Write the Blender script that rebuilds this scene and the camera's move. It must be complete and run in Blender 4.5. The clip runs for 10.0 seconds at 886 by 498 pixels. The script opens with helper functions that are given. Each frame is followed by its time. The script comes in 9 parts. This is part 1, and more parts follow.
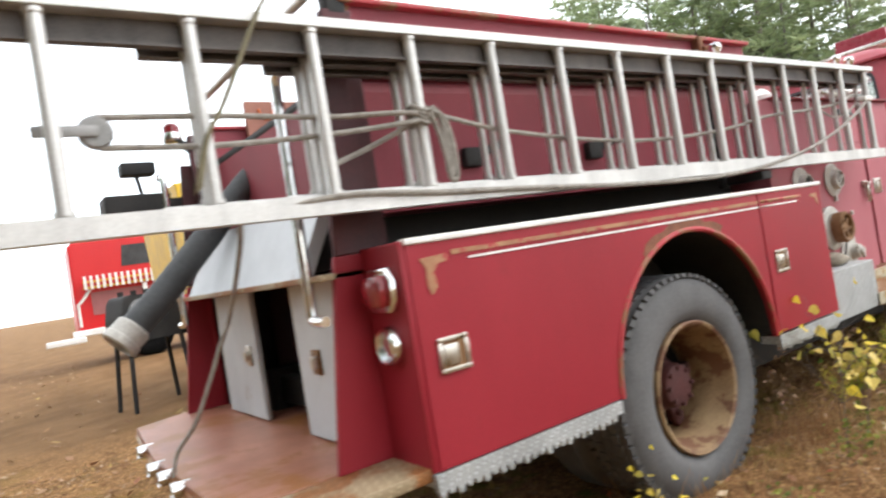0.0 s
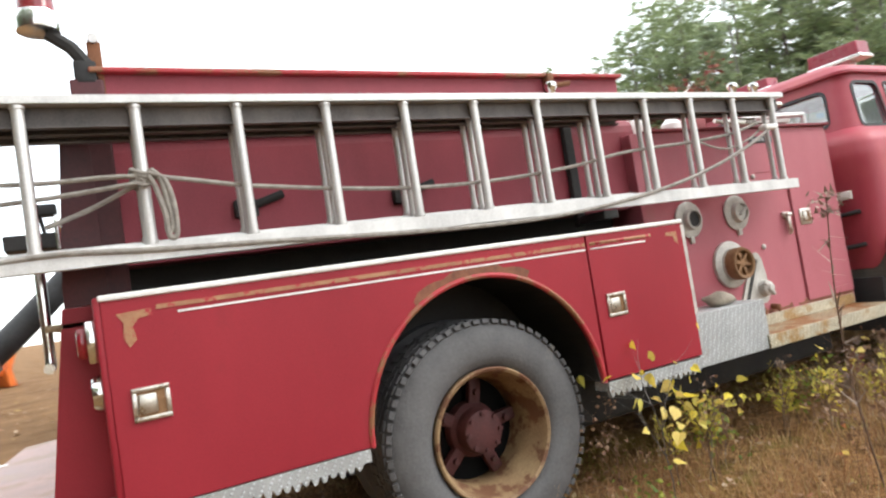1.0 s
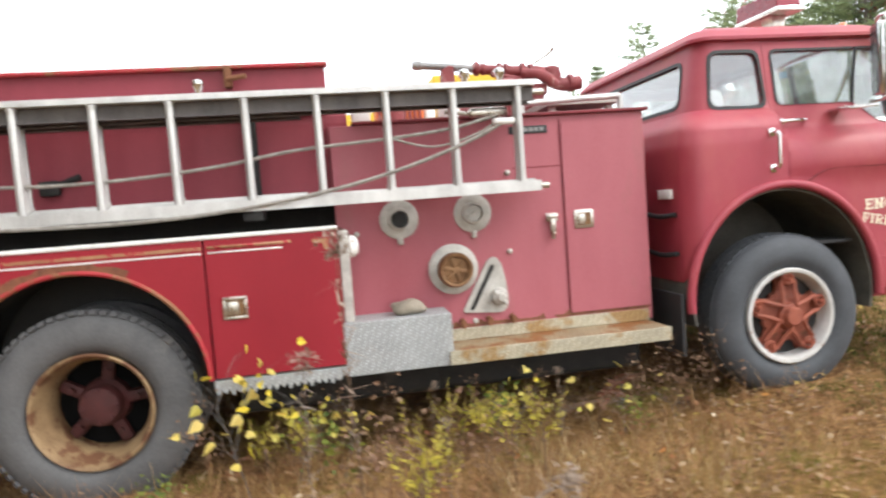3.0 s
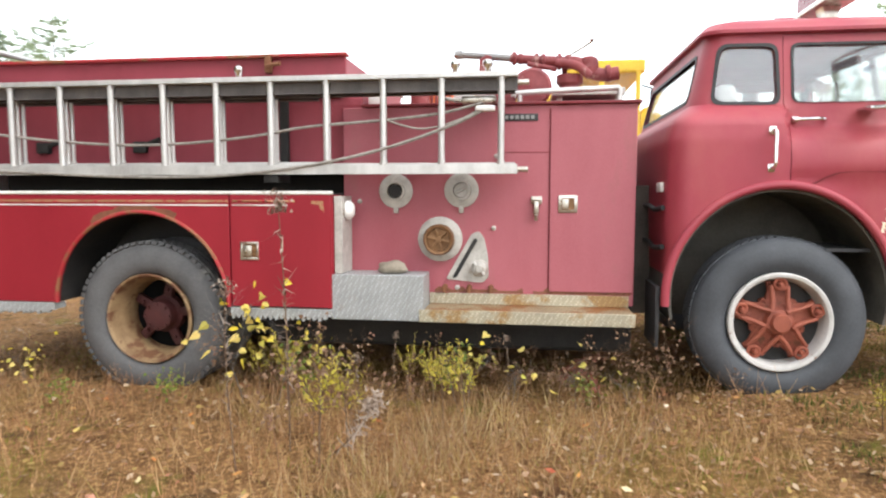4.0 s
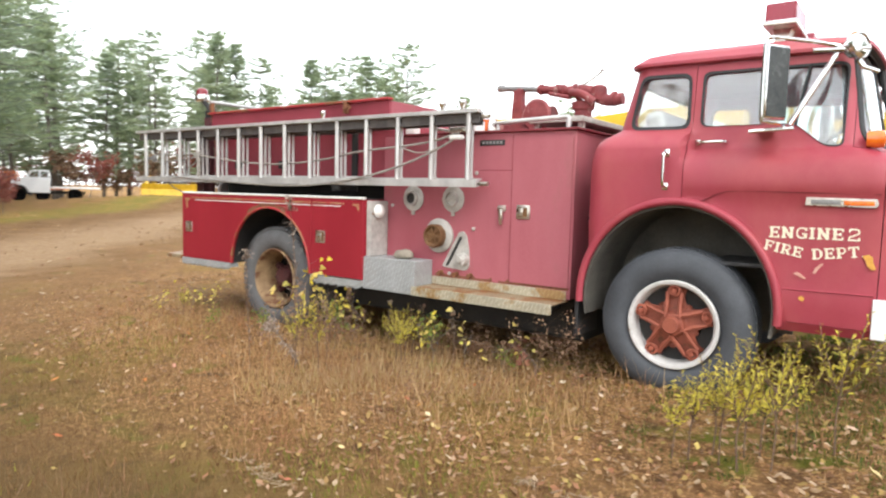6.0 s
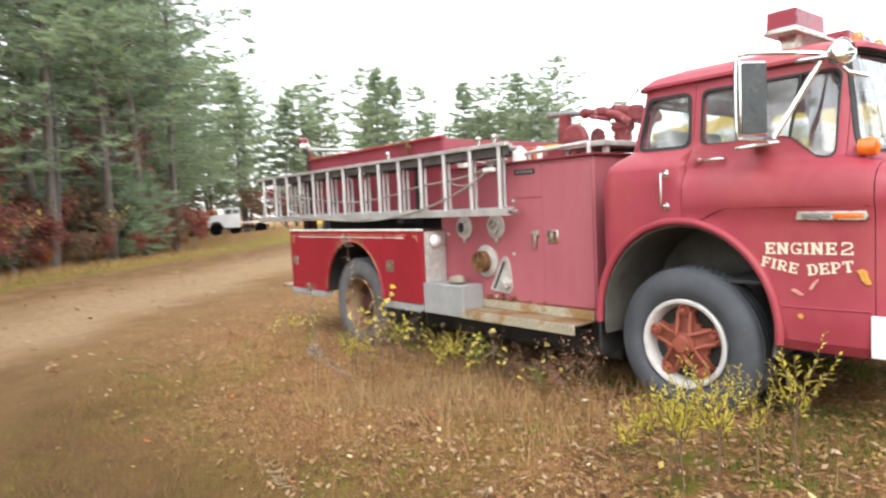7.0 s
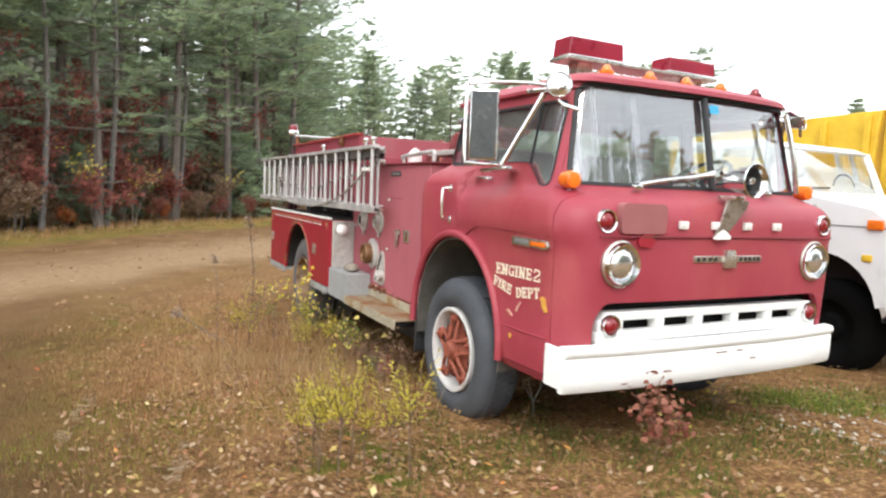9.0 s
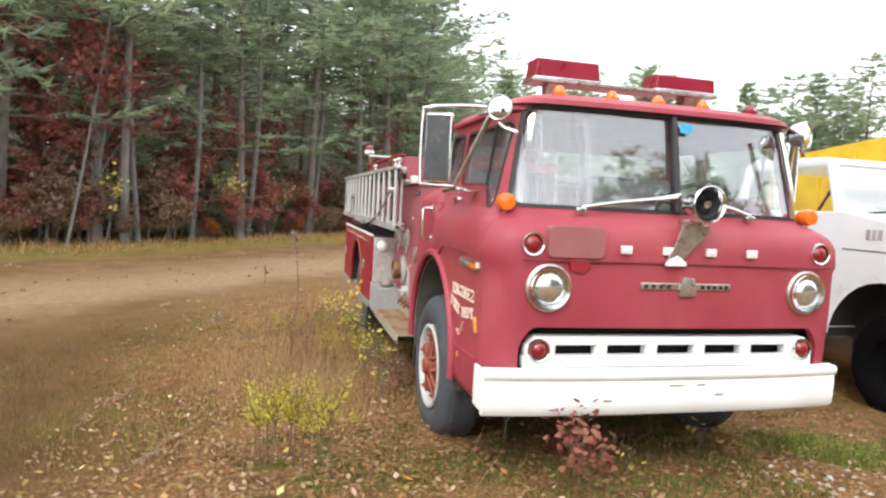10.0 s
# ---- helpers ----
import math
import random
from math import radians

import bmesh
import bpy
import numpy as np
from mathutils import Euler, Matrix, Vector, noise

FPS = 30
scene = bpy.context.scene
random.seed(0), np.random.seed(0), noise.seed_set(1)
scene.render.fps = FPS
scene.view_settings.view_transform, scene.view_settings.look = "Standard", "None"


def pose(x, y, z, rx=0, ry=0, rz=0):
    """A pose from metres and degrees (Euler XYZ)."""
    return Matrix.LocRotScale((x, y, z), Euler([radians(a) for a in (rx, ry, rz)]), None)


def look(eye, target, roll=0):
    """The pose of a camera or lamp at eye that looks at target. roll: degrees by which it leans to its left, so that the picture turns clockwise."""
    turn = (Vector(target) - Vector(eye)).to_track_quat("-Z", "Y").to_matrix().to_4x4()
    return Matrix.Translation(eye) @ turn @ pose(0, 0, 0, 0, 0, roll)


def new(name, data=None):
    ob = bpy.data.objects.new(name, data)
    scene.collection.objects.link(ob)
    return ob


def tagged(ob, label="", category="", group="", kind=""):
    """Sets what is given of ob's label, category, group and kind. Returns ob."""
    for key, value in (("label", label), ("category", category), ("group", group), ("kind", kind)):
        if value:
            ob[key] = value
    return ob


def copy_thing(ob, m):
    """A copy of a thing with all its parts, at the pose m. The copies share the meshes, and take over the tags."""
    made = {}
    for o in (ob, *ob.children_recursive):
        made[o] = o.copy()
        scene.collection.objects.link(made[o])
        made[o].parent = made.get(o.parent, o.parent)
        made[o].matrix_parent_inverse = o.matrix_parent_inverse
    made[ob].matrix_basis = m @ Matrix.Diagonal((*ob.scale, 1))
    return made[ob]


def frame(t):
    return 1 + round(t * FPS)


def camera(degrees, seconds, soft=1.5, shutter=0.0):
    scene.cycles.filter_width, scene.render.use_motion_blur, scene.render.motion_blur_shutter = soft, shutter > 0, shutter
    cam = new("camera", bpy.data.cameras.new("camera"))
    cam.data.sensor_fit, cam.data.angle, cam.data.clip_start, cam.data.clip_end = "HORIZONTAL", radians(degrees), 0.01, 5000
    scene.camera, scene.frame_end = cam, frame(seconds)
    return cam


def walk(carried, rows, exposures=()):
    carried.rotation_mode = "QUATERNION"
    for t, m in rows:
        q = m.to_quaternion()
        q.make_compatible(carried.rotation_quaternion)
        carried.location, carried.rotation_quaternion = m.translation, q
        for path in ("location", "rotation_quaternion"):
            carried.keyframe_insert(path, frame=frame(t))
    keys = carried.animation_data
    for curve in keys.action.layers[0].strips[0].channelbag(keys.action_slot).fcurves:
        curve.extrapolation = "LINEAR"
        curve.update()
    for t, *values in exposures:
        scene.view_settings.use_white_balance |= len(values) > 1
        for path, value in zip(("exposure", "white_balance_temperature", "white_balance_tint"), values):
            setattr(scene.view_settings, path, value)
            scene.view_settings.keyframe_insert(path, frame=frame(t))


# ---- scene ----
cam = camera(68.7, 10.0, soft=2.2, shutter=0.35)
PATH = [
    (0, (0.293, 0.053, 1.285), (1.458, 1.678, 1.304), -9.3),
    (0.5, (0.811, -0.298, 1.314), (1.989, 1.319, 1.331), -8.3),
    (1, (1.404, -0.719, 1.229), (2.337, 1.047, 1.323), -8.9),
    (1.5, (2.033, -0.972, 1.209), (2.697, 0.908, 1.361), -7.7),
    (2, (2.749, -1.203, 1.315), (3.225, 0.739, 1.339), -8.1),
    (2.5, (3.443, -1.443, 1.417), (3.681, 0.542, 1.355), -9.4),
    (3, (4.155, -1.648, 1.42), (4.492, 0.319, 1.285), -4.3),
    (3.2, (4.434, -1.773, 1.41), (4.675, 0.207, 1.254), -0.7),
    (4.3, (5.843, -2.258, 1.298), (5.414, -0.312, 1.136), -0.8),
    (4.5, (6.16, -2.341, 1.277), (5.634, -0.418, 1.125), 0.1),
    (5, (6.851, -2.454, 1.267), (6.097, -0.607, 1.129), 1.8),
    (5.5, (7.523, -2.463, 1.335), (6.573, -0.71, 1.17), 0.7),
    (5.7, (7.783, -2.479, 1.366), (6.734, -0.784, 1.203), 0.7),
    (6.8, (8.997, -2.056, 1.532), (7.529, -0.708, 1.36), -0.4),
    (7, (9.189, -1.991, 1.551), (7.637, -0.736, 1.424), -2.6),
    (7.5, (9.674, -1.66, 1.498), (7.95, -0.65, 1.407), -0.7),
    (8, (10.104, -1.208, 1.591), (8.367, -0.221, 1.481), -0.2),
    (8.5, (10.502, -0.724, 1.64), (8.764, 0.261, 1.558), -2.4),
    (9, (10.816, -0.231, 1.679), (9.04, 0.672, 1.503), 2.4),
    (9.5, (11.16, 0.289, 1.737), (9.283, 0.96, 1.577), 1.1),
    (10, (11.326, 0.805, 1.755), (9.392, 1.294, 1.61), 3.0),
]
walk(cam, [(t, look(eye, target, roll)) for t, eye, target, roll in PATH],
     exposures=((0.0, 0.67), (3.0, 0.67), (5.5, 0.66), (7.0, 0.65), (8.5, 0.61), (9.0, 0.5), (10.0, 0.5)))

# ---- world and light: bright overcast sky ----
SUN_EL, SUN_AZ = radians(38), radians(200)
world = bpy.data.worlds.new("overcast_sky")
scene.world = world
world.use_nodes = True
wn, wl = world.node_tree.nodes, world.node_tree.links
wn.clear()
sky = wn.new("ShaderNodeTexSky")
sky.sky_type, sky.sun_disc, sky.sun_elevation, sky.sun_rotation = "NISHITA", False, SUN_EL, SUN_AZ
sky_bg = wn.new("ShaderNodeBackground")
sky_bg.inputs["Strength"].default_value = 0.05
wl.new(sky.outputs["Color"], sky_bg.inputs["Color"])
cloud_tc = wn.new("ShaderNodeTexCoord")
cloud_noise = wn.new("ShaderNodeTexNoise")
cloud_noise.inputs["Scale"].default_value, cloud_noise.inputs["Detail"].default_value = 2.2, 5
wl.new(cloud_tc.outputs["Generated"], cloud_noise.inputs["Vector"])
cloud_ramp = wn.new("ShaderNodeValToRGB")
cloud_ramp.color_ramp.elements[0].position, cloud_ramp.color_ramp.elements[0].color = 0.3, (0.84, 0.88, 0.92, 1)
cloud_ramp.color_ramp.elements[1].position, cloud_ramp.color_ramp.elements[1].color = 0.7, (1.0, 1.0, 0.985, 1)
wl.new(cloud_noise.outputs["Fac"], cloud_ramp.inputs["Fac"])
cloud_bg = wn.new("ShaderNodeBackground")
cloud_bg.inputs["Strength"].default_value = 1.5
wl.new(cloud_ramp.outputs["Color"], cloud_bg.inputs["Color"])
sky_sum = wn.new("ShaderNodeAddShader")
wl.new(sky_bg.outputs[0], sky_sum.inputs[0])
wl.new(cloud_bg.outputs[0], sky_sum.inputs[1])
wout = wn.new("ShaderNodeOutputWorld")
wl.new(sky_sum.outputs[0], wout.inputs["Surface"])

sun = new("sun", bpy.data.lights.new("sun", "SUN"))
sun.data.energy, sun.data.angle, sun.data.color = 1.4, radians(25), (1.0, 0.96, 0.9)
sun.matrix_world = look((0, 0, 30), Vector((0, 0, 30)) - Vector((0.66, -0.40, 0.72)))

# ---- materials ----
def surface(name, dark, light, rough=0.5, metal=0.0, scale=3.0, fine=60.0, bump=0.1, wear=None, wear_at=0.62, wear_scale=4.0,
            streak=1.0, wear_soft=0.07, random=0.0, island=0.0, coat=0.0, spec=0.5, rough_var=0.12, trans=0.0):
    """Two scales of colour noise, an optional worn or stained layer, and fine relief."""
    m = bpy.data.materials.new(name)
    m.use_nodes = True
    n, l = m.node_tree.nodes, m.node_tree.links
    b = n["Principled BSDF"]
    tc = n.new("ShaderNodeTexCoord")
    mp = n.new("ShaderNodeMapping")
    mp.inputs["Scale"].default_value = (1, 1, streak)
    l.new(tc.outputs["Object"], mp.inputs["Vector"])
    big = n.new("ShaderNodeTexNoise")
    big.inputs["Scale"].default_value, big.inputs["Detail"].default_value, big.inputs["Roughness"].default_value = scale, 6, 0.6
    l.new(mp.outputs["Vector"], big.inputs["Vector"])
    small = n.new("ShaderNodeTexNoise")
    small.inputs["Scale"].default_value, small.inputs["Detail"].default_value = fine, 4
    l.new(tc.outputs["Object"], small.inputs["Vector"])
    add = n.new("ShaderNodeMath")
    add.operation = "MULTIPLY_ADD"
    add.inputs[1].default_value = 0.35
    l.new(small.outputs["Fac"], add.inputs[0])
    l.new(big.outputs["Fac"], add.inputs[2])
    ramp = n.new("ShaderNodeMapRange")
    ramp.inputs["From Min"].default_value, ramp.inputs["From Max"].default_value = 0.45, 0.9
    l.new(add.outputs[0], ramp.inputs["Value"])
    fac = ramp.outputs[0]
    if random or island:
        if random:
            info = n.new("ShaderNodeObjectInfo")
            src, amount = info.outputs["Random"], random
        else:
            info = n.new("ShaderNodeNewGeometry")
            src, amount = info.outputs["Random Per Island"], island
        blend = n.new("ShaderNodeMix")
        blend.inputs[0].default_value = amount
        l.new(fac, blend.inputs[2])
        l.new(src, blend.inputs[3])
        fac = blend.outputs[0]
    mix = n.new("ShaderNodeMix")
    mix.data_type = "RGBA"
    mix.inputs[6].default_value, mix.inputs[7].default_value = (*dark, 1), (*light, 1)
    l.new(fac, mix.inputs[0])
    colour = mix.outputs[2]
    if wear:
        wn_ = n.new("ShaderNodeTexNoise")
        wn_.inputs["Scale"].default_value, wn_.inputs["Detail"].default_value, wn_.inputs["Roughness"].default_value = wear_scale, 9, 0.68
        l.new(mp.outputs["Vector"], wn_.inputs["Vector"])
        wr = n.new("ShaderNodeMapRange")
        wr.inputs["From Min"].default_value, wr.inputs["From Max"].default_value = wear_at, wear_at + wear_soft
        l.new(wn_.outputs["Fac"], wr.inputs["Value"])
        wm = n.new("ShaderNodeMix")
        wm.data_type = "RGBA"
        wm.inputs[7].default_value = (*wear, 1)
        l.new(wr.outputs[0], wm.inputs[0])
        l.new(colour, wm.inputs[6])
        colour = wm.outputs[2]
    l.new(colour, b.inputs["Base Color"])
    rr = n.new("ShaderNodeMapRange")
    rr.inputs["To Min"].default_value, rr.inputs["To Max"].default_value = max(0.02, rough - rough_var), min(1, rough + rough_var)
    l.new(big.outputs["Fac"], rr.inputs["Value"])
    l.new(rr.outputs[0], b.inputs["Roughness"])
    b.inputs["Metallic"].default_value = metal
    b.inputs["Specular IOR Level"].default_value = spec
    b.inputs["Coat Weight"].default_value = coat
    b.inputs["Transmission Weight"].default_value = trans
    if bump:
        bp = n.new("ShaderNodeBump")
        bp.inputs["Strength"].default_value, bp.inputs["Distance"].default_value = bump, 0.01
        l.new(small.outputs["Fac"], bp.inputs["Height"])
        l.new(bp.outputs[0], b.inputs["Normal"])
    return m


def leaf_surface(name, stops, rough=0.6, through_light=0.25, clump=0.0, clump_scale=0.6):
    """Leaves, needles and blades: a colour for each one, with a little light passing through."""
    m = bpy.data.materials.new(name)
    m.use_nodes = True
    n, l = m.node_tree.nodes, m.node_tree.links
    b = n["Principled BSDF"]
    geo = n.new("ShaderNodeNewGeometry")
    ramp = n.new("ShaderNodeValToRGB")
    els = ramp.color_ramp.elements
    for i, c in enumerate(stops):
        p = i / max(1, len(stops) - 1)
        e = els[i] if i < 2 else els.new(p)
        e.position, e.color = p, (*c, 1)
    if len(stops) > 2:
        order = sorted(range(len(els)), key=lambda k: els[k].position)
        for k, i in enumerate(order):
            els[i].position = k / (len(stops) - 1)
        for k, c in enumerate(stops):
            els[k].color = (*c, 1)
    fac = geo.outputs["Random Per Island"]
    if clump:
        tc = n.new("ShaderNodeTexCoord")
        tn = n.new("ShaderNodeTexNoise")
        tn.inputs["Scale"].default_value, tn.inputs["Detail"].default_value = clump_scale, 3
        l.new(tc.outputs["Object"], tn.inputs["Vector"])
        mr = n.new("ShaderNodeMapRange")
        mr.inputs["From Min"].default_value, mr.inputs["From Max"].default_value = 0.3, 0.7
        l.new(tn.outputs["Fac"], mr.inputs["Value"])
        bl = n.new("ShaderNodeMix")
        bl.inputs[0].default_value = clump
        l.new(fac, bl.inputs[2])
        l.new(mr.outputs[0], bl.inputs[3])
        fac = bl.outputs[0]
    l.new(fac, ramp.inputs["Fac"])
    l.new(ramp.outputs["Color"], b.inputs["Base Color"])
    b.inputs["Roughness"].default_value = rough
    b.inputs["Specular IOR Level"].default_value = 0.25
    tr = n.new("ShaderNodeBsdfTranslucent")
    l.new(ramp.outputs["Color"], tr.inputs["Color"])
    mx = n.new("ShaderNodeMixShader")
    mx.inputs[0].default_value = through_light
    l.new(b.outputs[0], mx.inputs[1])
    l.new(tr.outputs[0], mx.inputs[2])
    l.new(mx.outputs[0], n["Material Output"].inputs["Surface"])
    return m


def tread_plate(name, base, wear, wear_at):
    """Diamond tread plate: raised bars in two directions."""
    m = surface(name, tuple(c * 0.7 for c in base), base, rough=0.5, metal=0.25, scale=5, fine=80, bump=0, wear=wear, wear_at=wear_at, wear_scale=3.5)
    n, l = m.node_tree.nodes, m.node_tree.links
    tc = n.new("ShaderNodeTexCoord")
    mp = n.new("ShaderNodeMapping")
    mp.inputs["Rotation"].default_value = (radians(45), radians(45), radians(45))
    mp.inputs["Scale"].default_value = (58, 58, 58)
    l.new(tc.outputs["Object"], mp.inputs["Vector"])
    ch = n.new("ShaderNodeTexVoronoi")
    ch.distance = "CHEBYCHEV"
    ch.inputs["Scale"].default_value, ch.inputs["Randomness"].default_value = 1.0, 0.0
    l.new(mp.outputs["Vector"], ch.inputs["Vector"])
    bars = n.new("ShaderNodeMapRange")
    bars.inputs["From Min"].default_value, bars.inputs["From Max"].default_value = 0.30, 0.20
    l.new(ch.outputs["Distance"], bars.inputs["Value"])
    worn = n.new("ShaderNodeMix")
    worn.data_type, worn.blend_type = "RGBA", "MULTIPLY"
    worn.inputs[0].default_value = 1.0
    tone = n.new("ShaderNodeMix")
    tone.data_type = "RGBA"
    tone.inputs[6].default_value, tone.inputs[7].default_value = (0.78, 0.76, 0.73, 1), (1.22, 1.22, 1.22, 1)
    l.new(bars.outputs[0], tone.inputs[0])
    pb = n["Principled BSDF"]
    l.new(pb.inputs["Base Color"].links[0].from_socket, worn.inputs[6])
    l.new(tone.outputs[2], worn.inputs[7])
    l.new(worn.outputs[2], pb.inputs["Base Color"])
    bp = n.new("ShaderNodeBump")
    bp.inputs["Strength"].default_value, bp.inputs["Distance"].default_value = 0.9, 0.004
    l.new(bars.outputs[0], bp.inputs["Height"])
    l.new(bp.outputs[0], n["Principled BSDF"].inputs["Normal"])
    return m


def glass(name, tint=(0.9, 0.95, 0.93), rough=0.02, dusty=0.08, ior=1.52, haze=0.1, gleam_streaks=0.0):
    m = bpy.data.materials.new(name)
    m.use_nodes = True
    n, l = m.node_tree.nodes, m.node_tree.links
    b = n["Principled BSDF"]
    tc = n.new("ShaderNodeTexCoord")
    dust = n.new("ShaderNodeTexNoise")
    dust.inputs["Scale"].default_value, dust.inputs["Detail"].default_value = 3, 6
    l.new(tc.outputs["Object"], dust.inputs["Vector"])
    r = n.new("ShaderNodeMapRange")
    r.inputs["From Min"].default_value, r.inputs["From Max"].default_value = 0.4, 0.75
    r.inputs["To Min"].default_value, r.inputs["To Max"].default_value = rough, rough + haze
    l.new(dust.outputs["Fac"], r.inputs["Value"])
    l.new(r.outputs[0], b.inputs["Roughness"])
    b.inputs["Base Color"].default_value = (*tint, 1)
    b.inputs["Transmission Weight"].default_value = 1.0
    b.inputs["IOR"].default_value = ior
    # dust film, its bluish colour also standing in for reflected sky
    film = n.new("ShaderNodeBsdfDiffuse")
    film.inputs["Color"].default_value = (0.55, 0.58, 0.63, 1)
    amount = n.new("ShaderNodeMapRange")
    amount.inputs["From Min"].default_value, amount.inputs["From Max"].default_value = 0.3, 0.8
    amount.inputs["To Min"].default_value, amount.inputs["To Max"].default_value = dusty * 0.4, dusty * 1.6
    l.new(dust.outputs["Fac"], amount.inputs["Value"])
    mx = n.new("ShaderNodeMixShader")
    cover = amount.outputs[0]
    if gleam_streaks:
        # vertical dust streaks that also paint the sky's gleam, thick at low y
        mp = n.new("ShaderNodeMapping")
        mp.inputs["Scale"].default_value = (1, 26, 0.7)
        l.new(tc.outputs["Object"], mp.inputs["Vector"])
        line = n.new("ShaderNodeTexNoise")
        line.inputs["Scale"].default_value, line.inputs["Detail"].default_value = 1.0, 4
        l.new(mp.outputs["Vector"], line.inputs["Vector"])
        pick = n.new("ShaderNodeMapRange")
        pick.inputs["From Min"].default_value, pick.inputs["From Max"].default_value, pick.inputs["To Max"].default_value = 0.46, 0.66, gleam_streaks
        l.new(line.outputs["Fac"], pick.inputs["Value"])
        where = n.new("ShaderNodeSeparateXYZ")
        l.new(tc.outputs["Object"], where.inputs[0])
        side = n.new("ShaderNodeMapRange")
        side.inputs["From Min"].default_value, side.inputs["From Max"].default_value = 2.60, 2.22
        side.inputs["To Min"].default_value, side.inputs["To Max"].default_value = 0.0, 1.0
        l.new(where.outputs[1], side.inputs["Value"])
        both = n.new("ShaderNodeMath")
        both.operation = "MULTIPLY_ADD"
        l.new(pick.outputs[0], both.inputs[0])
        l.new(side.outputs[0], both.inputs[1])
        l.new(amount.outputs[0], both.inputs[2])
        cover = both.outputs[0]
    l.new(cover, mx.inputs[0])
    l.new(b.outputs[0], mx.inputs[1])
    l.new(film.outputs[0], mx.inputs[2])
    l.new(mx.outputs[0], n["Material Output"].inputs["Surface"])
    return m


RUST, RUST2 = (0.12, 0.045, 0.02), (0.23, 0.095, 0.042)
M = {}
M["red"] = surface("fire_red_paint", (0.235, 0.012, 0.022), (0.335, 0.022, 0.035), rough=0.5, scale=1.3, fine=220, bump=0.02, streak=0.45, spec=0.3, wear=(0.19, 0.016, 0.02), wear_at=0.6, wear_soft=0.2, wear_scale=2.6)
M["red_bright"] = surface("bright_red_paint", (0.50, 0.012, 0.016), (0.62, 0.025, 0.03), rough=0.35, scale=1.3, fine=160, bump=0.02, streak=0.2, spec=0.4)
M["red_faded"] = surface("faded_red_paint", (0.28, 0.055, 0.072), (0.42, 0.125, 0.15), rough=0.58, scale=1.1, fine=160, bump=0.03, streak=0.3,
                         wear=(0.22, 0.10, 0.085), wear_at=0.55, wear_soft=0.22, wear_scale=2.2)
M["red_cab"] = surface("chalky_red_cab_paint", (0.285, 0.026, 0.044), (0.37, 0.053, 0.078), rough=0.52, scale=1.5, fine=200, bump=0.03, streak=0.6, wear=(0.375, 0.078, 0.078), wear_at=0.46, wear_soft=0.25, wear_scale=1.4)
M["red_worn"] = surface("worn_red_paint_with_rust", (0.30, 0.015, 0.02), (0.42, 0.03, 0.04), rough=0.55, scale=4, fine=120, bump=0.12, wear=RUST2, wear_at=0.5, wear_scale=7)
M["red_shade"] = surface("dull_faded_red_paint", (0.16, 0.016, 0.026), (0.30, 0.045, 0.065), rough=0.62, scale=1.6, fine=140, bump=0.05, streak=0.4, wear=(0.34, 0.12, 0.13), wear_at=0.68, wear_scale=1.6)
M["red_gun"] = surface("dusty_red_gun_paint", (0.13, 0.016, 0.02), (0.27, 0.05, 0.052), rough=0.6, scale=7, fine=100, bump=0.15, wear=(0.38, 0.2, 0.18), wear_at=0.58, wear_scale=8)
M["red_dark"] = surface("dark_red_paint_and_shadow", (0.13, 0.012, 0.018), (0.22, 0.02, 0.03), rough=0.6, scale=3, fine=90, bump=0.05, wear=(0.10, 0.03, 0.02), wear_at=0.6)
M["patch"] = surface("bare_primer_patch", (0.27, 0.09, 0.09), (0.33, 0.12, 0.12), rough=0.6, scale=6, fine=140, bump=0.03)
M["patch_pale"] = surface("pale_flaked_paint", (0.5, 0.22, 0.18), (0.62, 0.36, 0.28), rough=0.6, scale=20, fine=90, bump=0.05)
M["leaf_flake"] = surface("stuck_yellow_leaf", (0.55, 0.25, 0.04), (0.72, 0.42, 0.08), rough=0.6, scale=30, fine=120, bump=0.1)
M["plate_worn"] = tread_plate("worn_tread_plate", (0.62, 0.57, 0.44), (0.42, 0.27, 0.12), 0.5)
M["board"] = surface("dusty_brown_red_board", (0.24, 0.085, 0.06), (0.38, 0.17, 0.12), rough=0.7, scale=4, fine=90, bump=0.1, wear=(0.2, 0.08, 0.05), wear_at=0.6)
# the truck's red with the rear corner's shade put into the colour
M["maroon"] = surface("shaded_maroon_red", (0.03, 0.008, 0.01), (0.09, 0.018, 0.022), rough=0.65, scale=3, fine=90, bump=0.08, wear=(0.05, 0.03, 0.025), wear_at=0.58)
# near black with shade put in: rear wheel dish, parked trucks' wheels
M["shade_black"] = surface("shade_black_matte", (0.003, 0.003, 0.003), (0.008, 0.008, 0.008), rough=0.95, spec=0.05, fine=60, bump=0.1)
M["liner"] = surface("dirty_grey_liner", (0.055, 0.05, 0.045), (0.13, 0.12, 0.10), rough=0.9, scale=5, fine=60, bump=0.2)
M["rust"] = surface("rust", RUST, RUST2, rough=0.85, scale=9, fine=90, bump=0.4)
M["stain"] = surface("rust_stain", (0.13, 0.045, 0.025), (0.25, 0.10, 0.05), rough=0.75, scale=25, fine=120, bump=0.2)
M["alu"] = surface("weathered_aluminium", (0.44, 0.43, 0.42), (0.72, 0.71, 0.69), rough=0.45, metal=0.55, scale=6, fine=120, bump=0.06, streak=0.2,
                   wear=(0.28, 0.27, 0.26), wear_at=0.66)
M["alu_dark"] = surface("grimy_aluminium", (0.16, 0.16, 0.16), (0.34, 0.33, 0.32), rough=0.55, metal=0.5, scale=8, fine=120, bump=0.08)
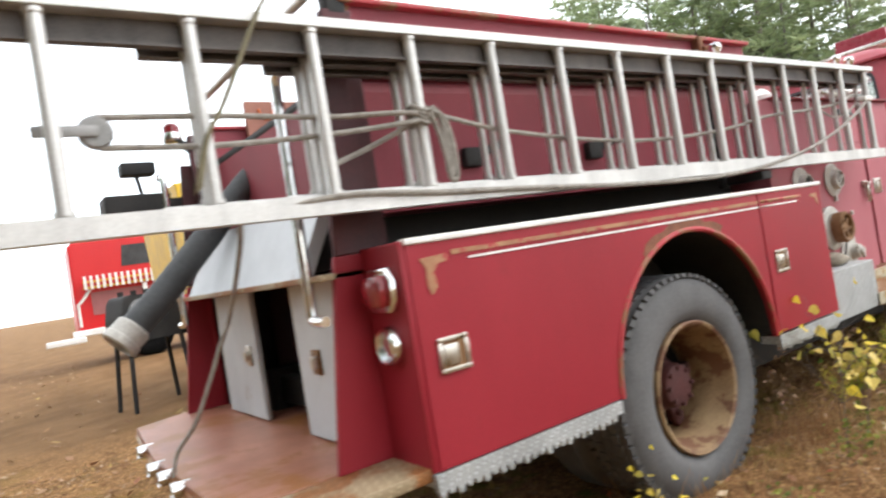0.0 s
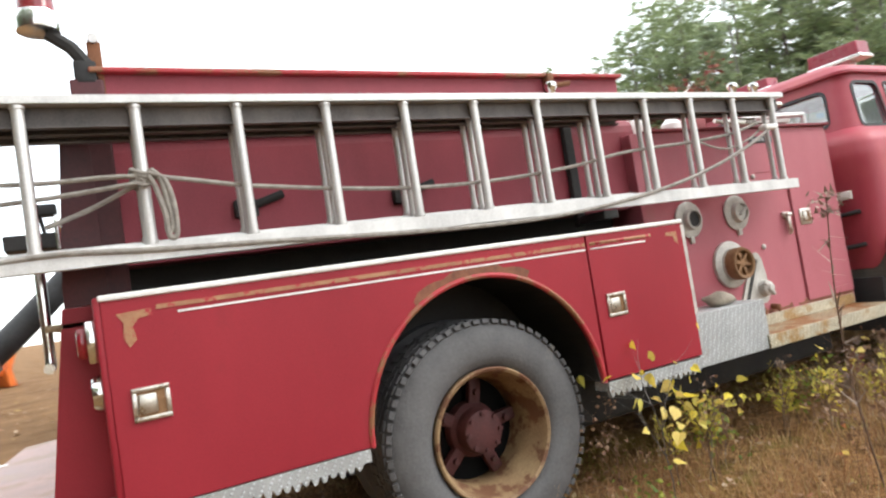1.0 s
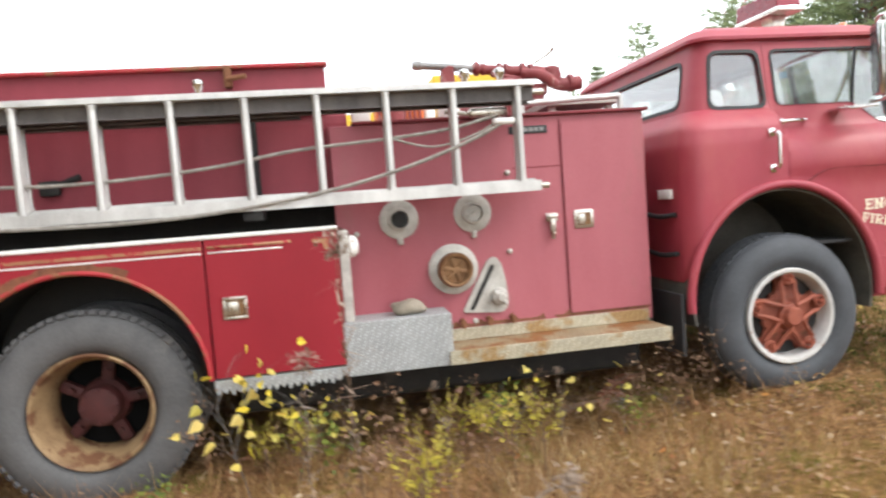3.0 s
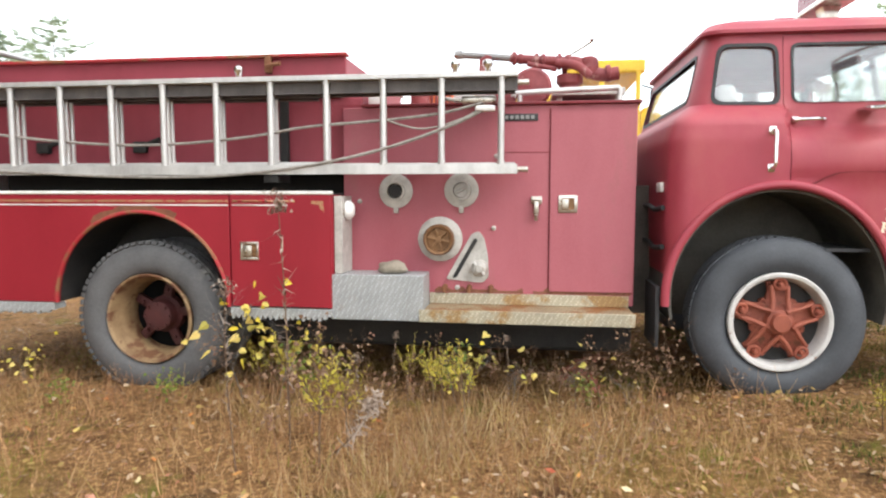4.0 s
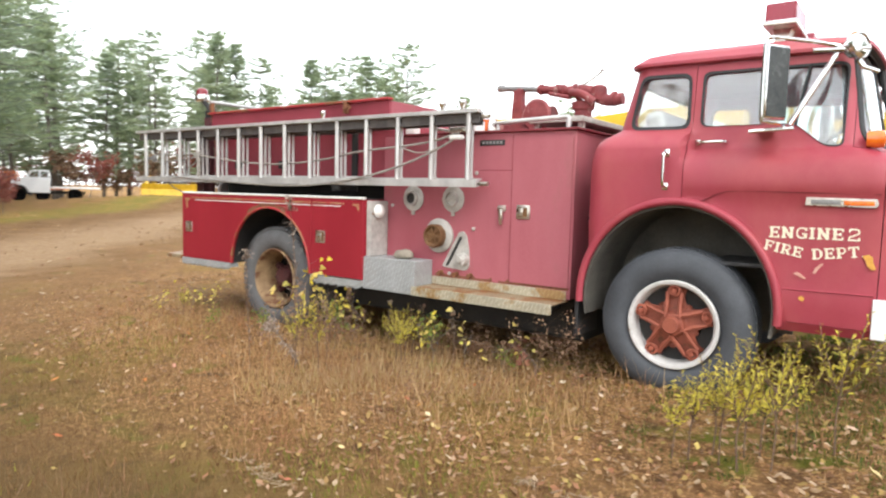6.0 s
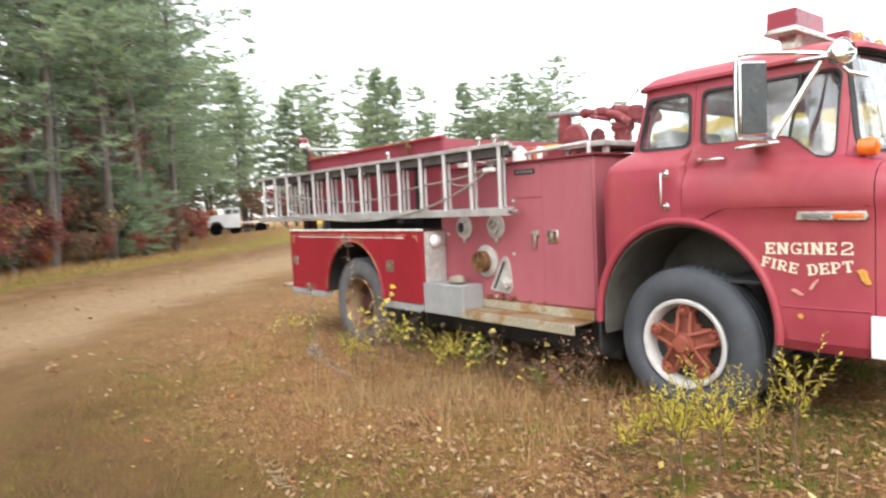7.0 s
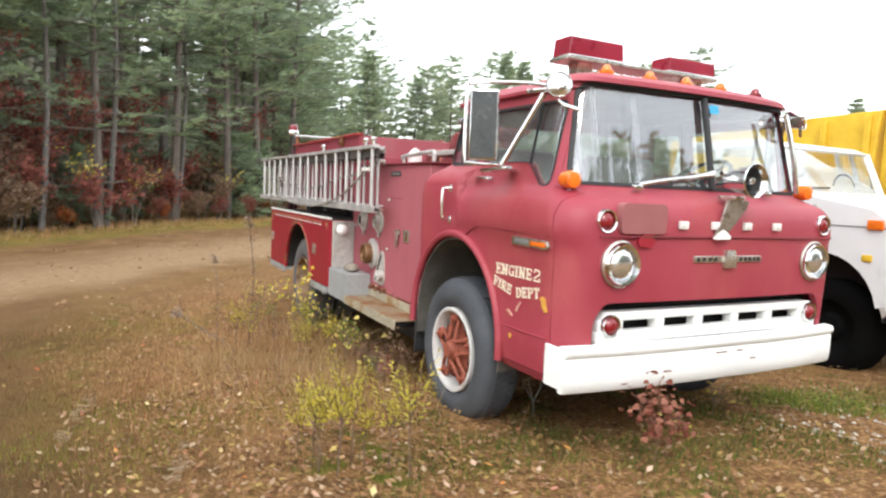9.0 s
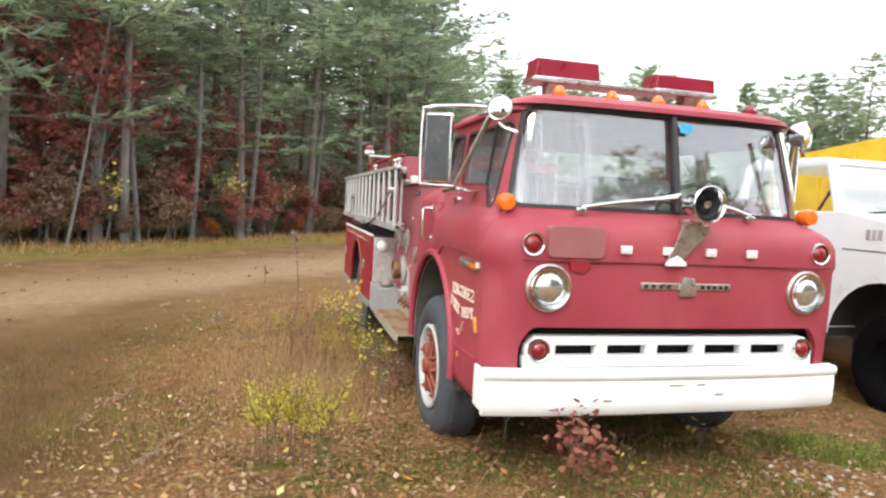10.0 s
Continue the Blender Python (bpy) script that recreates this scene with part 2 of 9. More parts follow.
# aluminium darkened by the shade inside the rail channel
M["alu_shaded"] = surface("shaded_aluminium", (0.055, 0.05, 0.05), (0.17, 0.15, 0.14), rough=0.65, metal=0.3, scale=7, fine=120, bump=0.1, streak=0.3)
M["chrome"] = surface("chrome", (0.62, 0.62, 0.62), (0.85, 0.85, 0.84), rough=0.14, metal=1.0, scale=12, fine=90, bump=0.02, rough_var=0.08)
M["old_chrome"] = surface("pitted_chrome", (0.38, 0.34, 0.28), (0.74, 0.71, 0.66), rough=0.3, metal=0.9, scale=18, fine=160, bump=0.1, wear=(0.22, 0.11, 0.05), wear_at=0.62, wear_scale=25)
M["brass"] = surface("tarnished_brass", (0.13, 0.065, 0.03), (0.30, 0.17, 0.085), rough=0.5, metal=0.6, scale=14, fine=90, bump=0.15)
M["grey"] = surface("grey_enamel", (0.42, 0.44, 0.46), (0.60, 0.62, 0.64), rough=0.45, scale=2.5, fine=150, bump=0.03, wear=(0.33, 0.27, 0.22), wear_at=0.66)
M["cast"] = surface("oxidised_cast_metal", (0.34, 0.32, 0.29), (0.58, 0.56, 0.52), rough=0.6, metal=0.3, scale=14, fine=90, bump=0.25, wear=RUST2, wear_at=0.66, wear_scale=9)
M["white"] = surface("white_paint", (0.72, 0.73, 0.72), (0.88, 0.88, 0.86), rough=0.4, scale=2, fine=120, bump=0.03, wear=(0.42, 0.36, 0.28), wear_at=0.72, wear_scale=8)
M["trim"] = surface("white_trim_strip", (0.62, 0.60, 0.57), (0.86, 0.85, 0.82), rough=0.4, scale=8, fine=90, bump=0.05, wear=(0.35, 0.26, 0.2), wear_at=0.68, wear_scale=14)
M["letter"] = surface("cream_lettering", (0.66, 0.58, 0.40), (0.84, 0.80, 0.66), rough=0.5, scale=22, fine=150, bump=0.02, wear=(0.5, 0.14, 0.12), wear_at=0.68, wear_scale=30)
M["stripe"] = surface("worn_gold_stripe", (0.27, 0.11, 0.055), (0.42, 0.24, 0.12), rough=0.55, scale=12, fine=120, bump=0.02, wear=(0.36, 0.02, 0.03), wear_at=0.52, wear_scale=18)
M["rubber"] = surface("weathered_tyre_rubber", (0.07, 0.069, 0.071), (0.138, 0.136, 0.138), rough=0.82, scale=4, fine=70, bump=0.2, wear=(0.17, 0.16, 0.15), wear_at=0.62, wear_scale=3)
M["rubber_front"] = surface("dark_tyre_rubber", (0.036, 0.040, 0.047), (0.078, 0.084, 0.095), rough=0.7, scale=4, fine=70, bump=0.15, wear=(0.11, 0.10, 0.09), wear_at=0.68, wear_scale=4)
M["gasket"] = surface("black_rubber_gasket", (0.012, 0.012, 0.014), (0.035, 0.035, 0.037), rough=0.6, fine=90, bump=0.05)
M["black"] = surface("near_black_metal", (0.008, 0.008, 0.009), (0.03, 0.028, 0.026), rough=0.75, scale=6, fine=60, bump=0.2)
M["hose"] = surface("black_suction_hose", (0.02, 0.022, 0.024), (0.06, 0.063, 0.066), rough=0.6, scale=5, fine=50, bump=0.2)
M["rim_tan"] = surface("tan_rim_paint", (0.155, 0.085, 0.04), (0.35, 0.24, 0.125), rough=0.7, scale=6, fine=110, bump=0.18, wear=(0.13, 0.055, 0.025), wear_at=0.5, wear_scale=9)
M["rim_white"] = surface("white_rim_paint", (0.42, 0.41, 0.39), (0.64, 0.62, 0.60), rough=0.5, scale=7, fine=110, bump=0.06, wear=RUST2, wear_at=0.6, wear_scale=12)
M["hub_red"] = surface("rusty_red_hub", (0.19, 0.045, 0.026), (0.38, 0.105, 0.06), rough=0.65, scale=7, fine=90, bump=0.25, wear=RUST, wear_at=0.6, wear_scale=8)
# rear hub red, darkened by the shade inside the deep rim
M["hub_shaded"] = surface("shaded_red_hub", (0.035, 0.008, 0.008), (0.085, 0.018, 0.017), rough=0.7, scale=7, fine=90, bump=0.25, wear=(0.05, 0.018, 0.012), wear_at=0.58, wear_scale=9)
M["plate"] = tread_plate("diamond_tread_plate", (0.54, 0.57, 0.59), (0.36, 0.31, 0.26), 0.62)
M["plate_rust"] = tread_plate("rusty_tread_plate", (0.46, 0.36, 0.23), (0.30, 0.125, 0.04), 0.46)
M["wood_deck"] = surface("stained_rear_step", (0.22, 0.075, 0.04), (0.42, 0.20, 0.14), rough=0.42, scale=4, fine=80, bump=0.12, wear=(0.26, 0.10, 0.03), wear_at=0.5, wear_scale=3)
M["glass"] = glass("window_glass", dusty=0.05, ior=1.9, haze=0.05)
M["clear_glass"] = glass("thin_clear_glass", dusty=0.015, ior=1.3)
M["windshield"] = glass("dusty_windshield_with_gleam", dusty=0.03, ior=2.15, rough=0.005, haze=0.02, gleam_streaks=0.7)
M["mirror_back"] = surface("dark_glossy_mirror", (0.03, 0.033, 0.035), (0.07, 0.075, 0.075), rough=0.25, scale=8, fine=60, bump=0.02)
M["lens_clear"] = surface("clear_lamp_lens", (0.62, 0.64, 0.66), (0.82, 0.84, 0.86), rough=0.1, metal=0.88, scale=20, fine=60, bump=0.12)
M["lens_red"] = surface("red_lamp_lens", (0.17, 0.006, 0.012), (0.28, 0.014, 0.022), rough=0.15, scale=20, fine=60, bump=0.15, coat=0.5)
M["lens_amber"] = surface("amber_lamp_lens", (0.70, 0.13, 0.01), (0.90, 0.22, 0.02), rough=0.18, scale=20, fine=60, bump=0.15, coat=0.5)
M["beacon_red"] = surface("red_lightbar_dome", (0.20, 0.006, 0.02), (0.33, 0.014, 0.04), rough=0.3, scale=4, fine=140, bump=0.1, coat=0.2)
M["rope"] = surface("grey_rope", (0.20, 0.18, 0.16), (0.40, 0.37, 0.33), rough=0.9, scale=30, fine=220, bump=0.6)
M["strap"] = surface("olive_webbing", (0.14, 0.12, 0.07), (0.26, 0.23, 0.15), rough=0.9, scale=20, fine=300, bump=0.5)
M["seat"] = surface("pale_vinyl_seat", (0.45, 0.46, 0.47), (0.66, 0.66, 0.66), rough=0.5, scale=4, fine=90, bump=0.1)
M["interior"] = surface("dark_cab_interior", (0.02, 0.02, 0.022), (0.06, 0.06, 0.062), rough=0.7, scale=4, fine=60, bump=0.1)
M["rock"] = surface("brown_stone", (0.15, 0.12, 0.09), (0.32, 0.28, 0.22), rough=0.85, scale=9, fine=60, bump=0.6)
M["yellow"] = surface("construction_yellow_paint", (0.55, 0.33, 0.02), (0.80, 0.52, 0.04), rough=0.5, scale=3, fine=90, bump=0.05, wear=RUST2, wear_at=0.68)
M["white_truck"] = surface("white_truck_paint", (0.70, 0.71, 0.72), (0.84, 0.85, 0.86), rough=0.3, scale=1.5, fine=150, bump=0.01, coat=0.3)
M["orange"] = surface("orange_machine_paint", (0.55, 0.10, 0.02), (0.75, 0.2, 0.03), rough=0.5, scale=5, fine=90, bump=0.05)
M["sticker"] = surface("blue_sticker", (0.02, 0.28, 0.55), (0.05, 0.42, 0.70), rough=0.4, scale=40, fine=90, bump=0)

# ---- mesh helpers ----
def thing(name, label, category, at=(0, 0, 0), group="", kind=""):
    """A top-level thing: an Empty at its base that parents its parts."""
    ob = new(name)
    ob.empty_display_size = 0.1
    ob.location = at
    return tagged(ob, label, category, group, kind)


def shade(me, angle=40):
    for p in me.polygons:
        p.use_smooth = True
    if len(me.polygons) < 600:
        for p in me.polygons:
            if p.area > 0.012:
                p.use_smooth = False
    bm = bmesh.new()
    bm.from_mesh(me)
    for e in bm.edges:
        if len(e.link_faces) == 2:
            e.smooth = e.calc_face_angle(0) < radians(angle)
    bm.to_mesh(me)
    bm.free()


def part(name, bm, material, parent=None, label="", smooth=40):
    """Links a bmesh (in world places) as one mesh object under a thing or a part."""
    me = bpy.data.meshes.new(name)
    if isinstance(bm, bmesh.types.BMesh):
        bmesh.ops.recalc_face_normals(bm, faces=bm.faces)
        bm.to_mesh(me)
        bm.free()
    else:
        me = bm
        me.name = name
    if not me.materials:
        me.materials.append(material)
    else:
        me.materials.clear()
        me.materials.append(material)
    if smooth:
        shade(me, smooth)
    ob = new(name, me)
    if parent is not None:
        ob.parent = parent
        if parent.parent is None:
            ob.matrix_parent_inverse = Matrix.Translation(parent.location).inverted()
    return tagged(ob, label) if label else ob


def B():
    return bmesh.new()


def box(bm, x0, x1, y0, y1, z0, z1, bev=0.0, seg=2, turn=None):
    r = bmesh.ops.create_cube(bm, size=1.0)
    vs = r["verts"]
    m = Matrix.Translation(((x0 + x1) / 2, (y0 + y1) / 2, (z0 + z1) / 2))
    if turn is not None:
        m = m @ turn
    m = m @ Matrix.Diagonal((abs(x1 - x0), abs(y1 - y0), abs(z1 - z0), 1))
    bmesh.ops.transform(bm, matrix=m, verts=vs)
    if bev > 0:
        es = list({e for v in vs for e in v.link_edges})
        bmesh.ops.bevel(bm, geom=es, offset=bev, segments=seg, affect="EDGES", profile=0.5)
    return bm


def rod(bm, a, b, r, r2=None, seg=12, caps=True):
    a, b = Vector(a), Vector(b)
    d = b - a
    q = d.to_track_quat("Z", "Y").to_matrix().to_4x4()
    bmesh.ops.create_cone(bm, cap_ends=caps, segments=seg, radius1=r, radius2=r if r2 is None else r2, depth=d.length,
                          matrix=Matrix.Translation((a + b) / 2) @ q)
    return bm


def tube(bm, pts, r, seg=8, closed=False, taper=None):
    """A round tube through the points."""
    pts = [Vector(p) for p in pts]
    n = len(pts)
    rings, up = [], None
    for i, p in enumerate(pts):
        a = pts[(i - 1) % n] if (closed or i > 0) else p
        b = pts[(i + 1) % n] if (closed or i < n - 1) else p
        t = (b - a).normalized()
        if up is None:
            up = t.orthogonal().normalized()
        up = (up - t * up.dot(t)).normalized()
        side = t.cross(up)
        rad = r if taper is None else r * (1 + (taper - 1) * i / max(1, n - 1))
        rings.append([bm.verts.new(p + (up * math.cos(k * math.tau / seg) + side * math.sin(k * math.tau / seg)) * rad) for k in range(seg)])
    m = n if closed else n - 1
    for i in range(m):
        A, C = rings[i], rings[(i + 1) % n]
        for k in range(seg):
            bm.faces.new((A[k], A[(k + 1) % seg], C[(k + 1) % seg], C[k]))
    if not closed:
        bm.faces.new(rings[0][::-1])
        bm.faces.new(rings[-1])
    return bm


def curve_pts(ctrl, n=24):
    """A smooth line (Catmull-Rom) through the control points."""
    c = [Vector(p) for p in ctrl]
    c = [c[0] * 2 - c[1]] + c + [c[-1] * 2 - c[-2]]
    out = []
    for i in range(1, len(c) - 2):
        k = max(2, n // (len(c) - 3))
        for j in range(k):
            t = j / k
            p0, p1, p2, p3 = c[i - 1], c[i], c[i + 1], c[i + 2]
            out.append(0.5 * (2 * p1 + (p2 - p0) * t + (2 * p0 - 5 * p1 + 4 * p2 - p3) * t * t + (3 * p1 - p0 - 3 * p2 + p3) * t ** 3))
    out.append(c[-2])
    return out


def lathe(bm, prof, m=None, seg=32, closed=False):
    """Turns a profile of (radius, height) round the z axis of m."""
    m = m or Matrix()
    rings = []
    for r, h in prof:
        if r < 1e-5:
            rings.append([bm.verts.new(m @ Vector((0, 0, h)))])
        else:
            rings.append([bm.verts.new(m @ Vector((r * math.cos(k * math.tau / seg), r * math.sin(k * math.tau / seg), h))) for k in range(seg)])
    pairs = list(zip(rings, rings[1:])) + ([(rings[-1], rings[0])] if closed else [])
    for A, C in pairs:
        if len(A) == 1 and len(C) == 1:
            continue
        for k in range(seg):
            q = [A[0 if len(A) == 1 else k], A[0 if len(A) == 1 else (k + 1) % seg], C[0 if len(C) == 1 else (k + 1) % seg], C[0 if len(C) == 1 else k]]
            q = list(dict.fromkeys(q))
            if len(q) > 2:
                bm.faces.new(q)
    return bm


def prism(bm, poly, axis, a0, a1, bev=0.0):
    """Extrudes a flat outline along an axis: 'y' takes (x, z), 'x' takes (y, z), 'z' takes (x, y)."""
    def at(p, a):
        return {"y": (p[0], a, p[1]), "x": (a, p[0], p[1]), "z": (p[0], p[1], a)}[axis]
    A = [bm.verts.new(at(p, a0)) for p in poly]
    C = [bm.verts.new(at(p, a1)) for p in poly]
    n = len(poly)
    f0, f1 = bm.faces.new(A), bm.faces.new(C[::-1])
    for i in range(n):
        bm.faces.new((A[i], C[i], C[(i + 1) % n], A[(i + 1) % n]))
    if bev:
        es = list(set(f0.edges) | set(f1.edges))
        bmesh.ops.bevel(bm, geom=es, offset=bev, segments=2, affect="EDGES", profile=0.5)
    return bm


def rounded(poly, r, n=5):
    """Rounds the corners of a flat outline."""
    out, k = [], len(poly)
    for i in range(k):
        p, a, b = Vector(poly[i]), Vector(poly[i - 1]), Vector(poly[(i + 1) % k])
        u, v = (a - p), (b - p)
        ru = min(r, u.length * 0.45, v.length * 0.45)
        s, e = p + u.normalized() * ru, p + v.normalized() * ru
        for j in range(n + 1):
            t = j / n
            out.append(tuple((1 - t) ** 2 * s + 2 * t * (1 - t) * p + t * t * e))
    return out


def arc(cx, cz, r, a0, a1, n=24, rz=None):
    return [(cx + r * math.cos(radians(a0 + (a1 - a0) * i / n)), cz + (rz or r) * math.sin(radians(a0 + (a1 - a0) * i / n))) for i in range(n + 1)]


def solid(bm):
    """A bare mesh object, for cutting."""
    bmesh.ops.recalc_face_normals(bm, faces=bm.faces)
    me = bpy.data.meshes.new("cut")
    bm.to_mesh(me)
    bm.free()
    return new("cut", me)


def cut(ob, cutters, op="DIFFERENCE"):
    """The mesh that is left of ob after cutting; the cutters stay for further use."""
    for c in cutters:
        md = ob.modifiers.new("cut", "BOOLEAN")
        md.operation, md.object, md.solver = op, c, "EXACT"
    dg = bpy.context.evaluated_depsgraph_get()
    dg.update()
    me = bpy.data.meshes.new_from_object(ob.evaluated_get(dg))
    ob.modifiers.clear()
    return me


def lettering(body, size, m, material, parent, name="lettering", label="", depth=0.002, bold=0.0, space=1.0):
    cu = bpy.data.curves.new("text", "FONT")
    cu.body, cu.size, cu.extrude, cu.offset, cu.space_character, cu.align_x = body, size, depth, bold, space, "CENTER"
    ob = new("text", cu)
    dg = bpy.context.evaluated_depsgraph_get()
    dg.update()
    me = bpy.data.meshes.new_from_object(ob.evaluated_get(dg))
    me.transform(m)
    bpy.data.objects.remove(ob)
    bpy.data.curves.remove(cu)
    return part(name, me, material, parent, label, smooth=0)


SLAB = {
    "E": (0.8, ["0.2 0 0.2 1", "0 0.07 0.8 0.07", "0.2 0.5 0.6 0.5", "0 0.93 0.8 0.93", "0.73 0 0.73 0.28", "0.73 1 0.73 0.74", "0.58 0.36 0.58 0.64"]),
    "F": (0.78, ["0.2 0 0.2 1", "0 0.07 0.42 0.07", "0.2 0.48 0.58 0.48", "0 0.93 0.78 0.93", "0.71 1 0.71 0.72", "0.56 0.34 0.56 0.62"]),
    "N": (0.92, ["0.18 0 0.18 1", "0.74 0 0.74 1", "0.16 0.95 0.74 0.06", "0 0.07 0.38 0.07", "0 0.93 0.3 0.93", "0.56 0.93 0.92 0.93"]),
    "G": (0.84, ["0.76 0.76 0.6 0.92", "0.6 0.92 0.28 0.92", "0.28 0.92 0.1 0.68", "0.1 0.68 0.1 0.32", "0.1 0.32 0.28 0.08", "0.28 0.08 0.6 0.08", "0.6 0.08 0.72 0.2", "0.72 0.05 0.72 0.46", "0.46 0.42 0.84 0.42", "0.76 0.7 0.76 0.96"]),
    "I": (0.42, ["0.21 0 0.21 1", "0 0.07 0.42 0.07", "0 0.93 0.42 0.93"]),
    "R": (0.86, ["0.2 0 0.2 1", "0 0.07 0.4 0.07", "0 0.93 0.58 0.93", "0.54 0.93 0.72 0.78", "0.72 0.78 0.72 0.62", "0.72 0.62 0.56 0.47", "0.56 0.47 0.2 0.47", "0.46 0.47 0.72 0.06", "0.62 0.07 0.86 0.07"]),
    "D": (0.84, ["0.2 0 0.2 1", "0 0.07 0.56 0.07", "0 0.93 0.56 0.93", "0.54 0.93 0.74 0.72", "0.74 0.74 0.74 0.26", "0.74 0.28 0.54 0.07"]),
    "P": (0.8, ["0.2 0 0.2 1", "0 0.07 0.42 0.07", "0 0.93 0.56 0.93", "0.54 0.93 0.7 0.78", "0.7 0.8 0.7 0.58", "0.7 0.6 0.54 0.44", "0.54 0.44 0.2 0.44"]),
    "T": (0.82, ["0.41 0 0.41 1", "0.2 0.07 0.62 0.07", "0 0.93 0.82 0.93", "0.06 1 0.06 0.7", "0.76 1 0.76 0.7"]),
    "2": (0.72, ["0.07 0.7 0.14 0.92", "0.1 0.93 0.56 0.93", "0.56 0.93 0.65 0.78", "0.65 0.78 0.63 0.6", "0.63 0.6 0.12 0.3", "0.1 0.34 0.08 0.07", "0 0.07 0.72 0.07", "0.66 0 0.66 0.3"]),
    ".": (0.2, ["0.1 0 0.1 0.14"]),
}


def slab_word(word, width, height, m, material, parent, label):
    """A word in painted slab-serif capitals, its foot from (0, 0) to (width, 0) of m; each letter is a part."""
    gap = 0.14
    total = sum(SLAB[c][0] for c in word) + gap * (len(word) - 1)
    sx, x = width / total, 0.0
    for c in word:
        b = B()
        w, strokes = SLAB[c]
        for i, line in enumerate(strokes):
            x0, z0, x1, z1 = [float(v) for v in line.split()]
            p, q = Vector(((x + x0) * sx, z0 * height, 0)), Vector(((x + x1) * sx, z1 * height, 0))
            d = (q - p).normalized()
            heavy = 0.22 * sx if abs(z1 - z0) > 0.6 * abs(x1 - x0) and abs(z1 - z0) > 0.4 else 0.13 * height
            side = Vector((-d.y, d.x, 0)) * heavy / 2
            up = Vector((0, 0, 0.0012 + 0.00012 * i))
            vs = [b.verts.new(m @ (v + up)) for v in (p - side, q - side, q + side, p + side)]
            lo = [b.verts.new(m @ (v - Vector((0, 0, 0.003)))) for v in (p - side, q - side, q + side, p + side)]
            b.faces.new(vs)
            for k in range(4):
                b.faces.new((vs[k], lo[k], lo[(k + 1) % 4], vs[(k + 1) % 4]))
        part("letter", b, material, parent, label, smooth=0)
        x += w + gap

# ---- the fire engine: length along x, centre line at y = CY, front at x = 8.16 ----
CY = 3.01
truck = thing("fire_truck", "faded red cab-over fire engine with white bumper, standing in dry grass", "fire truck", (5.0, CY, 0.0))


def mir(y):
    return 2 * CY - y


def lerp_table(tab, z):
    for (z0, v0), (z1, v1) in zip(tab, tab[1:]):
        if z <= z1:
            t = max(0, min(1, (z - z0) / (z1 - z0)))
            return v0 + (v1 - v0) * t
    return tab[-1][1]


W_DOOR = [(0.64, 1.10), (0.70, 1.135), (0.88, 1.148), (0.905, 1.143), (1.44, 1.143), (1.475, 1.163), (1.58, 1.158), (1.65, 1.13), (1.70, 1.08), (1.735, 1.035), (1.76, 1.018),
          (1.86, 0.995), (2.24, 0.945), (2.30, 0.935), (2.305, 0.97), (2.325, 0.97), (2.37, 0.90), (2.405, 0.74), (2.428, 0.50), (2.437, 0.28)]
W_REAR = [(0.64, 1.10), (0.70, 1.135), (0.88, 1.148), (1.45, 1.155), (1.66, 1.155), (1.76, 1.14), (1.82, 1.09), (1.85, 1.035), (1.88, 0.995),
          (2.24, 0.945), (2.30, 0.935), (2.305, 0.97), (2.325, 0.97), (2.37, 0.90), (2.405, 0.74), (2.428, 0.50), (2.437, 0.28)]
X_FRONT = [(0.64, 8.12), (0.9, 8.15), (1.2, 8.165), (1.5, 8.165), (1.6, 8.155), (1.66, 8.12), (1.70, 8.06), (1.735, 7.985), (1.75, 7.965),
           (2.24, 7.868), (2.30, 7.855), (2.335, 7.85), (2.34, 7.90), (2.36, 7.895), (2.385, 7.83), (2.41, 7.66), (2.428, 7.42), (2.437, 7.2)]
X_REAR = [(0.64, 6.26), (1.2, 6.235), (1.66, 6.24), (1.78, 6.27), (1.83, 6.32), (1.88, 6.385), (2.24, 6.465), (2.30, 6.47), (2.305, 6.44), (2.325, 6.44), (2.37, 6.50),
          (2.405, 6.62), (2.428, 6.8), (2.437, 7.0)]
LIFT = 1.42
for tab in (W_DOOR, W_REAR, X_FRONT, X_REAR):
    tab[:] = [(z if z < 2.34 else 2.34 + (z - 2.34) * LIFT, v) for z, v in tab]
SLICES = [0.64, 0.67, 0.70, 0.78, 0.87, 0.905, 1.05, 1.2, 1.33, 1.44, 1.475, 1.53, 1.58, 1.62, 1.65, 1.675, 1.70, 1.72, 1.735, 1.75, 1.78, 1.82, 1.85, 1.88, 1.96, 2.06, 2.16, 2.24, 2.30,
          2.305, 2.325, 2.335, 2.34, 2.36, 2.37, 2.385, 2.405, 2.418, 2.428, 2.437]
SLICES = [z if z < 2.34 else 2.34 + (z - 2.34) * LIFT for z in SLICES]


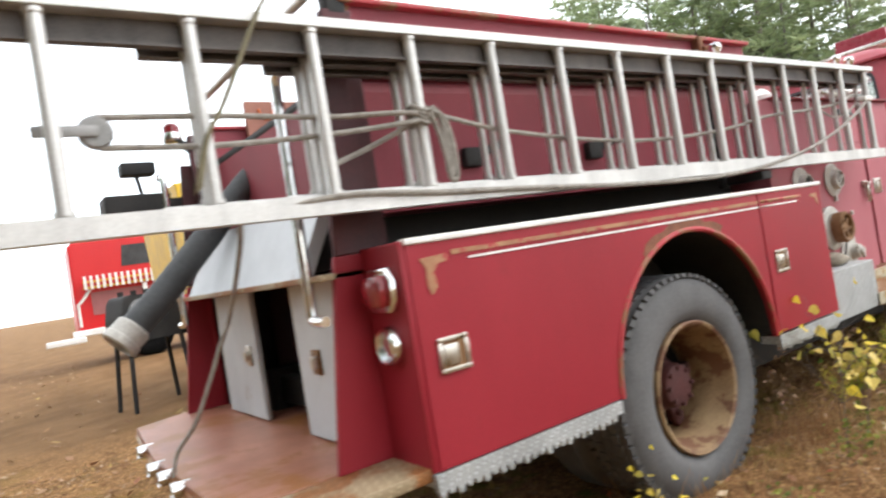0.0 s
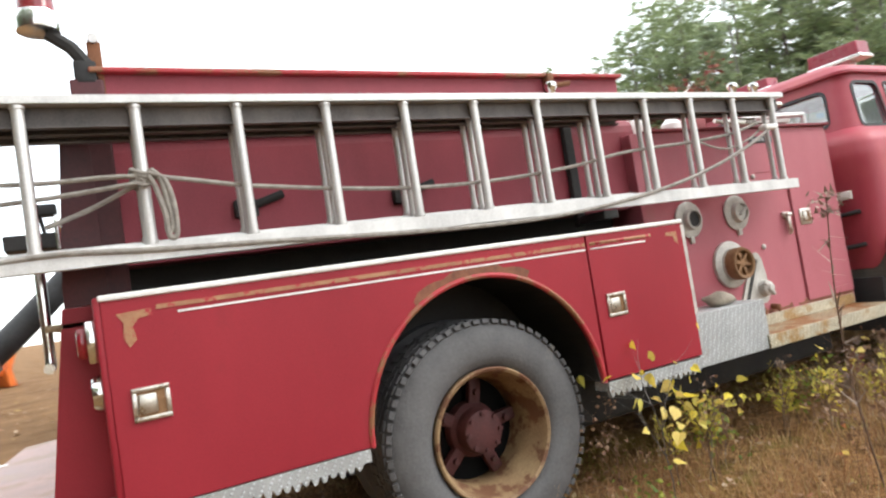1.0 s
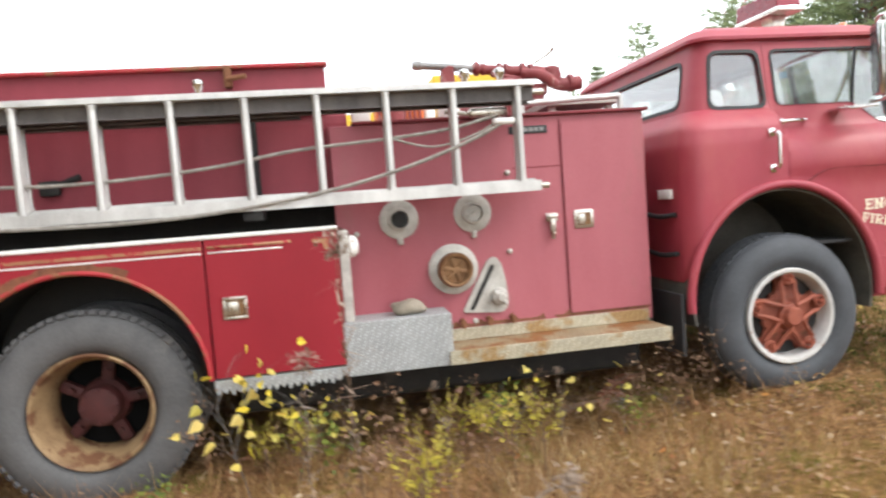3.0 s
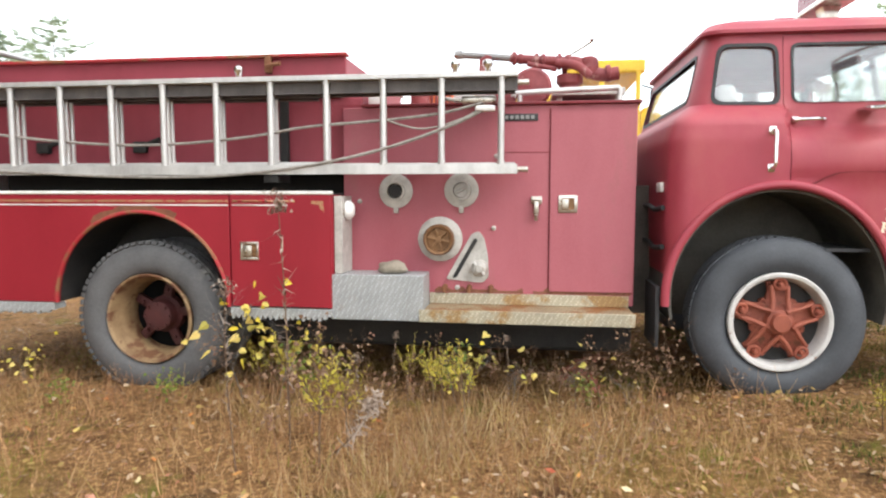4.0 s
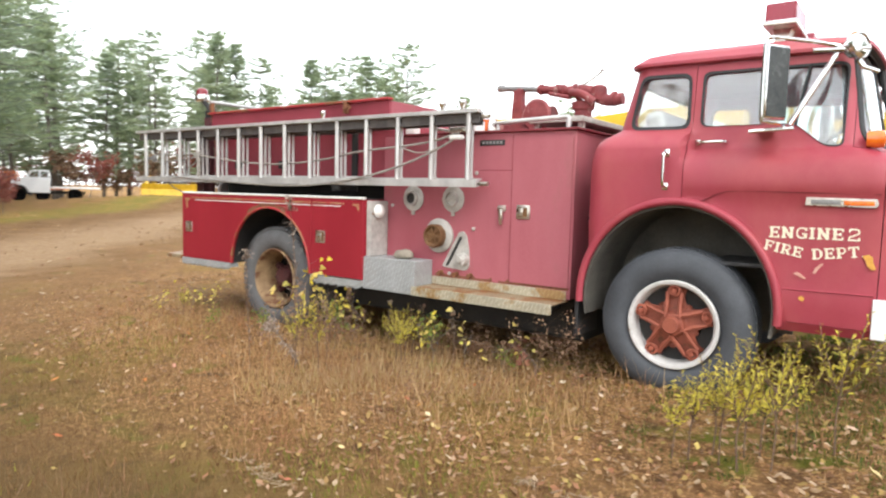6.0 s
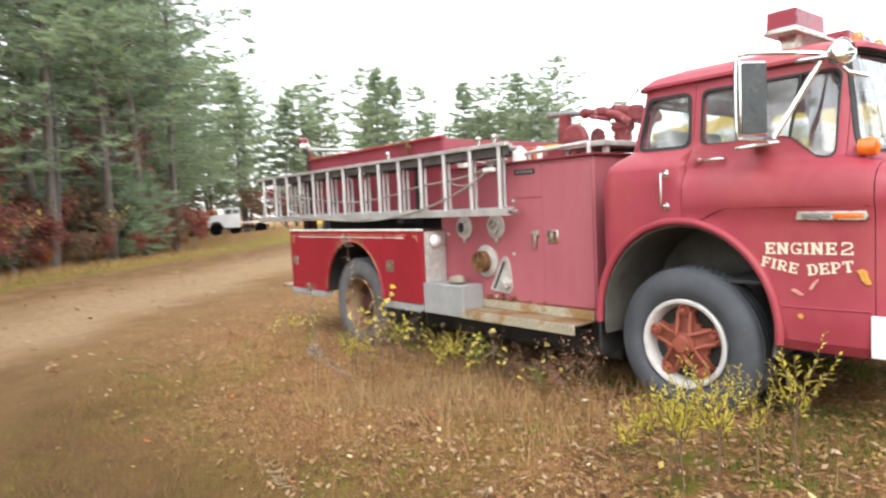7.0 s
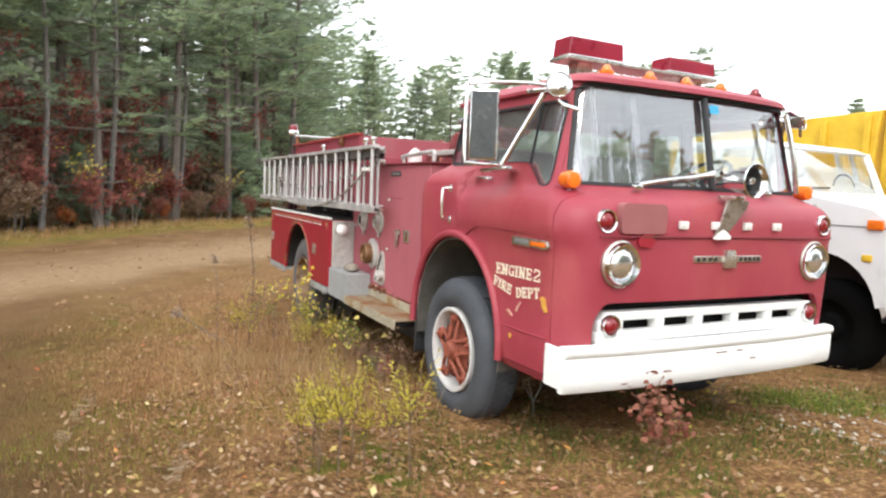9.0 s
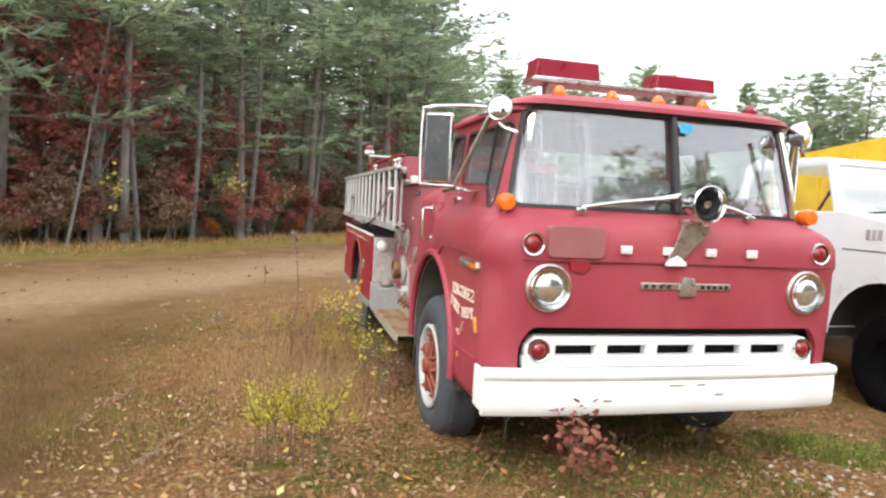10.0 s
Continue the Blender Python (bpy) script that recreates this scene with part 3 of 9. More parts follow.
def cab_outline(z, inset):
    xf, xr = lerp_table(X_FRONT, z) - inset, lerp_table(X_REAR, z) + inset
    wd, wr = lerp_table(W_DOOR, z) - inset, lerp_table(W_REAR, z) - inset
    rf = 0.20 if z < 1.7 else 0.15
    rf = min(rf, wd * 0.6, (xf - xr) * 0.3)
    rr = min(0.12, wd * 0.4, (xf - xr) * 0.2)
    bow = 0.035 if z < 1.7 else 0.085
    half = []
    for i in range(5):
        half.append((xr, (wr - rr) * i / 5))
    for i in range(7):
        a = radians(90 * i / 6)
        half.append((xr + rr - rr * math.cos(a), wr - rr + rr * math.sin(a)))
    n = 36
    for i in range(1, n):
        half.append((xr + rr + (xf - rf - xr - rr) * i / n, None))
    for i in range(9):
        a = radians(90 * i / 8)
        half.append((xf - rf + rf * math.sin(a), wd - rf + rf * math.cos(a)))
    for i in range(1, 7):
        half.append((xf, (wd - rf) * (1 - i / 6)))
    pts = []
    for x, w in half:
        if w is None:
            t = max(0, min(1, (x - 6.885) / 0.045))
            t = t * t * (3 - 2 * t)
            w = wr + (wd - wr) * t
        if x > xf - 0.5:
            x -= bow * (w / 1.1) ** 2 * min(1, (x - xf + 0.5) / 0.3)
        pts.append((x, w))
    return [(x, CY - w) for x, w in pts] + [(x, CY + w) for x, w in pts[-2:0:-1]]


def cab_loft(inset=0.0, z_lo=None, z_hi=None):
    bm = B()
    rings = []
    for z in SLICES:
        if (z_lo and z < z_lo) or (z_hi and z > z_hi):
            continue
        rings.append([bm.verts.new((x, y, z if z < 2.425 else z - inset)) for x, y in cab_outline(z, inset)])
    n = len(rings[0])
    for A, C in zip(rings, rings[1:]):
        for k in range(n):
            bm.faces.new((A[k], A[(k + 1) % n], C[(k + 1) % n], C[k]))
    bm.faces.new(rings[0][::-1])
    bm.faces.new(rings[-1])
    return solid(bm)


ARCH = (6.865, 0.715, 0.625, 0.665)
REAR_WIN = rounded([(6.505, 1.895), (6.868, 1.89), (6.855, 2.222), (6.548, 2.225)], 0.06)
DOOR_WIN = rounded([(6.965, 1.885), (7.50, 1.885), (7.60, 1.80), (7.665, 1.748), (7.755, 1.745), (7.755, 2.222), (6.96, 2.225)], 0.05)
SHIELD = rounded([(2.055, 1.772), (mir(2.055), 1.772), (mir(2.15), 2.318), (2.15, 2.318)], 0.07)
BACK_WIN = rounded([(2.20, 1.93), (mir(2.20), 1.93), (mir(2.24), 2.20), (2.24, 2.20)], 0.07)


def grown(poly, d):
    cx, cz = sum(p[0] for p in poly) / len(poly), sum(p[1] for p in poly) / len(poly)
    w = max(abs(p[0] - cx) for p in poly)
    h = max(abs(p[1] - cz) for p in poly)
    return [(cx + (x - cx) * (1 + d / w), cz + (z - cz) * (1 + d / h)) for x, z in poly]


def y_cut(poly, y0=1.5, y1=4.6):
    return solid(prism(B(), poly, "y", y0, y1))


outer, inner = cab_loft(), cab_loft(0.045, 0.70, 2.47)
pane_out, pane_in = cab_loft(0.014), cab_loft(0.020)
seal_out, seal_in = cab_loft(-0.005), cab_loft(0.03)
arch_cut = solid(prism(B(), arc(ARCH[0], ARCH[1], ARCH[2], 0, 180, 32, ARCH[3]) + [(ARCH[0] - ARCH[2], 0.3), (ARCH[0] + ARCH[2], 0.3)], "y", 1.5, 4.6))
grille_cut = solid(prism(B(), rounded([(2.055, 0.70), (mir(2.055), 0.70), (mir(2.055), 1.02), (mir(2.12), 1.115), (2.12, 1.115), (2.055, 1.02)], 0.04), "x", 8.0, 8.4))
win_rear, win_door = y_cut(REAR_WIN), y_cut(DOOR_WIN)
win_front = solid(prism(B(), SHIELD, "x", 7.65, 8.3))
win_back = solid(prism(B(), BACK_WIN, "x", 6.1, 6.7))
shell_mesh = cut(outer, [inner, arch_cut, grille_cut, win_rear, win_door, win_front, win_back])
shell = new("cut", shell_mesh)
DOOR = [(6.905, 2.29), (6.905, 1.40)] + [(ARCH[0] + 0.685 * math.cos(radians(a)), ARCH[1] + 0.72 * math.sin(radians(a))) for a in range(84, -1, -7)] + \
       [(7.55, 0.70), (7.985, 0.70), (7.985, 1.70), (7.81, 1.735), (7.80, 2.29)]
door_r, door_l = y_cut(DOOR, 1.5, 2.3), y_cut(DOOR, 3.7, 4.6)
gap_r, gap_l = y_cut(grown(DOOR, 0.005), 1.5, 2.3), y_cut(grown(DOOR, 0.005), 3.7, 4.6)
cab_mesh = cut(shell, [gap_r, gap_l])
cab = part("cab", cab_mesh, M["red_cab"], truck, "chalky faded red cab-over cab", 35)


def pane(name, cutter, side, parent, label, mat="glass"):
    thin = new("cut", cut(pane_out, [pane_in]))
    sel = solid(box(B(), *side))
    me = cut(thin, [cutter, sel], "INTERSECT")
    ob = part(name, me, M[mat], parent, label, 35)
    ob.visible_shadow = False
    bpy.data.objects.remove(thin)
    bpy.data.objects.remove(sel)
    return ob


def seal(poly, axis, side, parent, width=0.022):
    a0, a1 = (1.5, 4.6) if axis == "y" else ((7.65, 8.3) if side[0] > 7 else (6.1, 6.7))
    ring_o, ring_i = solid(prism(B(), grown(poly, width), axis, a0, a1)), solid(prism(B(), poly, axis, a0, a1))
    ring = new("cut", cut(ring_o, [ring_i]))
    thin = new("cut", cut(seal_out, [seal_in]))
    sel = solid(box(B(), *side))
    ob = part("window_seal", cut(thin, [ring, sel], "INTERSECT"), M["gasket"], parent, "black rubber window seal", 35)
    for o in (ring_o, ring_i, ring, thin, sel):
        bpy.data.objects.remove(o)
    return ob


RIGHT, LEFT = (6.3, 8.3, 1.5, 2.4, 1.6, 2.4), (6.3, 8.3, 3.6, 4.6, 1.6, 2.4)
FRONT, BACK = (7.65, 8.3, 1.8, 4.3, 1.6, 2.4), (6.2, 6.7, 1.8, 4.3, 1.6, 2.4)
for side, cutter in ((RIGHT, door_r), (LEFT, door_l)):
    dm = cut(shell, [cutter], "INTERSECT")
    dob = part("cab_door", dm, M["red_cab"], truck, "faded red cab door", 35)
    pane("door_window", win_door, side, dob, "dusty door glass")
    seal(DOOR_WIN, "y", side, dob, 0.016)
    y = 2.0 if side is RIGHT else mir(2.0)
    s = 1 if side is RIGHT else -1
    b = B()
    tube(b, curve_pts([(6.945, y, 1.777), (6.955, y - 0.035 * s, 1.778), (7.04, y - 0.045 * s, 1.78), (7.115, y - 0.035 * s, 1.78), (7.125, y, 1.778)], 16), 0.011, 8)
    box(b, 6.94, 6.975, y - 0.03 * s, y + 0.012 * s, 1.762, 1.795, 0.004)
    part("door_handle", b, M["chrome"], dob, "chrome door handle")
    b = B()
    lathe(b, [(0.0, 0.012), (0.012, 0.012), (0.014, 0.0), (0, 0)], Matrix.Translation((6.99, y - 0.002 * s, 1.715)) @ Euler((radians(90 * s), 0, 0)).to_matrix().to_4x4(), 16)
    part("door_lock", b, M["chrome"], dob, "chrome lock cylinder")
    # divider bar of the vent window
    b = B()
    rod(b, (7.50, y + 0.028 * s, 1.86), (7.56, y + 0.055 * s, 2.235), 0.009)
    part("vent_bar", b, M["gasket"], dob)
    pane("quarter_window", win_rear, side, truck, "dusty rear quarter glass")
    seal(REAR_WIN, "y", side, truck)
pane("windshield", win_front, FRONT, truck, "wide curved windshield reflecting sky and trees", "windshield")
seal(SHIELD, "x", FRONT, truck, 0.02)
pane("rear_window", win_back, BACK, truck, "cab rear window glass")
seal(BACK_WIN, "x", BACK, truck)
for o in (outer, inner, pane_out, pane_in, seal_out, seal_in, arch_cut, grille_cut, win_rear, win_door, win_front, win_back, shell, door_r, door_l, gap_r, gap_l):
    bpy.data.objects.remove(o)

# windshield centre post, sticker and wipers
b = B()
tube(b, [(7.978, 3.05, 1.765), (7.935, 3.05, 2.0), (7.866, 3.05, 2.325)], 0.021, 8)
part("windshield_post", b, M["gasket"], truck, "black windshield centre strip")
b = B()
box(b, 7.878, 7.881, 3.09, 3.17, 2.235, 2.29, turn=Euler((0, radians(-12), 0)).to_matrix().to_4x4())
part("sticker", b, M["sticker"], truck, "small blue inspection sticker")
for y0, y1 in ((2.42, 3.02), (3.52, 3.12)):
    b = B()
    box(b, 7.985, 8.025, y0 - 0.03, y0 + 0.03, 1.735, 1.765, 0.008)
    tube(b, [(8.01, y0, 1.765), (8.02, (y0 * 2 + y1) / 3, 1.80), (8.01, y1, 1.85)], 0.013, 8)
    tube(b, [(8.01, (y0 + y1 * 2) / 3 - 0.05 * (1 if y1 > y0 else -1), 1.812), (8.0, y1 + 0.02 * (1 if y1 > y0 else -1), 1.865)], 0.015, 8)
    part("wiper", b, M["chrome"], truck, "chrome windshield wiper")

# bright strip on the far windshield pillar
b = B()
tube(b, [(7.98, 3.85, 1.765), (7.975, 3.815, 1.95), (7.955, 3.77, 2.15), (7.93, 3.745, 2.28)], 0.018, 8)
part("pillar_strip", b, M["chrome"], truck, "chrome strip along the windshield pillar")

# wheel houses, arch lips and floor of the cab
for s in (1, -1):
    y0, y1 = (1.885, 2.55) if s == 1 else (mir(1.885), mir(2.55))
    b = B()
    o = arc(ARCH[0], ARCH[1], 0.600, -12, 192, 30, 0.640)
    i = arc(ARCH[0], ARCH[1], 0.618, -12, 192, 30, 0.658)
    prism(b, o + i[::-1], "y", y0, y1)
    box(b, 6.1, 7.5, min(y1, y1 + 0.01 * s), max(y1, y1 + 0.01 * s), 0.5, 1.4)
    part("wheel_house", b, M["liner"], truck, "dirty grey inner wheel house")
    b = B()
    yy = 1.862 if s == 1 else mir(1.862)
    ctrl = arc(ARCH[0], ARCH[1], 0.64, -4, 184, 40, 0.68)
    tube(b, [(x, yy, z) for x, z in ctrl], 0.026, 10)
    part("fender_lip", b, M["red_cab"], truck, "rolled red fender lip")
b = B()
box(b, 6.3, 7.05, 1.95, 4.07, 1.405, 1.425)
box(b, 7.05, 8.08, 1.95, 4.07, 1.0, 1.02)
box(b, 7.70, 7.92, 2.05, 3.97, 1.02, 1.70, 0.02)
box(b, 7.62, 7.90, 2.08, 3.94, 1.60, 1.72, 0.03)
part("dashboard", b, M["interior"], truck, "dark dashboard and floor")
for y0, y1 in ((2.12, 2.86), (3.12, 3.86)):
    seat = B()
    box(seat, 6.62, 7.12, y0, y1, 1.425, 1.62, 0.04)
    part("seat", seat, M["interior"], truck, "dark cab seat cushion")
    back = B()
    box(back, 6.56, 6.70, y0, y1, 1.60, 2.02, 0.05, 3, Euler((0, radians(-8), 0)).to_matrix().to_4x4())
    part("seat_back", back, M["seat"], truck, "pale vinyl seat back")
b = B()
wheel_m = Matrix.Translation((7.48, 3.48, 1.83)) @ Euler((0, radians(-35), 0)).to_matrix().to_4x4()
tube(b, [wheel_m @ Vector((0.23 * math.cos(a * math.tau / 32), 0.23 * math.sin(a * math.tau / 32), 0)) for a in range(32)], 0.013, 8, True)
for a in (0.3, 2.84, 4.71):
    rod(b, wheel_m @ Vector((0, 0, -0.02)), wheel_m @ Vector((0.23 * math.cos(a), 0.23 * math.sin(a), 0)), 0.009)
rod(b, wheel_m @ Vector((0, 0, 0.01)), wheel_m @ Vector((0, 0, -0.30)), 0.03)
part("steering_wheel", b, M["gasket"], truck, "black steering wheel")

# ---- cab front ----
AX = Euler((0, radians(90), 0)).to_matrix().to_4x4()   # lathe axis to +x


def lamp(name, x, y, z, r, lens, parent, label, ring="chrome", depth=0.05, bulge=0.03, axis=AX):
    m = Matrix.Translation((x, y, z)) @ axis
    b = B()
    lathe(b, [(r * 0.98, -0.03), (r * 1.05, 0.0), (r * 1.06, depth * 0.5), (r * 0.98, depth * 0.8), (r * 0.84, depth * 0.72), (r * 0.80, depth * 0.35), (r * 0.80, -0.03)], m, 32)
    ob = part(name, b, M[ring], parent, label)
    b = B()
    lathe(b, [(r * 0.82, depth * 0.35), (r * 0.7, depth * 0.35 + bulge * 0.45), (r * 0.4, depth * 0.35 + bulge * 0.85), (0, depth * 0.35 + bulge)], m, 32)
    part("lens", b, M[lens], ob, lens.replace("lens_", "") + " lamp lens")
    return ob


for y in (2.195, mir(2.195)):
    hl = lamp("headlight", 8.145, y, 1.33, 0.112, "lens_clear", truck, "round chrome-ringed headlight", depth=0.06)
    b = B()
    lathe(b, [(0.126, -0.01), (0.13, 0.012), (0.118, 0.02), (0.112, -0.01)], Matrix.Translation((8.148, y, 1.33)) @ AX, 32)
    part("bezel", b, M["old_chrome"], hl, "pitted chrome headlight bezel")
for y in (2.098, mir(2.098)):
    lamp("warning_lamp", 8.115, y, 1.56, 0.062, "lens_red", truck, "round red warning lamp", depth=0.05)
b = B()
prism(b, rounded([(2.175, 1.495), (2.50, 1.495), (2.50, 1.66), (2.175, 1.66)], 0.03), "x", 8.12, 8.172, 0.004)
part("access_panel", b, M["patch"], truck, "bare grey-pink patch panel")
# thin dark red tube draws the shadow along the front crease
b = B()
tube(b, [(8.163, 2.04, 1.478), (8.17, 2.5, 1.478), (8.17, 3.5, 1.478), (8.163, mir(2.04), 1.478)], 0.006, 6)
part("body_seam", b, M["red_dark"], truck, "dark red line for the shadow of the body crease")
for y in (2.627, 2.886, 3.155, 3.423):
    b = B()
    box(b, 8.160, 8.182, y - 0.032, y + 0.032, 1.525, 1.57, 0.004)
    box(b, 8.178, 8.186, y - 0.016, y + 0.016, 1.537, 1.558, 0.003)
    part("name_block", b, M["trim"], truck, "white raised name block")
em = B()
box(em, 8.155, 8.175, 2.73, 3.30, 1.332, 1.372, 0.006)
eb = part("emblem_bar", em, M["old_chrome"], truck, "dull metal emblem bar")
b = B()
prism(b, rounded([(2.965, 1.30), (3.07, 1.30), (3.07, 1.33), (3.055, 1.405), (2.98, 1.405), (2.965, 1.33)], 0.01), "x", 8.16, 8.186, 0.003)
part("emblem_shield", b, M["old_chrome"], eb, "small metal shield")
for i in range(12):
    y = 2.76 + i * 0.047 if i < 4 else 2.885 + (i - 1) * 0.0385
    if 2.95 < y < 3.09:
        continue
    b = B()
    box(b, 8.174, 8.179, y - 0.011, y + 0.011, 1.341, 1.363, 0.001)
    part("raised_bar", b, M["gasket"], eb)

# grille recess, white grille with slots, red corner lamps
b = B()
box(b, 7.96, 7.98, 2.0, mir(2.0), 0.70, 1.20)
box(b, 7.96, 8.10, 2.14, mir(2.14), 1.116, 1.125)
part("grille_recess", b, M["black"], truck, "dark grille recess")
b = B()
G0, G1 = 2.085, mir(2.085)
box(b, 8.06, 8.135, G0, G1, 0.885, 0.955, 0.012)
prism(b, rounded([(G0 + 0.02, 1.015), (G1 - 0.02, 1.015), (G1 - 0.06, 1.062), (G0 + 0.06, 1.062)], 0.018), "x", 8.05, 8.13, 0.006)
slot = (mir(2.27) - 2.27 - 4 * 0.07) / 5
posts = [G0 + 0.01] + [2.27 + k * (slot + 0.07) - 0.07 for k in range(1, 5)] + [mir(2.27)]
for k, y in enumerate(posts):
    w = 0.07 if 0 < k < 5 else 0.175
    box(b, 8.062, 8.128, y, y + w, 0.95, 1.02, 0.006)
part("grille", b, M["white"], truck, "white painted slotted grille")
for y in (2.168, mir(2.168)):
    lamp("corner_lamp", 8.125, y, 0.99, 0.06, "lens_red", truck, "round red corner lamp in chrome ring", depth=0.04)

# bumper: a bowed white channel
prof = [(0.0, 0.640), (0.03, 0.636), (0.046, 0.655), (0.052, 0.70), (0.052, 0.822), (0.046, 0.829), (0.052, 0.836), (0.064, 0.845), (0.066, 0.868), (0.056, 0.886), (0.0, 0.892)]
b = B()
cols = []
for k in range(25):
    u = -1 + 2 * k / 24
    y = 2.984 + u * 1.118
    dx = -0.05 * abs(u) ** 3
    cols.append([b.verts.new((8.15 + px + dx, y, pz)) for px, pz in prof])
for A, C in zip(cols, cols[1:]):
    for k in range(len(prof) - 1):
        b.faces.new((A[k], A[k + 1], C[k + 1], C[k]))
    b.faces.new((A[-1], A[0], C[0], C[-1]))
b.faces.new(cols[0])
b.faces.new(cols[-1][::-1])
bumper = part("front_bumper", b, M["white"], truck, "chipped white painted steel front bumper", 50)
for s in (1, -1):
    b = B()
    ya = 2.984 - s * 1.121
    box(b, 7.97, 8.125, min(ya, ya + 0.02 * s), max(ya, ya + 0.02 * s), 0.655, 0.88, 0.006)
    part("bumper_end", b, M["white"], bumper, "white wrapped bumper end")

for y, z, w in ((2.98, 0.800, 0.045), (3.14, 0.802, 0.025), (3.26, 0.745, 0.025), (2.56, 0.722, 0.025), (2.24, 0.68, 0.02)):
    b = B()
    box(b, 8.200, 8.2045, y - w, y + w, z - 0.0035, z + 0.0035, 0.001)
    part("paint_chip", b, M["stain"], bumper, "thin rusty scratch")
b = B()
prism(b, rounded([(2.31, 1.425), (2.40, 1.418), (2.425, 1.46), (2.40, 1.492), (2.33, 1.494), (2.30, 1.46)], 0.02), "x", 8.13, 8.1712)
part("paint_spot", b, M["red"], truck, "darker red touched-up paint spot")
# siren speaker on its bracket
m = Matrix.Translation((8.215, 3.03, 1.815)) @ AX
b = B()
lathe(b, [(0.03, -0.13), (0.05, -0.10), (0.07, -0.03), (0.098, 0.08), (0.102, 0.085), (0.096, 0.09), (0.082, 0.07), (0.055, -0.01), (0.05, -0.06), (0, -0.06)], m, 32)
siren = part("siren", b, M["chrome"], truck, "chrome siren horn over the cab front")
b = B()
lathe(b, [(0.076, 0.06), (0.05, -0.0), (0, -0.02)], m, 24)
part("siren_mouth", b, M["gasket"], siren, "black siren throat")
b = B()
lathe(b, [(0.027, 0.0), (0.027, 0.055), (0.018, 0.068), (0, 0.072)], m, 20)
part("siren_centre", b, M["chrome"], siren)
b = B()
box(b, 8.08, 8.21, 2.99, 3.07, 1.70, 1.725, 0.006)
prism(b, [(2.955, 1.70), (3.13, 1.70), (3.115, 1.655), (2.965, 1.50), (2.885, 1.475), (2.865, 1.49), (2.93, 1.60)], "x", 8.172, 8.19, 0.003)
part("siren_bracket", b, M["old_chrome"], siren, "worn slanted steel bracket")
b = B()
prism(b, rounded([(2.86, 1.468), (2.985, 1.47), (2.985, 1.49), (2.93, 1.525), (2.875, 1.50)], 0.008), "x", 8.174, 8.20, 0.004)
part("bracket_foot", b, M["trim"], siren, "pale bracket foot")

# turn signals, side marker, clearance lamps, lightbars
for s in (1, -1):
    y = 2.008 if s == 1 else mir(2.008)
    b = B()
    m = Matrix.Translation((7.93, y, 1.775)) @ AX
    lathe(b, [(0, -0.06), (0.045, -0.055), (0.052, 0), (0.046, 0.03), (0, 0.045)], m, 24)
    sig = part("turn_signal", b, M["lens_amber"], truck, "round amber turn signal")
    b = B()
    rod(b, (7.91, y, 1.73), (7.90, y + 0.03 * s, 1.66), 0.014)
    part("stalk", b, M["chrome"], sig)
    ys = 1.848 if s == 1 else mir(1.848)
    b = B()
    prism(b, [(7.612, 1.44), (7.955, 1.435), (7.965, 1.405), (7.955, 1.385), (7.605, 1.392)], "y", ys, ys + 0.03 * s, 0.005)
    mk = part("side_marker", b, M["old_chrome"], truck, "chrome side marker")
    b = B()
    box(b, 7.80, 7.945, ys - 0.005 * s, ys + 0.02 * s, 1.397, 1.425, 0.005)
    part("amber_lens", b, M["lens_amber"], mk, "amber marker lens")
    b = B()
    box(b, 7.635, 7.785, ys - 0.003 * s, ys + 0.02 * s, 1.398, 1.428, 0.005)
    part("marker_panel", b, M["alu_dark"], mk)
for y in (2.36, 2.70, 3.01, 3.32, 3.66):
    b = B()
    box(b, 7.72, 7.78, y - 0.035, y + 0.035, 2.405, 2.432, 0.004)
    lathe(b, [(0.032, 0), (0.028, 0.02), (0.016, 0.034), (0, 0.037)], Matrix.Translation((7.75, y, 2.43)), 16)
    part("clearance_lamp", b, M["lens_amber" if y != 3.66 else "lens_red"], truck, "small roof clearance lamp")
bar = B()
box(bar, 7.228, 7.425, 2.315, 3.665, 2.548, 2.572, 0.006)
for y in (2.50, 3.50):
    prism(bar, [(7.27, 2.43), (7.38, 2.43), (7.36, 2.49), (7.385, 2.55), (7.265, 2.55), (7.29, 2.49)], "y", y - 0.06, y + 0.06, 0.006)
bar = part("lightbar", bar, M["old_chrome"], truck, "dull chrome lightbar base on roof feet")
for y0, y1, z1 in ((2.335, 2.785, 2.697), (3.19, 3.645, 2.675)):
    b = B()
    prism(b, [(y0, 2.573), (y1, 2.573), (y1 - 0.012, z1), (y0 + 0.012, z1)], "x", 7.235, 7.418, 0.01)
    part("dome", b, M["beacon_red"], bar, "dusty dark red lightbar dome")
    b = B()
    box(b, 7.230, 7.423, y0 - 0.006, y1 + 0.006, 2.566, 2.584, 0.004)
    part("trim_band", b, M["chrome"], bar)

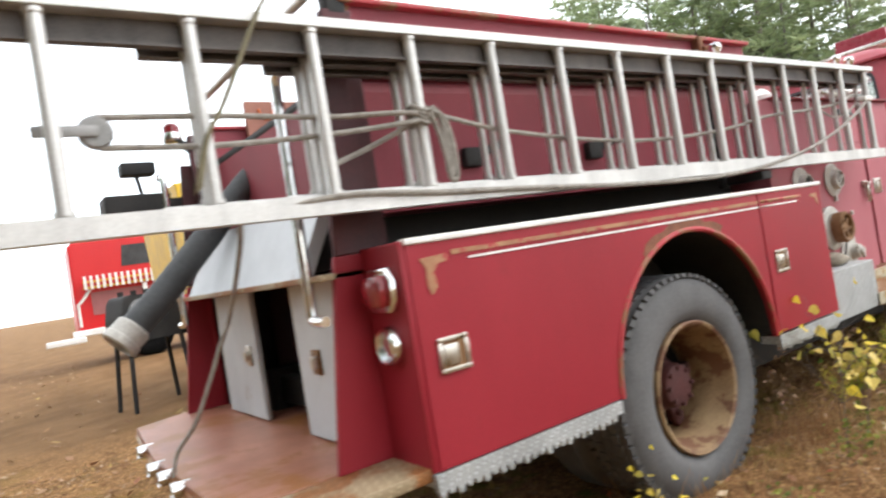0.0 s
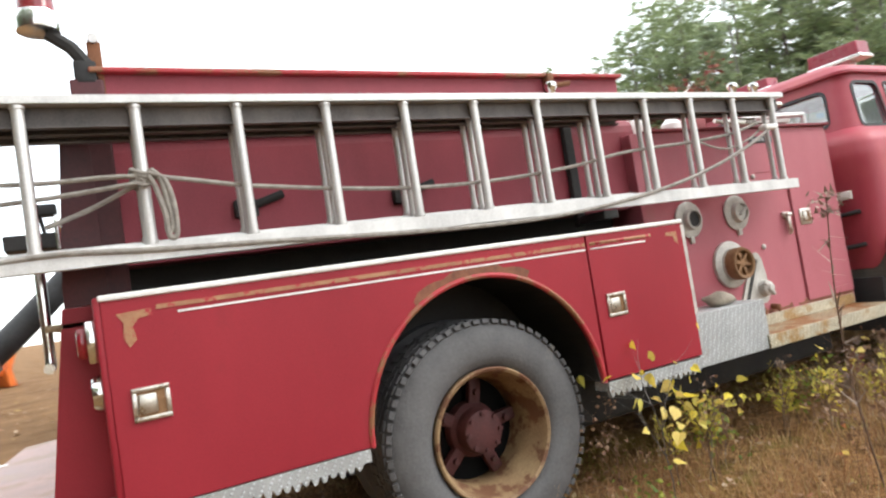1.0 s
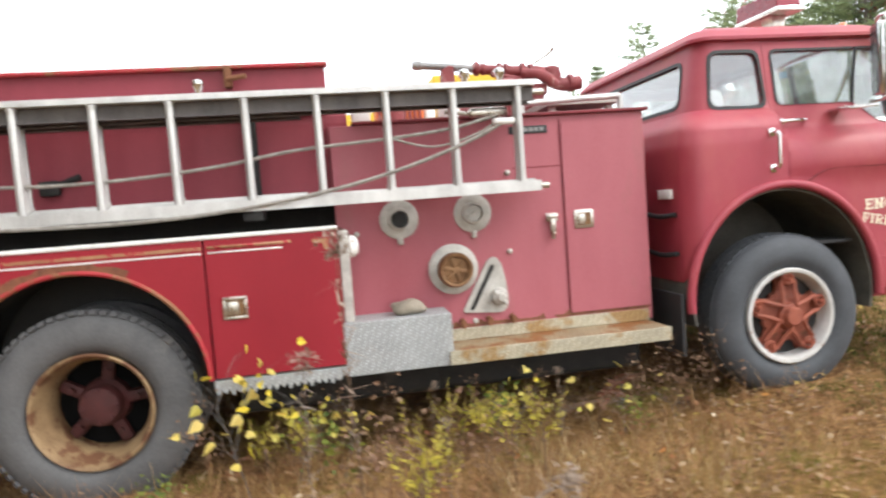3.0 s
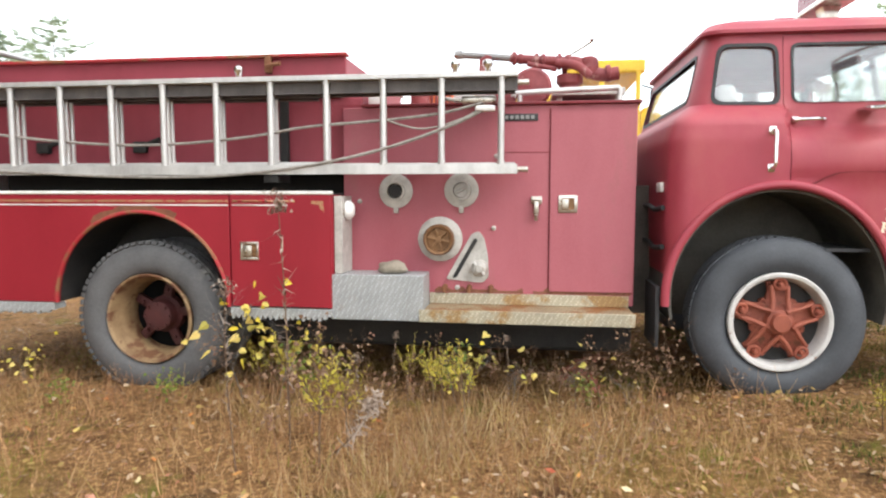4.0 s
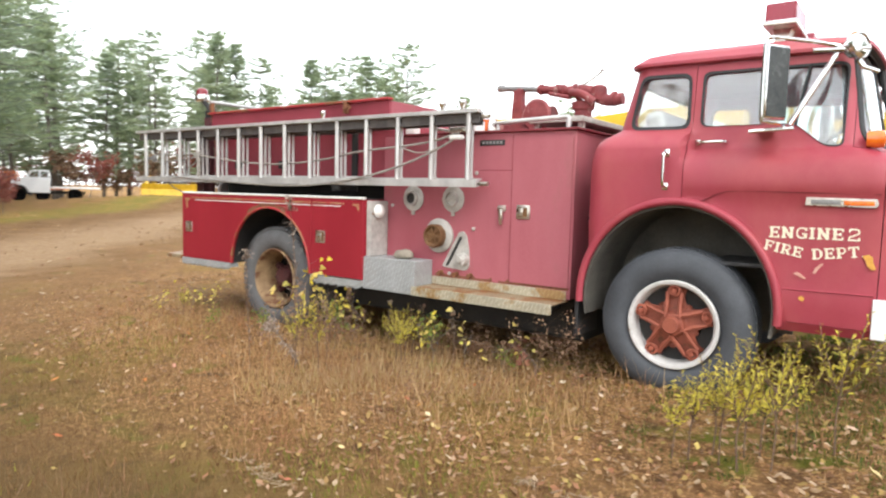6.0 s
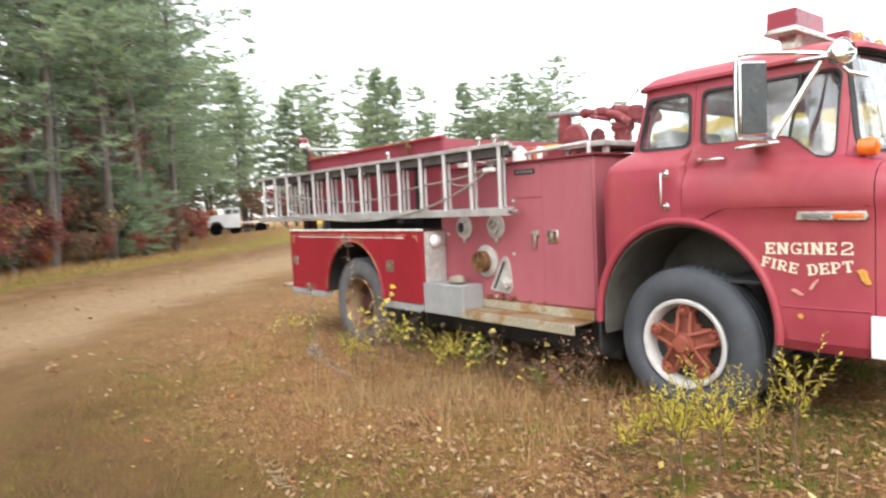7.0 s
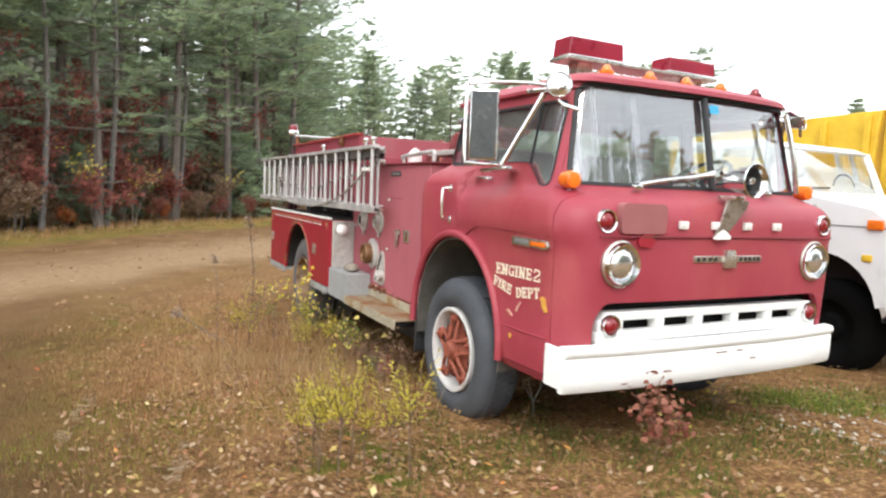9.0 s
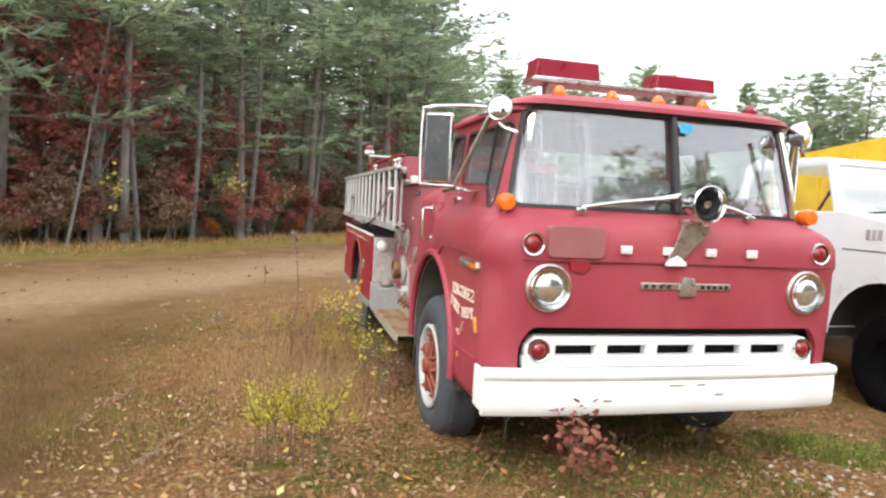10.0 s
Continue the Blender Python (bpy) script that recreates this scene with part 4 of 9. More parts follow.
# mirrors, grab handles, spot lamps
for s in (1, -1):
    Y = (lambda v: v) if s == 1 else mir
    b = B()
    mm = Matrix.Translation((7.425, Y(1.73), 2.085)) @ Euler((0, 0, radians(-32 * s))).to_matrix().to_4x4()
    box(b, -0.022, 0.022, -0.088, 0.088, -0.212, 0.212, 0.018, 3)
    bmesh.ops.transform(b, matrix=mm, verts=b.verts)
    mi = part("mirror", b, M["chrome"], truck, "tall chrome-backed mirror")
    b = B()
    box(b, -0.026, -0.021, -0.078, 0.078, -0.20, 0.20, 0.002)
    box(b, 0.021, 0.026, -0.076, 0.076, -0.196, 0.196, 0.002)
    bmesh.ops.transform(b, matrix=mm, verts=b.verts)
    part("mirror_face", b, M["mirror_back"], mi, "dark mirror face")
    b = B()
    tube(b, curve_pts([(7.80, Y(2.03), 2.285), (7.62, Y(1.93), 2.325), (7.45, Y(1.75), 2.335), (7.40, Y(1.66), 2.325), (7.385, Y(1.632), 2.28), (7.385, Y(1.632), 1.90), (7.40, Y(1.66), 1.858),
                       (7.46, Y(1.78), 1.852), (7.47, Y(1.84), 1.852)], 40), 0.011, 8)
    tube(b, [(7.50, Y(1.825), 1.855), (7.70, Y(1.96), 2.262)], 0.016, 8)
    tube(b, [(7.58, Y(1.93), 2.285), (7.86, Y(1.985), 2.28)], 0.013, 8)
    part("mirror_arm", b, M["chrome"], mi, "chrome tube mirror arm")
    b = B()
    box(b, 7.28, 7.52, Y(1.845) - 0.028, Y(1.845) + 0.028, 1.818, 1.84, 0.006, 2, Euler((0, radians(-4), radians(9 * s))).to_matrix().to_4x4())
    box(b, 7.30, 7.40, min(Y(1.86), Y(2.0)), max(Y(1.86), Y(2.0)), 1.822, 1.838, 0.004)
    part("mirror_foot", b, M["chrome"], mi, "chrome mirror foot")
    b = B()
    g = curve_pts([(6.795, Y(1.858), 1.705), (6.795, Y(1.80), 1.70), (6.795, Y(1.792), 1.66), (6.795, Y(1.792), 1.54), (6.795, Y(1.80), 1.495), (6.795, Y(1.858), 1.49)], 24)
    tube(b, g, 0.011, 8)
    for z in (1.705, 1.49):
        box(b, 6.775, 6.815, Y(1.856) - 0.006, Y(1.856) + 0.006, z - 0.025, z + 0.025, 0.004)
    part("grab_handle", b, M["chrome"], truck, "chrome grab handle")
    lx, ly, lz = (7.80, 1.985, 2.30) if s == 1 else (7.905, 3.945, 2.285)
    sp_m = Matrix.Translation((lx, ly, lz)) @ Euler((0, radians(86), radians(-30 * s))).to_matrix().to_4x4() @ Matrix.Scale(0.8 if s == 1 else 0.92, 4)
    b = B()
    lathe(b, [(0, -0.11), (0.04, -0.10), (0.075, -0.06), (0.09, 0.0), (0.092, 0.02), (0.086, 0.028), (0.08, 0.02)], sp_m, 28)
    sp = part("spot_lamp", b, M["chrome"], truck, "chrome bullet spot lamp")
    b = B()
    lathe(b, [(0.082, 0.018), (0.05, 0.03), (0, 0.035)], sp_m, 24)
    part("lens", b, M["chrome"], sp)
    b = B()
    tube(b, [(lx, ly, lz - 0.08), (lx + 0.02, ly + 0.03 * s, 2.19), (7.90, Y(2.06), 2.16)], 0.012, 8)
    part("spot_lamp_stem", b, M["chrome"], sp)
    # lettering on the doors
    rot = Euler((radians(90), 0, 0 if s == 1 else radians(180))).to_matrix().to_4x4()
    yl = 1.8655 if s == 1 else mir(1.8655)
    for word, x0, z0, x1, z1, h in (("ENGINE", 7.427, 1.195, 7.809, 1.199, 0.067), ("2", 7.829, 1.199, 7.889, 1.199, 0.07), ("FIRE", 7.400, 1.124, 7.602, 1.084, 0.060), ("DEPT.", 7.662, 1.079, 7.915, 1.112, 0.062)):
        if s == 1:
            foot, tilt = Vector((x0, yl, z0)), math.atan2(z1 - z0, x1 - x0)
        else:
            foot, tilt = Vector((15.316 - x0, yl, z0)), math.atan2(z1 - z0, x1 - x0)
        slab_word(word, math.hypot(x1 - x0, z1 - z0), h, Matrix.Translation(foot) @ rot @ Euler((0, 0, tilt)).to_matrix().to_4x4(), M["letter"], truck, "cream painted slab-serif door letter")
    # flakes of bare paint and a stuck leaf under the lettering
    for pts, mat, what in (([(7.906, 1.118), (7.93, 1.128), (7.955, 1.115), (7.958, 1.085), (7.975, 1.05), (7.955, 1.043), (7.93, 1.065), (7.922, 1.095)], "leaf_flake", "yellow leaf stuck to the door"),
                           ([(7.668, 0.998), (7.68, 1.03), (7.708, 1.062), (7.722, 1.058), (7.70, 1.03), (7.684, 1.0)], "patch_pale", "flaked paint"),
                           ([(7.568, 0.992), (7.59, 1.0), (7.615, 0.985), (7.638, 0.968), (7.625, 0.962), (7.60, 0.975)], "patch_pale", "flaked paint"),
                           ([(7.605, 0.852), (7.622, 0.862), (7.638, 0.848), (7.63, 0.83), (7.612, 0.835)], "leaf_flake", "yellow leaf stuck to the door")):
        if s == 1:
            b = B()
            prism(b, pts, "y", 1.8585, 1.868)
            part("flake", b, M[mat], truck, what, 0)
    # thin dark red tube draws the shadow along the door crease
    b = B()
    tube(b, [(7.97, Y(1.862), 1.462), (7.6, Y(1.856), 1.466), (7.25, Y(1.856), 1.470), (7.17, Y(1.857), 1.464), (7.10, Y(1.859), 1.438), (7.04, Y(1.861), 1.405), (6.98, Y(1.862), 1.385), (6.92, Y(1.862), 1.378)], 0.006, 6)
    part("crease_line", b, M["red_dark"], truck, "dark red line for the shadow of the door crease")
    # hinge pillar seam and rust at the foot of the door
    b = B()
    tube(b, [(7.5, Y(1.866), 0.895), (7.75, Y(1.862), 0.897), (7.97, Y(1.866), 0.90)], 0.005, 6)
    part("body_moulding", b, M["red_cab"], truck)

# rear face of the cab: reflector plate, straps and hoses in the gap
b = B()
box(b, 6.215, 6.233, 2.03, 2.18, 1.352, 1.412, 0.003)
part("reflector_plate", b, M["white"], truck, "white reflector plate on the cab back")
for z in (1.255, 1.015):
    b = B()
    tube(b, curve_pts([(6.225, 1.99, z), (6.20, 2.15, z - 0.012), (6.215, 2.45, z + 0.01), (6.2, 2.9, z - 0.01)], 16), 0.016, 8)
    part("hose_line", b, M["gasket"], truck, "black hose across the cab back")

# ---- wheels ----
AY = Euler((radians(90), 0, 0)).to_matrix().to_4x4()      # lathe axis to -y


def make_wheel(name, x, y, z, R, s, front):
    """s = 1: outer face towards -y. The tyre is a lathe with lugs on its shoulders."""
    m = Matrix.Translation((x, y, z)) @ (AY if s == 1 else Euler((radians(-90), 0, 0)).to_matrix().to_4x4())
    rb = 0.30 if not front else 0.292
    w = 0.26
    b = B()
    lathe(b, [(rb, -0.03), (rb + 0.02, 0.0), (rb + 0.06, 0.018), (R - 0.12, 0.02), (R - 0.07, 0.012), (R - 0.03, -0.012), (R - 0.012, -0.035), (R - 0.004, -w / 2),
              (R - 0.012, 0.035 - w), (R - 0.03, 0.012 - w), (R - 0.12, -0.02 - w), (rb + 0.03, -w), (rb, 0.03 - w)], m, 72, True)
    wheel = part(name, b, M["rubber_front" if front else "rubber"], truck, ("smooth dark front" if front else "grey weathered lugged rear") + " truck tyre on its wheel")
    b = B()
    n = 64
    for k in range(0 if front else n):
        a = k * math.tau / n
        for off, dr in ((-0.015, 0.0), (-w + 0.015, 0.0)):
            t = m @ Euler((0, 0, a)).to_matrix().to_4x4() @ Matrix.Translation((R - 0.024, 0, off - 0.02 if off > -0.1 else off + 0.02)) @ Euler((0, radians(28 if off > -0.1 else -28), 0)).to_matrix().to_4x4()
            r = bmesh.ops.create_cube(b, size=1, matrix=t @ Matrix.Diagonal((0.022, math.tau * R / n * 0.62, 0.06, 1)))
    for j in range(3):
        zz = -w * (0.3 + 0.2 * j)
        for k in range(n):
            a = (k + 0.5 * (j % 2)) * math.tau / n
            t = m @ Euler((0, 0, a)).to_matrix().to_4x4() @ Matrix.Translation((R - 0.006, 0, zz))
            bmesh.ops.create_cube(b, size=1, matrix=t @ Matrix.Diagonal((0.012, math.tau * R / n * 0.8, 0.04, 1)))
    tagged(part("tread", b, M["rubber_front" if front else "rubber"], wheel, "worn tread lugs", 0), kind="stuff")
    if front:
        b = B()
        lathe(b, [(0.294, -0.01), (0.296, 0.012), (0.288, 0.018), (0.270, 0.014), (0.258, -0.005), (0.252, -0.06), (0.235, -0.10), (0.235, -0.2), (0.294, -0.2)], m, 56, True)
        part("rim", b, M["rim_white"], wheel, "white painted demountable rim")
        b = B()
        lathe(b, [(0, 0.05), (0.05, 0.048), (0.056, 0.04), (0.058, 0.015), (0.074, 0.01), (0.078, -0.02), (0.10, -0.04), (0.10, -0.10), (0.0, -0.10)], m, 32)
        hub = part("hub", b, M["hub_red"], wheel, "rusty red spoke hub")
        # near-black disc stands in for the shade between the spokes
        b = B()
        lathe(b, [(0.25, -0.075), (0.10, -0.085), (0, -0.085)], m, 40)
        part("backing", b, M["black"], wheel, "dark disc behind the spokes, for the shade in the wheel")
        b = B()
        star = []
        for k in range(60):
            v = math.tau * k / 60
            u = abs(((k / 12 - 0.25) % 1) - 0.5) * 2
            star.append((math.cos(v) * (0.135 + 0.095 * u ** 1.6), math.sin(v) * (0.135 + 0.095 * u ** 1.6)))
        hi = [b.verts.new(m @ Vector((p, q, -0.045))) for p, q in star]
        lo = [b.verts.new(m @ Vector((p, q, -0.07))) for p, q in star]
        b.faces.new(hi)
        for k in range(60):
            b.faces.new((hi[k], lo[k], lo[(k + 1) % 60], hi[(k + 1) % 60]))
        part("web", b, M["hub_red"], wheel, "rusty red cast web")
        for k in range(5):
            a = math.tau * (k + 0.25) / 5
            t = m @ Euler((0, 0, a)).to_matrix().to_4x4()
            b = B()
            pts = [(0.05, 0.10), (0.12, 0.066), (0.185, 0.05), (0.236, 0.066), (0.236, -0.066), (0.185, -0.05), (0.12, -0.066), (0.05, -0.10)]
            lo, hi = [], []
            for px, py in pts:
                d = -0.014 - 0.04 * (px / 0.235)
                hi.append(b.verts.new(t @ Vector((px, py, d))))
                lo.append(b.verts.new(t @ Vector((px, py, d - 0.07))))
            b.faces.new(hi)
            b.faces.new(lo[::-1])
            for i in range(8):
                b.faces.new((hi[i], lo[i], lo[(i + 1) % 8], hi[(i + 1) % 8]))
            bmesh.ops.bevel(b, geom=list(b.edges), offset=0.008, segments=2, affect="EDGES")
            for q in (-1, 1):
                tube(b, [t @ Vector((0.05, 0.05 * q, 0.012)), t @ Vector((0.13, 0.042 * q, -0.002)), t @ Vector((0.215, 0.046 * q, -0.02))], 0.013, 8)
                rod(b, t @ Vector((0.125, 0.082 * q, -0.07)), t @ Vector((0.125, 0.082 * q, -0.035)), 0.012, None, 6)
            tube(b, [t @ Vector((0.226 + 0.03 * math.cos(v), 0.034 * math.sin(v), -0.012)) for v in [math.tau * i / 14 for i in range(15)]], 0.011, 6)
            part("spoke", b, M["hub_red"], wheel, "rusty red wheel spoke")
            b = B()
            rod(b, t @ Vector((0.222, 0, -0.05)), t @ Vector((0.222, 0, 0.012)), 0.018, None, 6)
            rod(b, t @ Vector((0.222, 0, 0.0)), t @ Vector((0.222, 0, 0.026)), 0.010, None, 8)
            part("lug_nut", b, M["hub_red"], wheel, "rusty wheel nut")
    else:
        b = B()
        lathe(b, [(0.302, -0.012), (0.306, 0.006), (0.298, 0.016), (0.286, 0.010), (0.277, -0.012), (0.272, -0.05), (0.258, -0.085), (0.250, -0.11), (0.247, -0.16), (0.244, -0.255),
                  (0.302, -0.255)], m, 56, True)
        part("rim", b, M["rim_tan"], wheel, "tan painted dished rim with rust")
        # near-black disc and darkened hub paint the shade of the deep dish
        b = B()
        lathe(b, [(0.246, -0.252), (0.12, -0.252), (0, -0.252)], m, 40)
        part("backing", b, M["shade_black"], wheel, "near-black disc for the shade deep in the wheel")
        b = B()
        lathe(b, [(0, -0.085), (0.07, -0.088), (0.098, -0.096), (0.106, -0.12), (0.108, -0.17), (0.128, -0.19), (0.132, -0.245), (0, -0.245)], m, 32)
        hub = part("hub", b, M["hub_shaded"], wheel, "rusty red rear hub, shade put into its dark colour")
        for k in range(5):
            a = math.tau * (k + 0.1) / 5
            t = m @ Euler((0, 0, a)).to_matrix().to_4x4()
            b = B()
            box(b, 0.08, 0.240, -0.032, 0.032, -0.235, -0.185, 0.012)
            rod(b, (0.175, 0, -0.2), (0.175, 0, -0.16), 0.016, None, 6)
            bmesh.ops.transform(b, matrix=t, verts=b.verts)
            part("spoke", b, M["hub_shaded"], wheel, "red wheel spoke, shade put into its dark colour")
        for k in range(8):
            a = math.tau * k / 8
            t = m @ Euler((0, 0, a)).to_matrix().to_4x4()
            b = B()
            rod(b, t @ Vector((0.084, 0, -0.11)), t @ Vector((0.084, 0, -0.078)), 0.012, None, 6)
            part("hub_bolt", b, M["hub_shaded"], wheel)
    return wheel


FH, RH = (6.885, 0.585), (2.885, 0.50)
make_wheel("front_wheel", FH[0], 1.875, FH[1], 0.505, 1, True)
make_wheel("front_wheel", FH[0], mir(1.875), FH[1], 0.505, -1, True)
make_wheel("rear_wheel", RH[0], 1.865, RH[1], 0.525, 1, False)
make_wheel("rear_wheel", RH[0], mir(1.865), RH[1], 0.525, -1, False)
for s in (1, -1):
    b = B()
    y = 2.19 if s == 1 else mir(2.19)
    lathe(b, [(0.3, 0), (0.48, 0.02), (0.525, -0.03), (0.525, -0.2), (0.48, -0.25), (0.3, -0.24)], Matrix.Translation((RH[0], y, RH[1])) @ (AY if s == 1 else Euler((radians(-90), 0, 0)).to_matrix().to_4x4()), 48, True)
    part("inner_tyre", b, M["rubber"], truck, "inner rear tyre")

# ---- chassis below ----
b = B()
for y in (2.58, 3.36):
    box(b, 1.45, 8.0, y, y + 0.08, 0.62, 0.84, 0.01)
for x in (1.5, 3.6, 4.6, 5.6, 7.7):
    box(b, x, x + 0.08, 2.6, 3.4, 0.66, 0.8, 0.01)
part("chassis_frame", b, M["black"], truck, "black chassis frame rails")
b = B()
rod(b, (RH[0], 2.1, RH[1]), (RH[0], 3.92, RH[1]), 0.085)
lathe(b, [(0, 0.22), (0.12, 0.2), (0.21, 0.1), (0.22, 0), (0.2, -0.1), (0.1, -0.19), (0, -0.2)], Matrix.Translation((RH[0], CY, RH[1])) @ AX, 24)
part("rear_axle", b, M["black"], truck, "rear axle with differential")
b = B()
box(b, FH[0] - 0.05, FH[0] + 0.05, 2.1, 3.92, FH[1] - 0.12, FH[1] - 0.02, 0.02)
part("front_axle", b, M["black"], truck, "front axle beam")
b = B()
rod(b, (3.1, CY, 0.56), (5.2, CY, 0.66), 0.05)
box(b, 5.0, 6.6, 2.72, 3.3, 0.5, 1.0, 0.05)
part("drive_train", b, M["black"], truck, "dark gearbox and shaft")
# added box: keeps light from the far side off the ground below
b = B()
box(b, 3.55, 6.1, 2.28, mir(2.28), 0.27, 0.60, 0.03)
part("under_tank", b, M["black"], truck, "dark box added below the pump body to block light")
b = B()
for x, z in ((6.19, 0.40),):
    box(b, x - 0.012, x + 0.012, 1.90, 2.26, z, 0.78, 0.004)
part("mud_flap", b, M["gasket"], truck, "black rubber mud flap")

# ---- side fenders of the body ----
FX0, FX1, FZ0, FZ1, SEAM = 1.385, 4.185, 0.612, 1.348, 3.515
AR = 0.605
for s in (1, -1):
    Y = (lambda v: v) if s == 1 else mir
    b = B()
    prism(b, [(FX0, FZ0)] + [(RH[0] + 0.0 + AR * math.cos(radians(a)), FZ0 + AR * math.sin(radians(a))) for a in range(180, -1, -6)] + [(SEAM - 0.004, FZ0), (SEAM - 0.004, FZ1), (FX0, FZ1)],
          "y", Y(1.78), Y(1.81), 0.006)
    side = part("body_fender", b, M["red"], truck, "glossy red body fender with wheel arch")
    b = B()
    prism(b, [(SEAM + 0.004, FZ0 + 0.006), (FX1 - 0.004, FZ0 + 0.006), (FX1 - 0.004, FZ1 - 0.004), (SEAM + 0.004, FZ1 - 0.004)], "y", Y(1.778), Y(1.81), 0.006)
    cd = part("compartment_door", b, M["red"], truck, "red compartment door")
    # arch lip, rust patch at its crown
    b = B()
    tube(b, [(RH[0] + (AR + 0.004) * math.cos(radians(a)), Y(1.782), FZ0 + (AR + 0.004) * math.sin(radians(a))) for a in range(180, -1, -5)], 0.013, 8)
    part("arch_lip", b, M["red_worn"], side, "chipped wheel arch lip with rust")
    b = B()
    o = [(RH[0] + (AR + 0.035 + 0.03 * abs(math.sin(i * 1.7))) * math.cos(radians(a)), FZ0 + (AR + 0.035 + 0.022 * abs(math.sin(i * 2.3))) * math.sin(radians(a))) for i, a in enumerate(range(122, 62, -4))]
    n_ = [(RH[0] + (AR + 0.006) * math.cos(radians(a)), FZ0 + (AR + 0.006) * math.sin(radians(a))) for a in range(66, 123, 4)]
    prism(b, o + n_, "y", Y(1.7785), Y(1.785))
    part("rust_patch", b, M["stain"], side, "rust bleeding round the arch crown")
    # boxes behind, wheel well, ends, top shelf; insides coloured near black
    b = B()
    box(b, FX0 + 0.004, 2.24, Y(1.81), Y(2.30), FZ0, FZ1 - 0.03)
    part("fender_box", b, M["black"], side, "near-black inside of the fender")
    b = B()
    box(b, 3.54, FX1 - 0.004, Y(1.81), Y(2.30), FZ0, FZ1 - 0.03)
    part("fender_box", b, M["black"], side, "near-black inside of the fender")
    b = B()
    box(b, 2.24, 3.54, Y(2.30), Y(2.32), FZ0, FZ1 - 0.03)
    part("well_wall", b, M["black"], side, "near-black wall behind the wheel")
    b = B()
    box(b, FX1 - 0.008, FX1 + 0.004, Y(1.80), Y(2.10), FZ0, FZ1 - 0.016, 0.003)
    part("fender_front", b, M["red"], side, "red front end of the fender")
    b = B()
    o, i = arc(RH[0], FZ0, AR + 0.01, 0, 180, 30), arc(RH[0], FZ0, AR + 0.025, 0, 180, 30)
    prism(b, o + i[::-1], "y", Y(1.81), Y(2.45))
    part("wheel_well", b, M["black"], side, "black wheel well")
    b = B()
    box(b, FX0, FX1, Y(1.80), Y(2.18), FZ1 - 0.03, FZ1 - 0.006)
    part("fender_top", b, M["black"], side, "near-black fender top")
    b = B()
    box(b, FX0 - 0.004, FX1 + 0.006, Y(1.772), Y(1.815), FZ1 - 0.014, FZ1 + 0.008, 0.006)
    part("edge_trim", b, M["trim"], side, "white edge trim")
    b = B()
    xa = FX0 - 0.003
    box(b, FX0 - 0.022, FX0 + 0.004, Y(1.785), Y(2.06), FZ0, FZ1 + 0.002, 0.008)
    part("fender_end", b, M["red"], side, "rounded red fender end")
    # thin striping
    b = B()
    for x0, x1 in ((1.628, SEAM - 0.01), (SEAM + 0.02, 3.905)):
        box(b, x0, x1, Y(1.7765), Y(1.782), 1.262, 1.270)
    part("pinstripe", b, M["trim"], side, "thin white pinstripe")
    b = B()
    for x0, x1 in ((1.56, SEAM - 0.01), (SEAM + 0.02, 3.95)):
        box(b, x0, x1, Y(1.7768), Y(1.782), 1.284, 1.300)
    part("gold_stripe", b, M["stripe"], side, "worn gold stripe")
    b = B()
    prism(b, [(1.43, 1.285), (1.54, 1.292), (1.545, 1.268), (1.50, 1.262), (1.478, 1.235), (1.487, 1.19), (1.462, 1.165), (1.445, 1.20), (1.452, 1.25)], "y", Y(1.7766), Y(1.782))
    part("corner_scroll", b, M["stripe"], side, "worn gold corner scroll")
    b = B()
    prism(b, [(4.06, 1.295), (4.135, 1.295), (4.14, 1.22), (4.115, 1.245), (4.11, 1.27), (4.055, 1.278)], "y", Y(1.7766), Y(1.782))
    part("corner_scroll", b, M["stripe"], side, "worn gold corner scroll")
    # diamond plate skirts
    for x0, x1 in ((FX0 - 0.02, 2.262), (3.51, FX1)):
        b = B()
        teeth = [(x1, 0.609), (x0, 0.609), (x0, 0.562)]
        k = 0
        while x0 + (k + 1) * 0.036 < x1:
            low = 0.534 + 0.006 * math.sin(k * 2.3)
            teeth += [(x0 + k * 0.036 + 0.010, low), (x0 + k * 0.036 + 0.022, low + 0.003), (x0 + k * 0.036 + 0.034, 0.561)]
            k += 1
        prism(b, teeth + [(x1, 0.561)], "y", Y(1.776), Y(1.80))
        box(b, x0, x1, Y(1.80), Y(1.88), 0.565, 0.605)
        part("skirt", b, M["plate"], side, "dented saw-toothed tread-plate skirt", 20)
    # recessed paddle handles
    for x0, z0, par in ((1.446, 0.908, side), (3.585, 0.918, cd)):
        b = B()
        w, h = 0.122, 0.116
        box(b, x0, x0 + w, Y(1.770), Y(1.786), z0, z0 + 0.016, 0.003)
        box(b, x0, x0 + w, Y(1.770), Y(1.786), z0 + h - 0.016, z0 + h, 0.003)
        box(b, x0, x0 + 0.016, Y(1.770), Y(1.786), z0 + 0.016, z0 + h - 0.016, 0.003)
        box(b, x0 + w - 0.016, x0 + w, Y(1.770), Y(1.786), z0 + 0.016, z0 + h - 0.016, 0.003)
        hd = part("handle_frame", b, M["old_chrome"], par, "pitted chrome handle frame")
        b = B()
        box(b, x0 + 0.014, x0 + w - 0.014, Y(1.7755), Y(1.779), z0 + 0.014, z0 + h - 0.014)
        part("handle_pan", b, M["brass"], par, "tarnished handle pan")
        b = B()
        box(b, x0 + 0.018, x0 + 0.078, Y(1.768), Y(1.777), z0 + 0.024, z0 + h - 0.024, 0.006)
        part("paddle", b, M["old_chrome"], par, "chrome paddle latch")

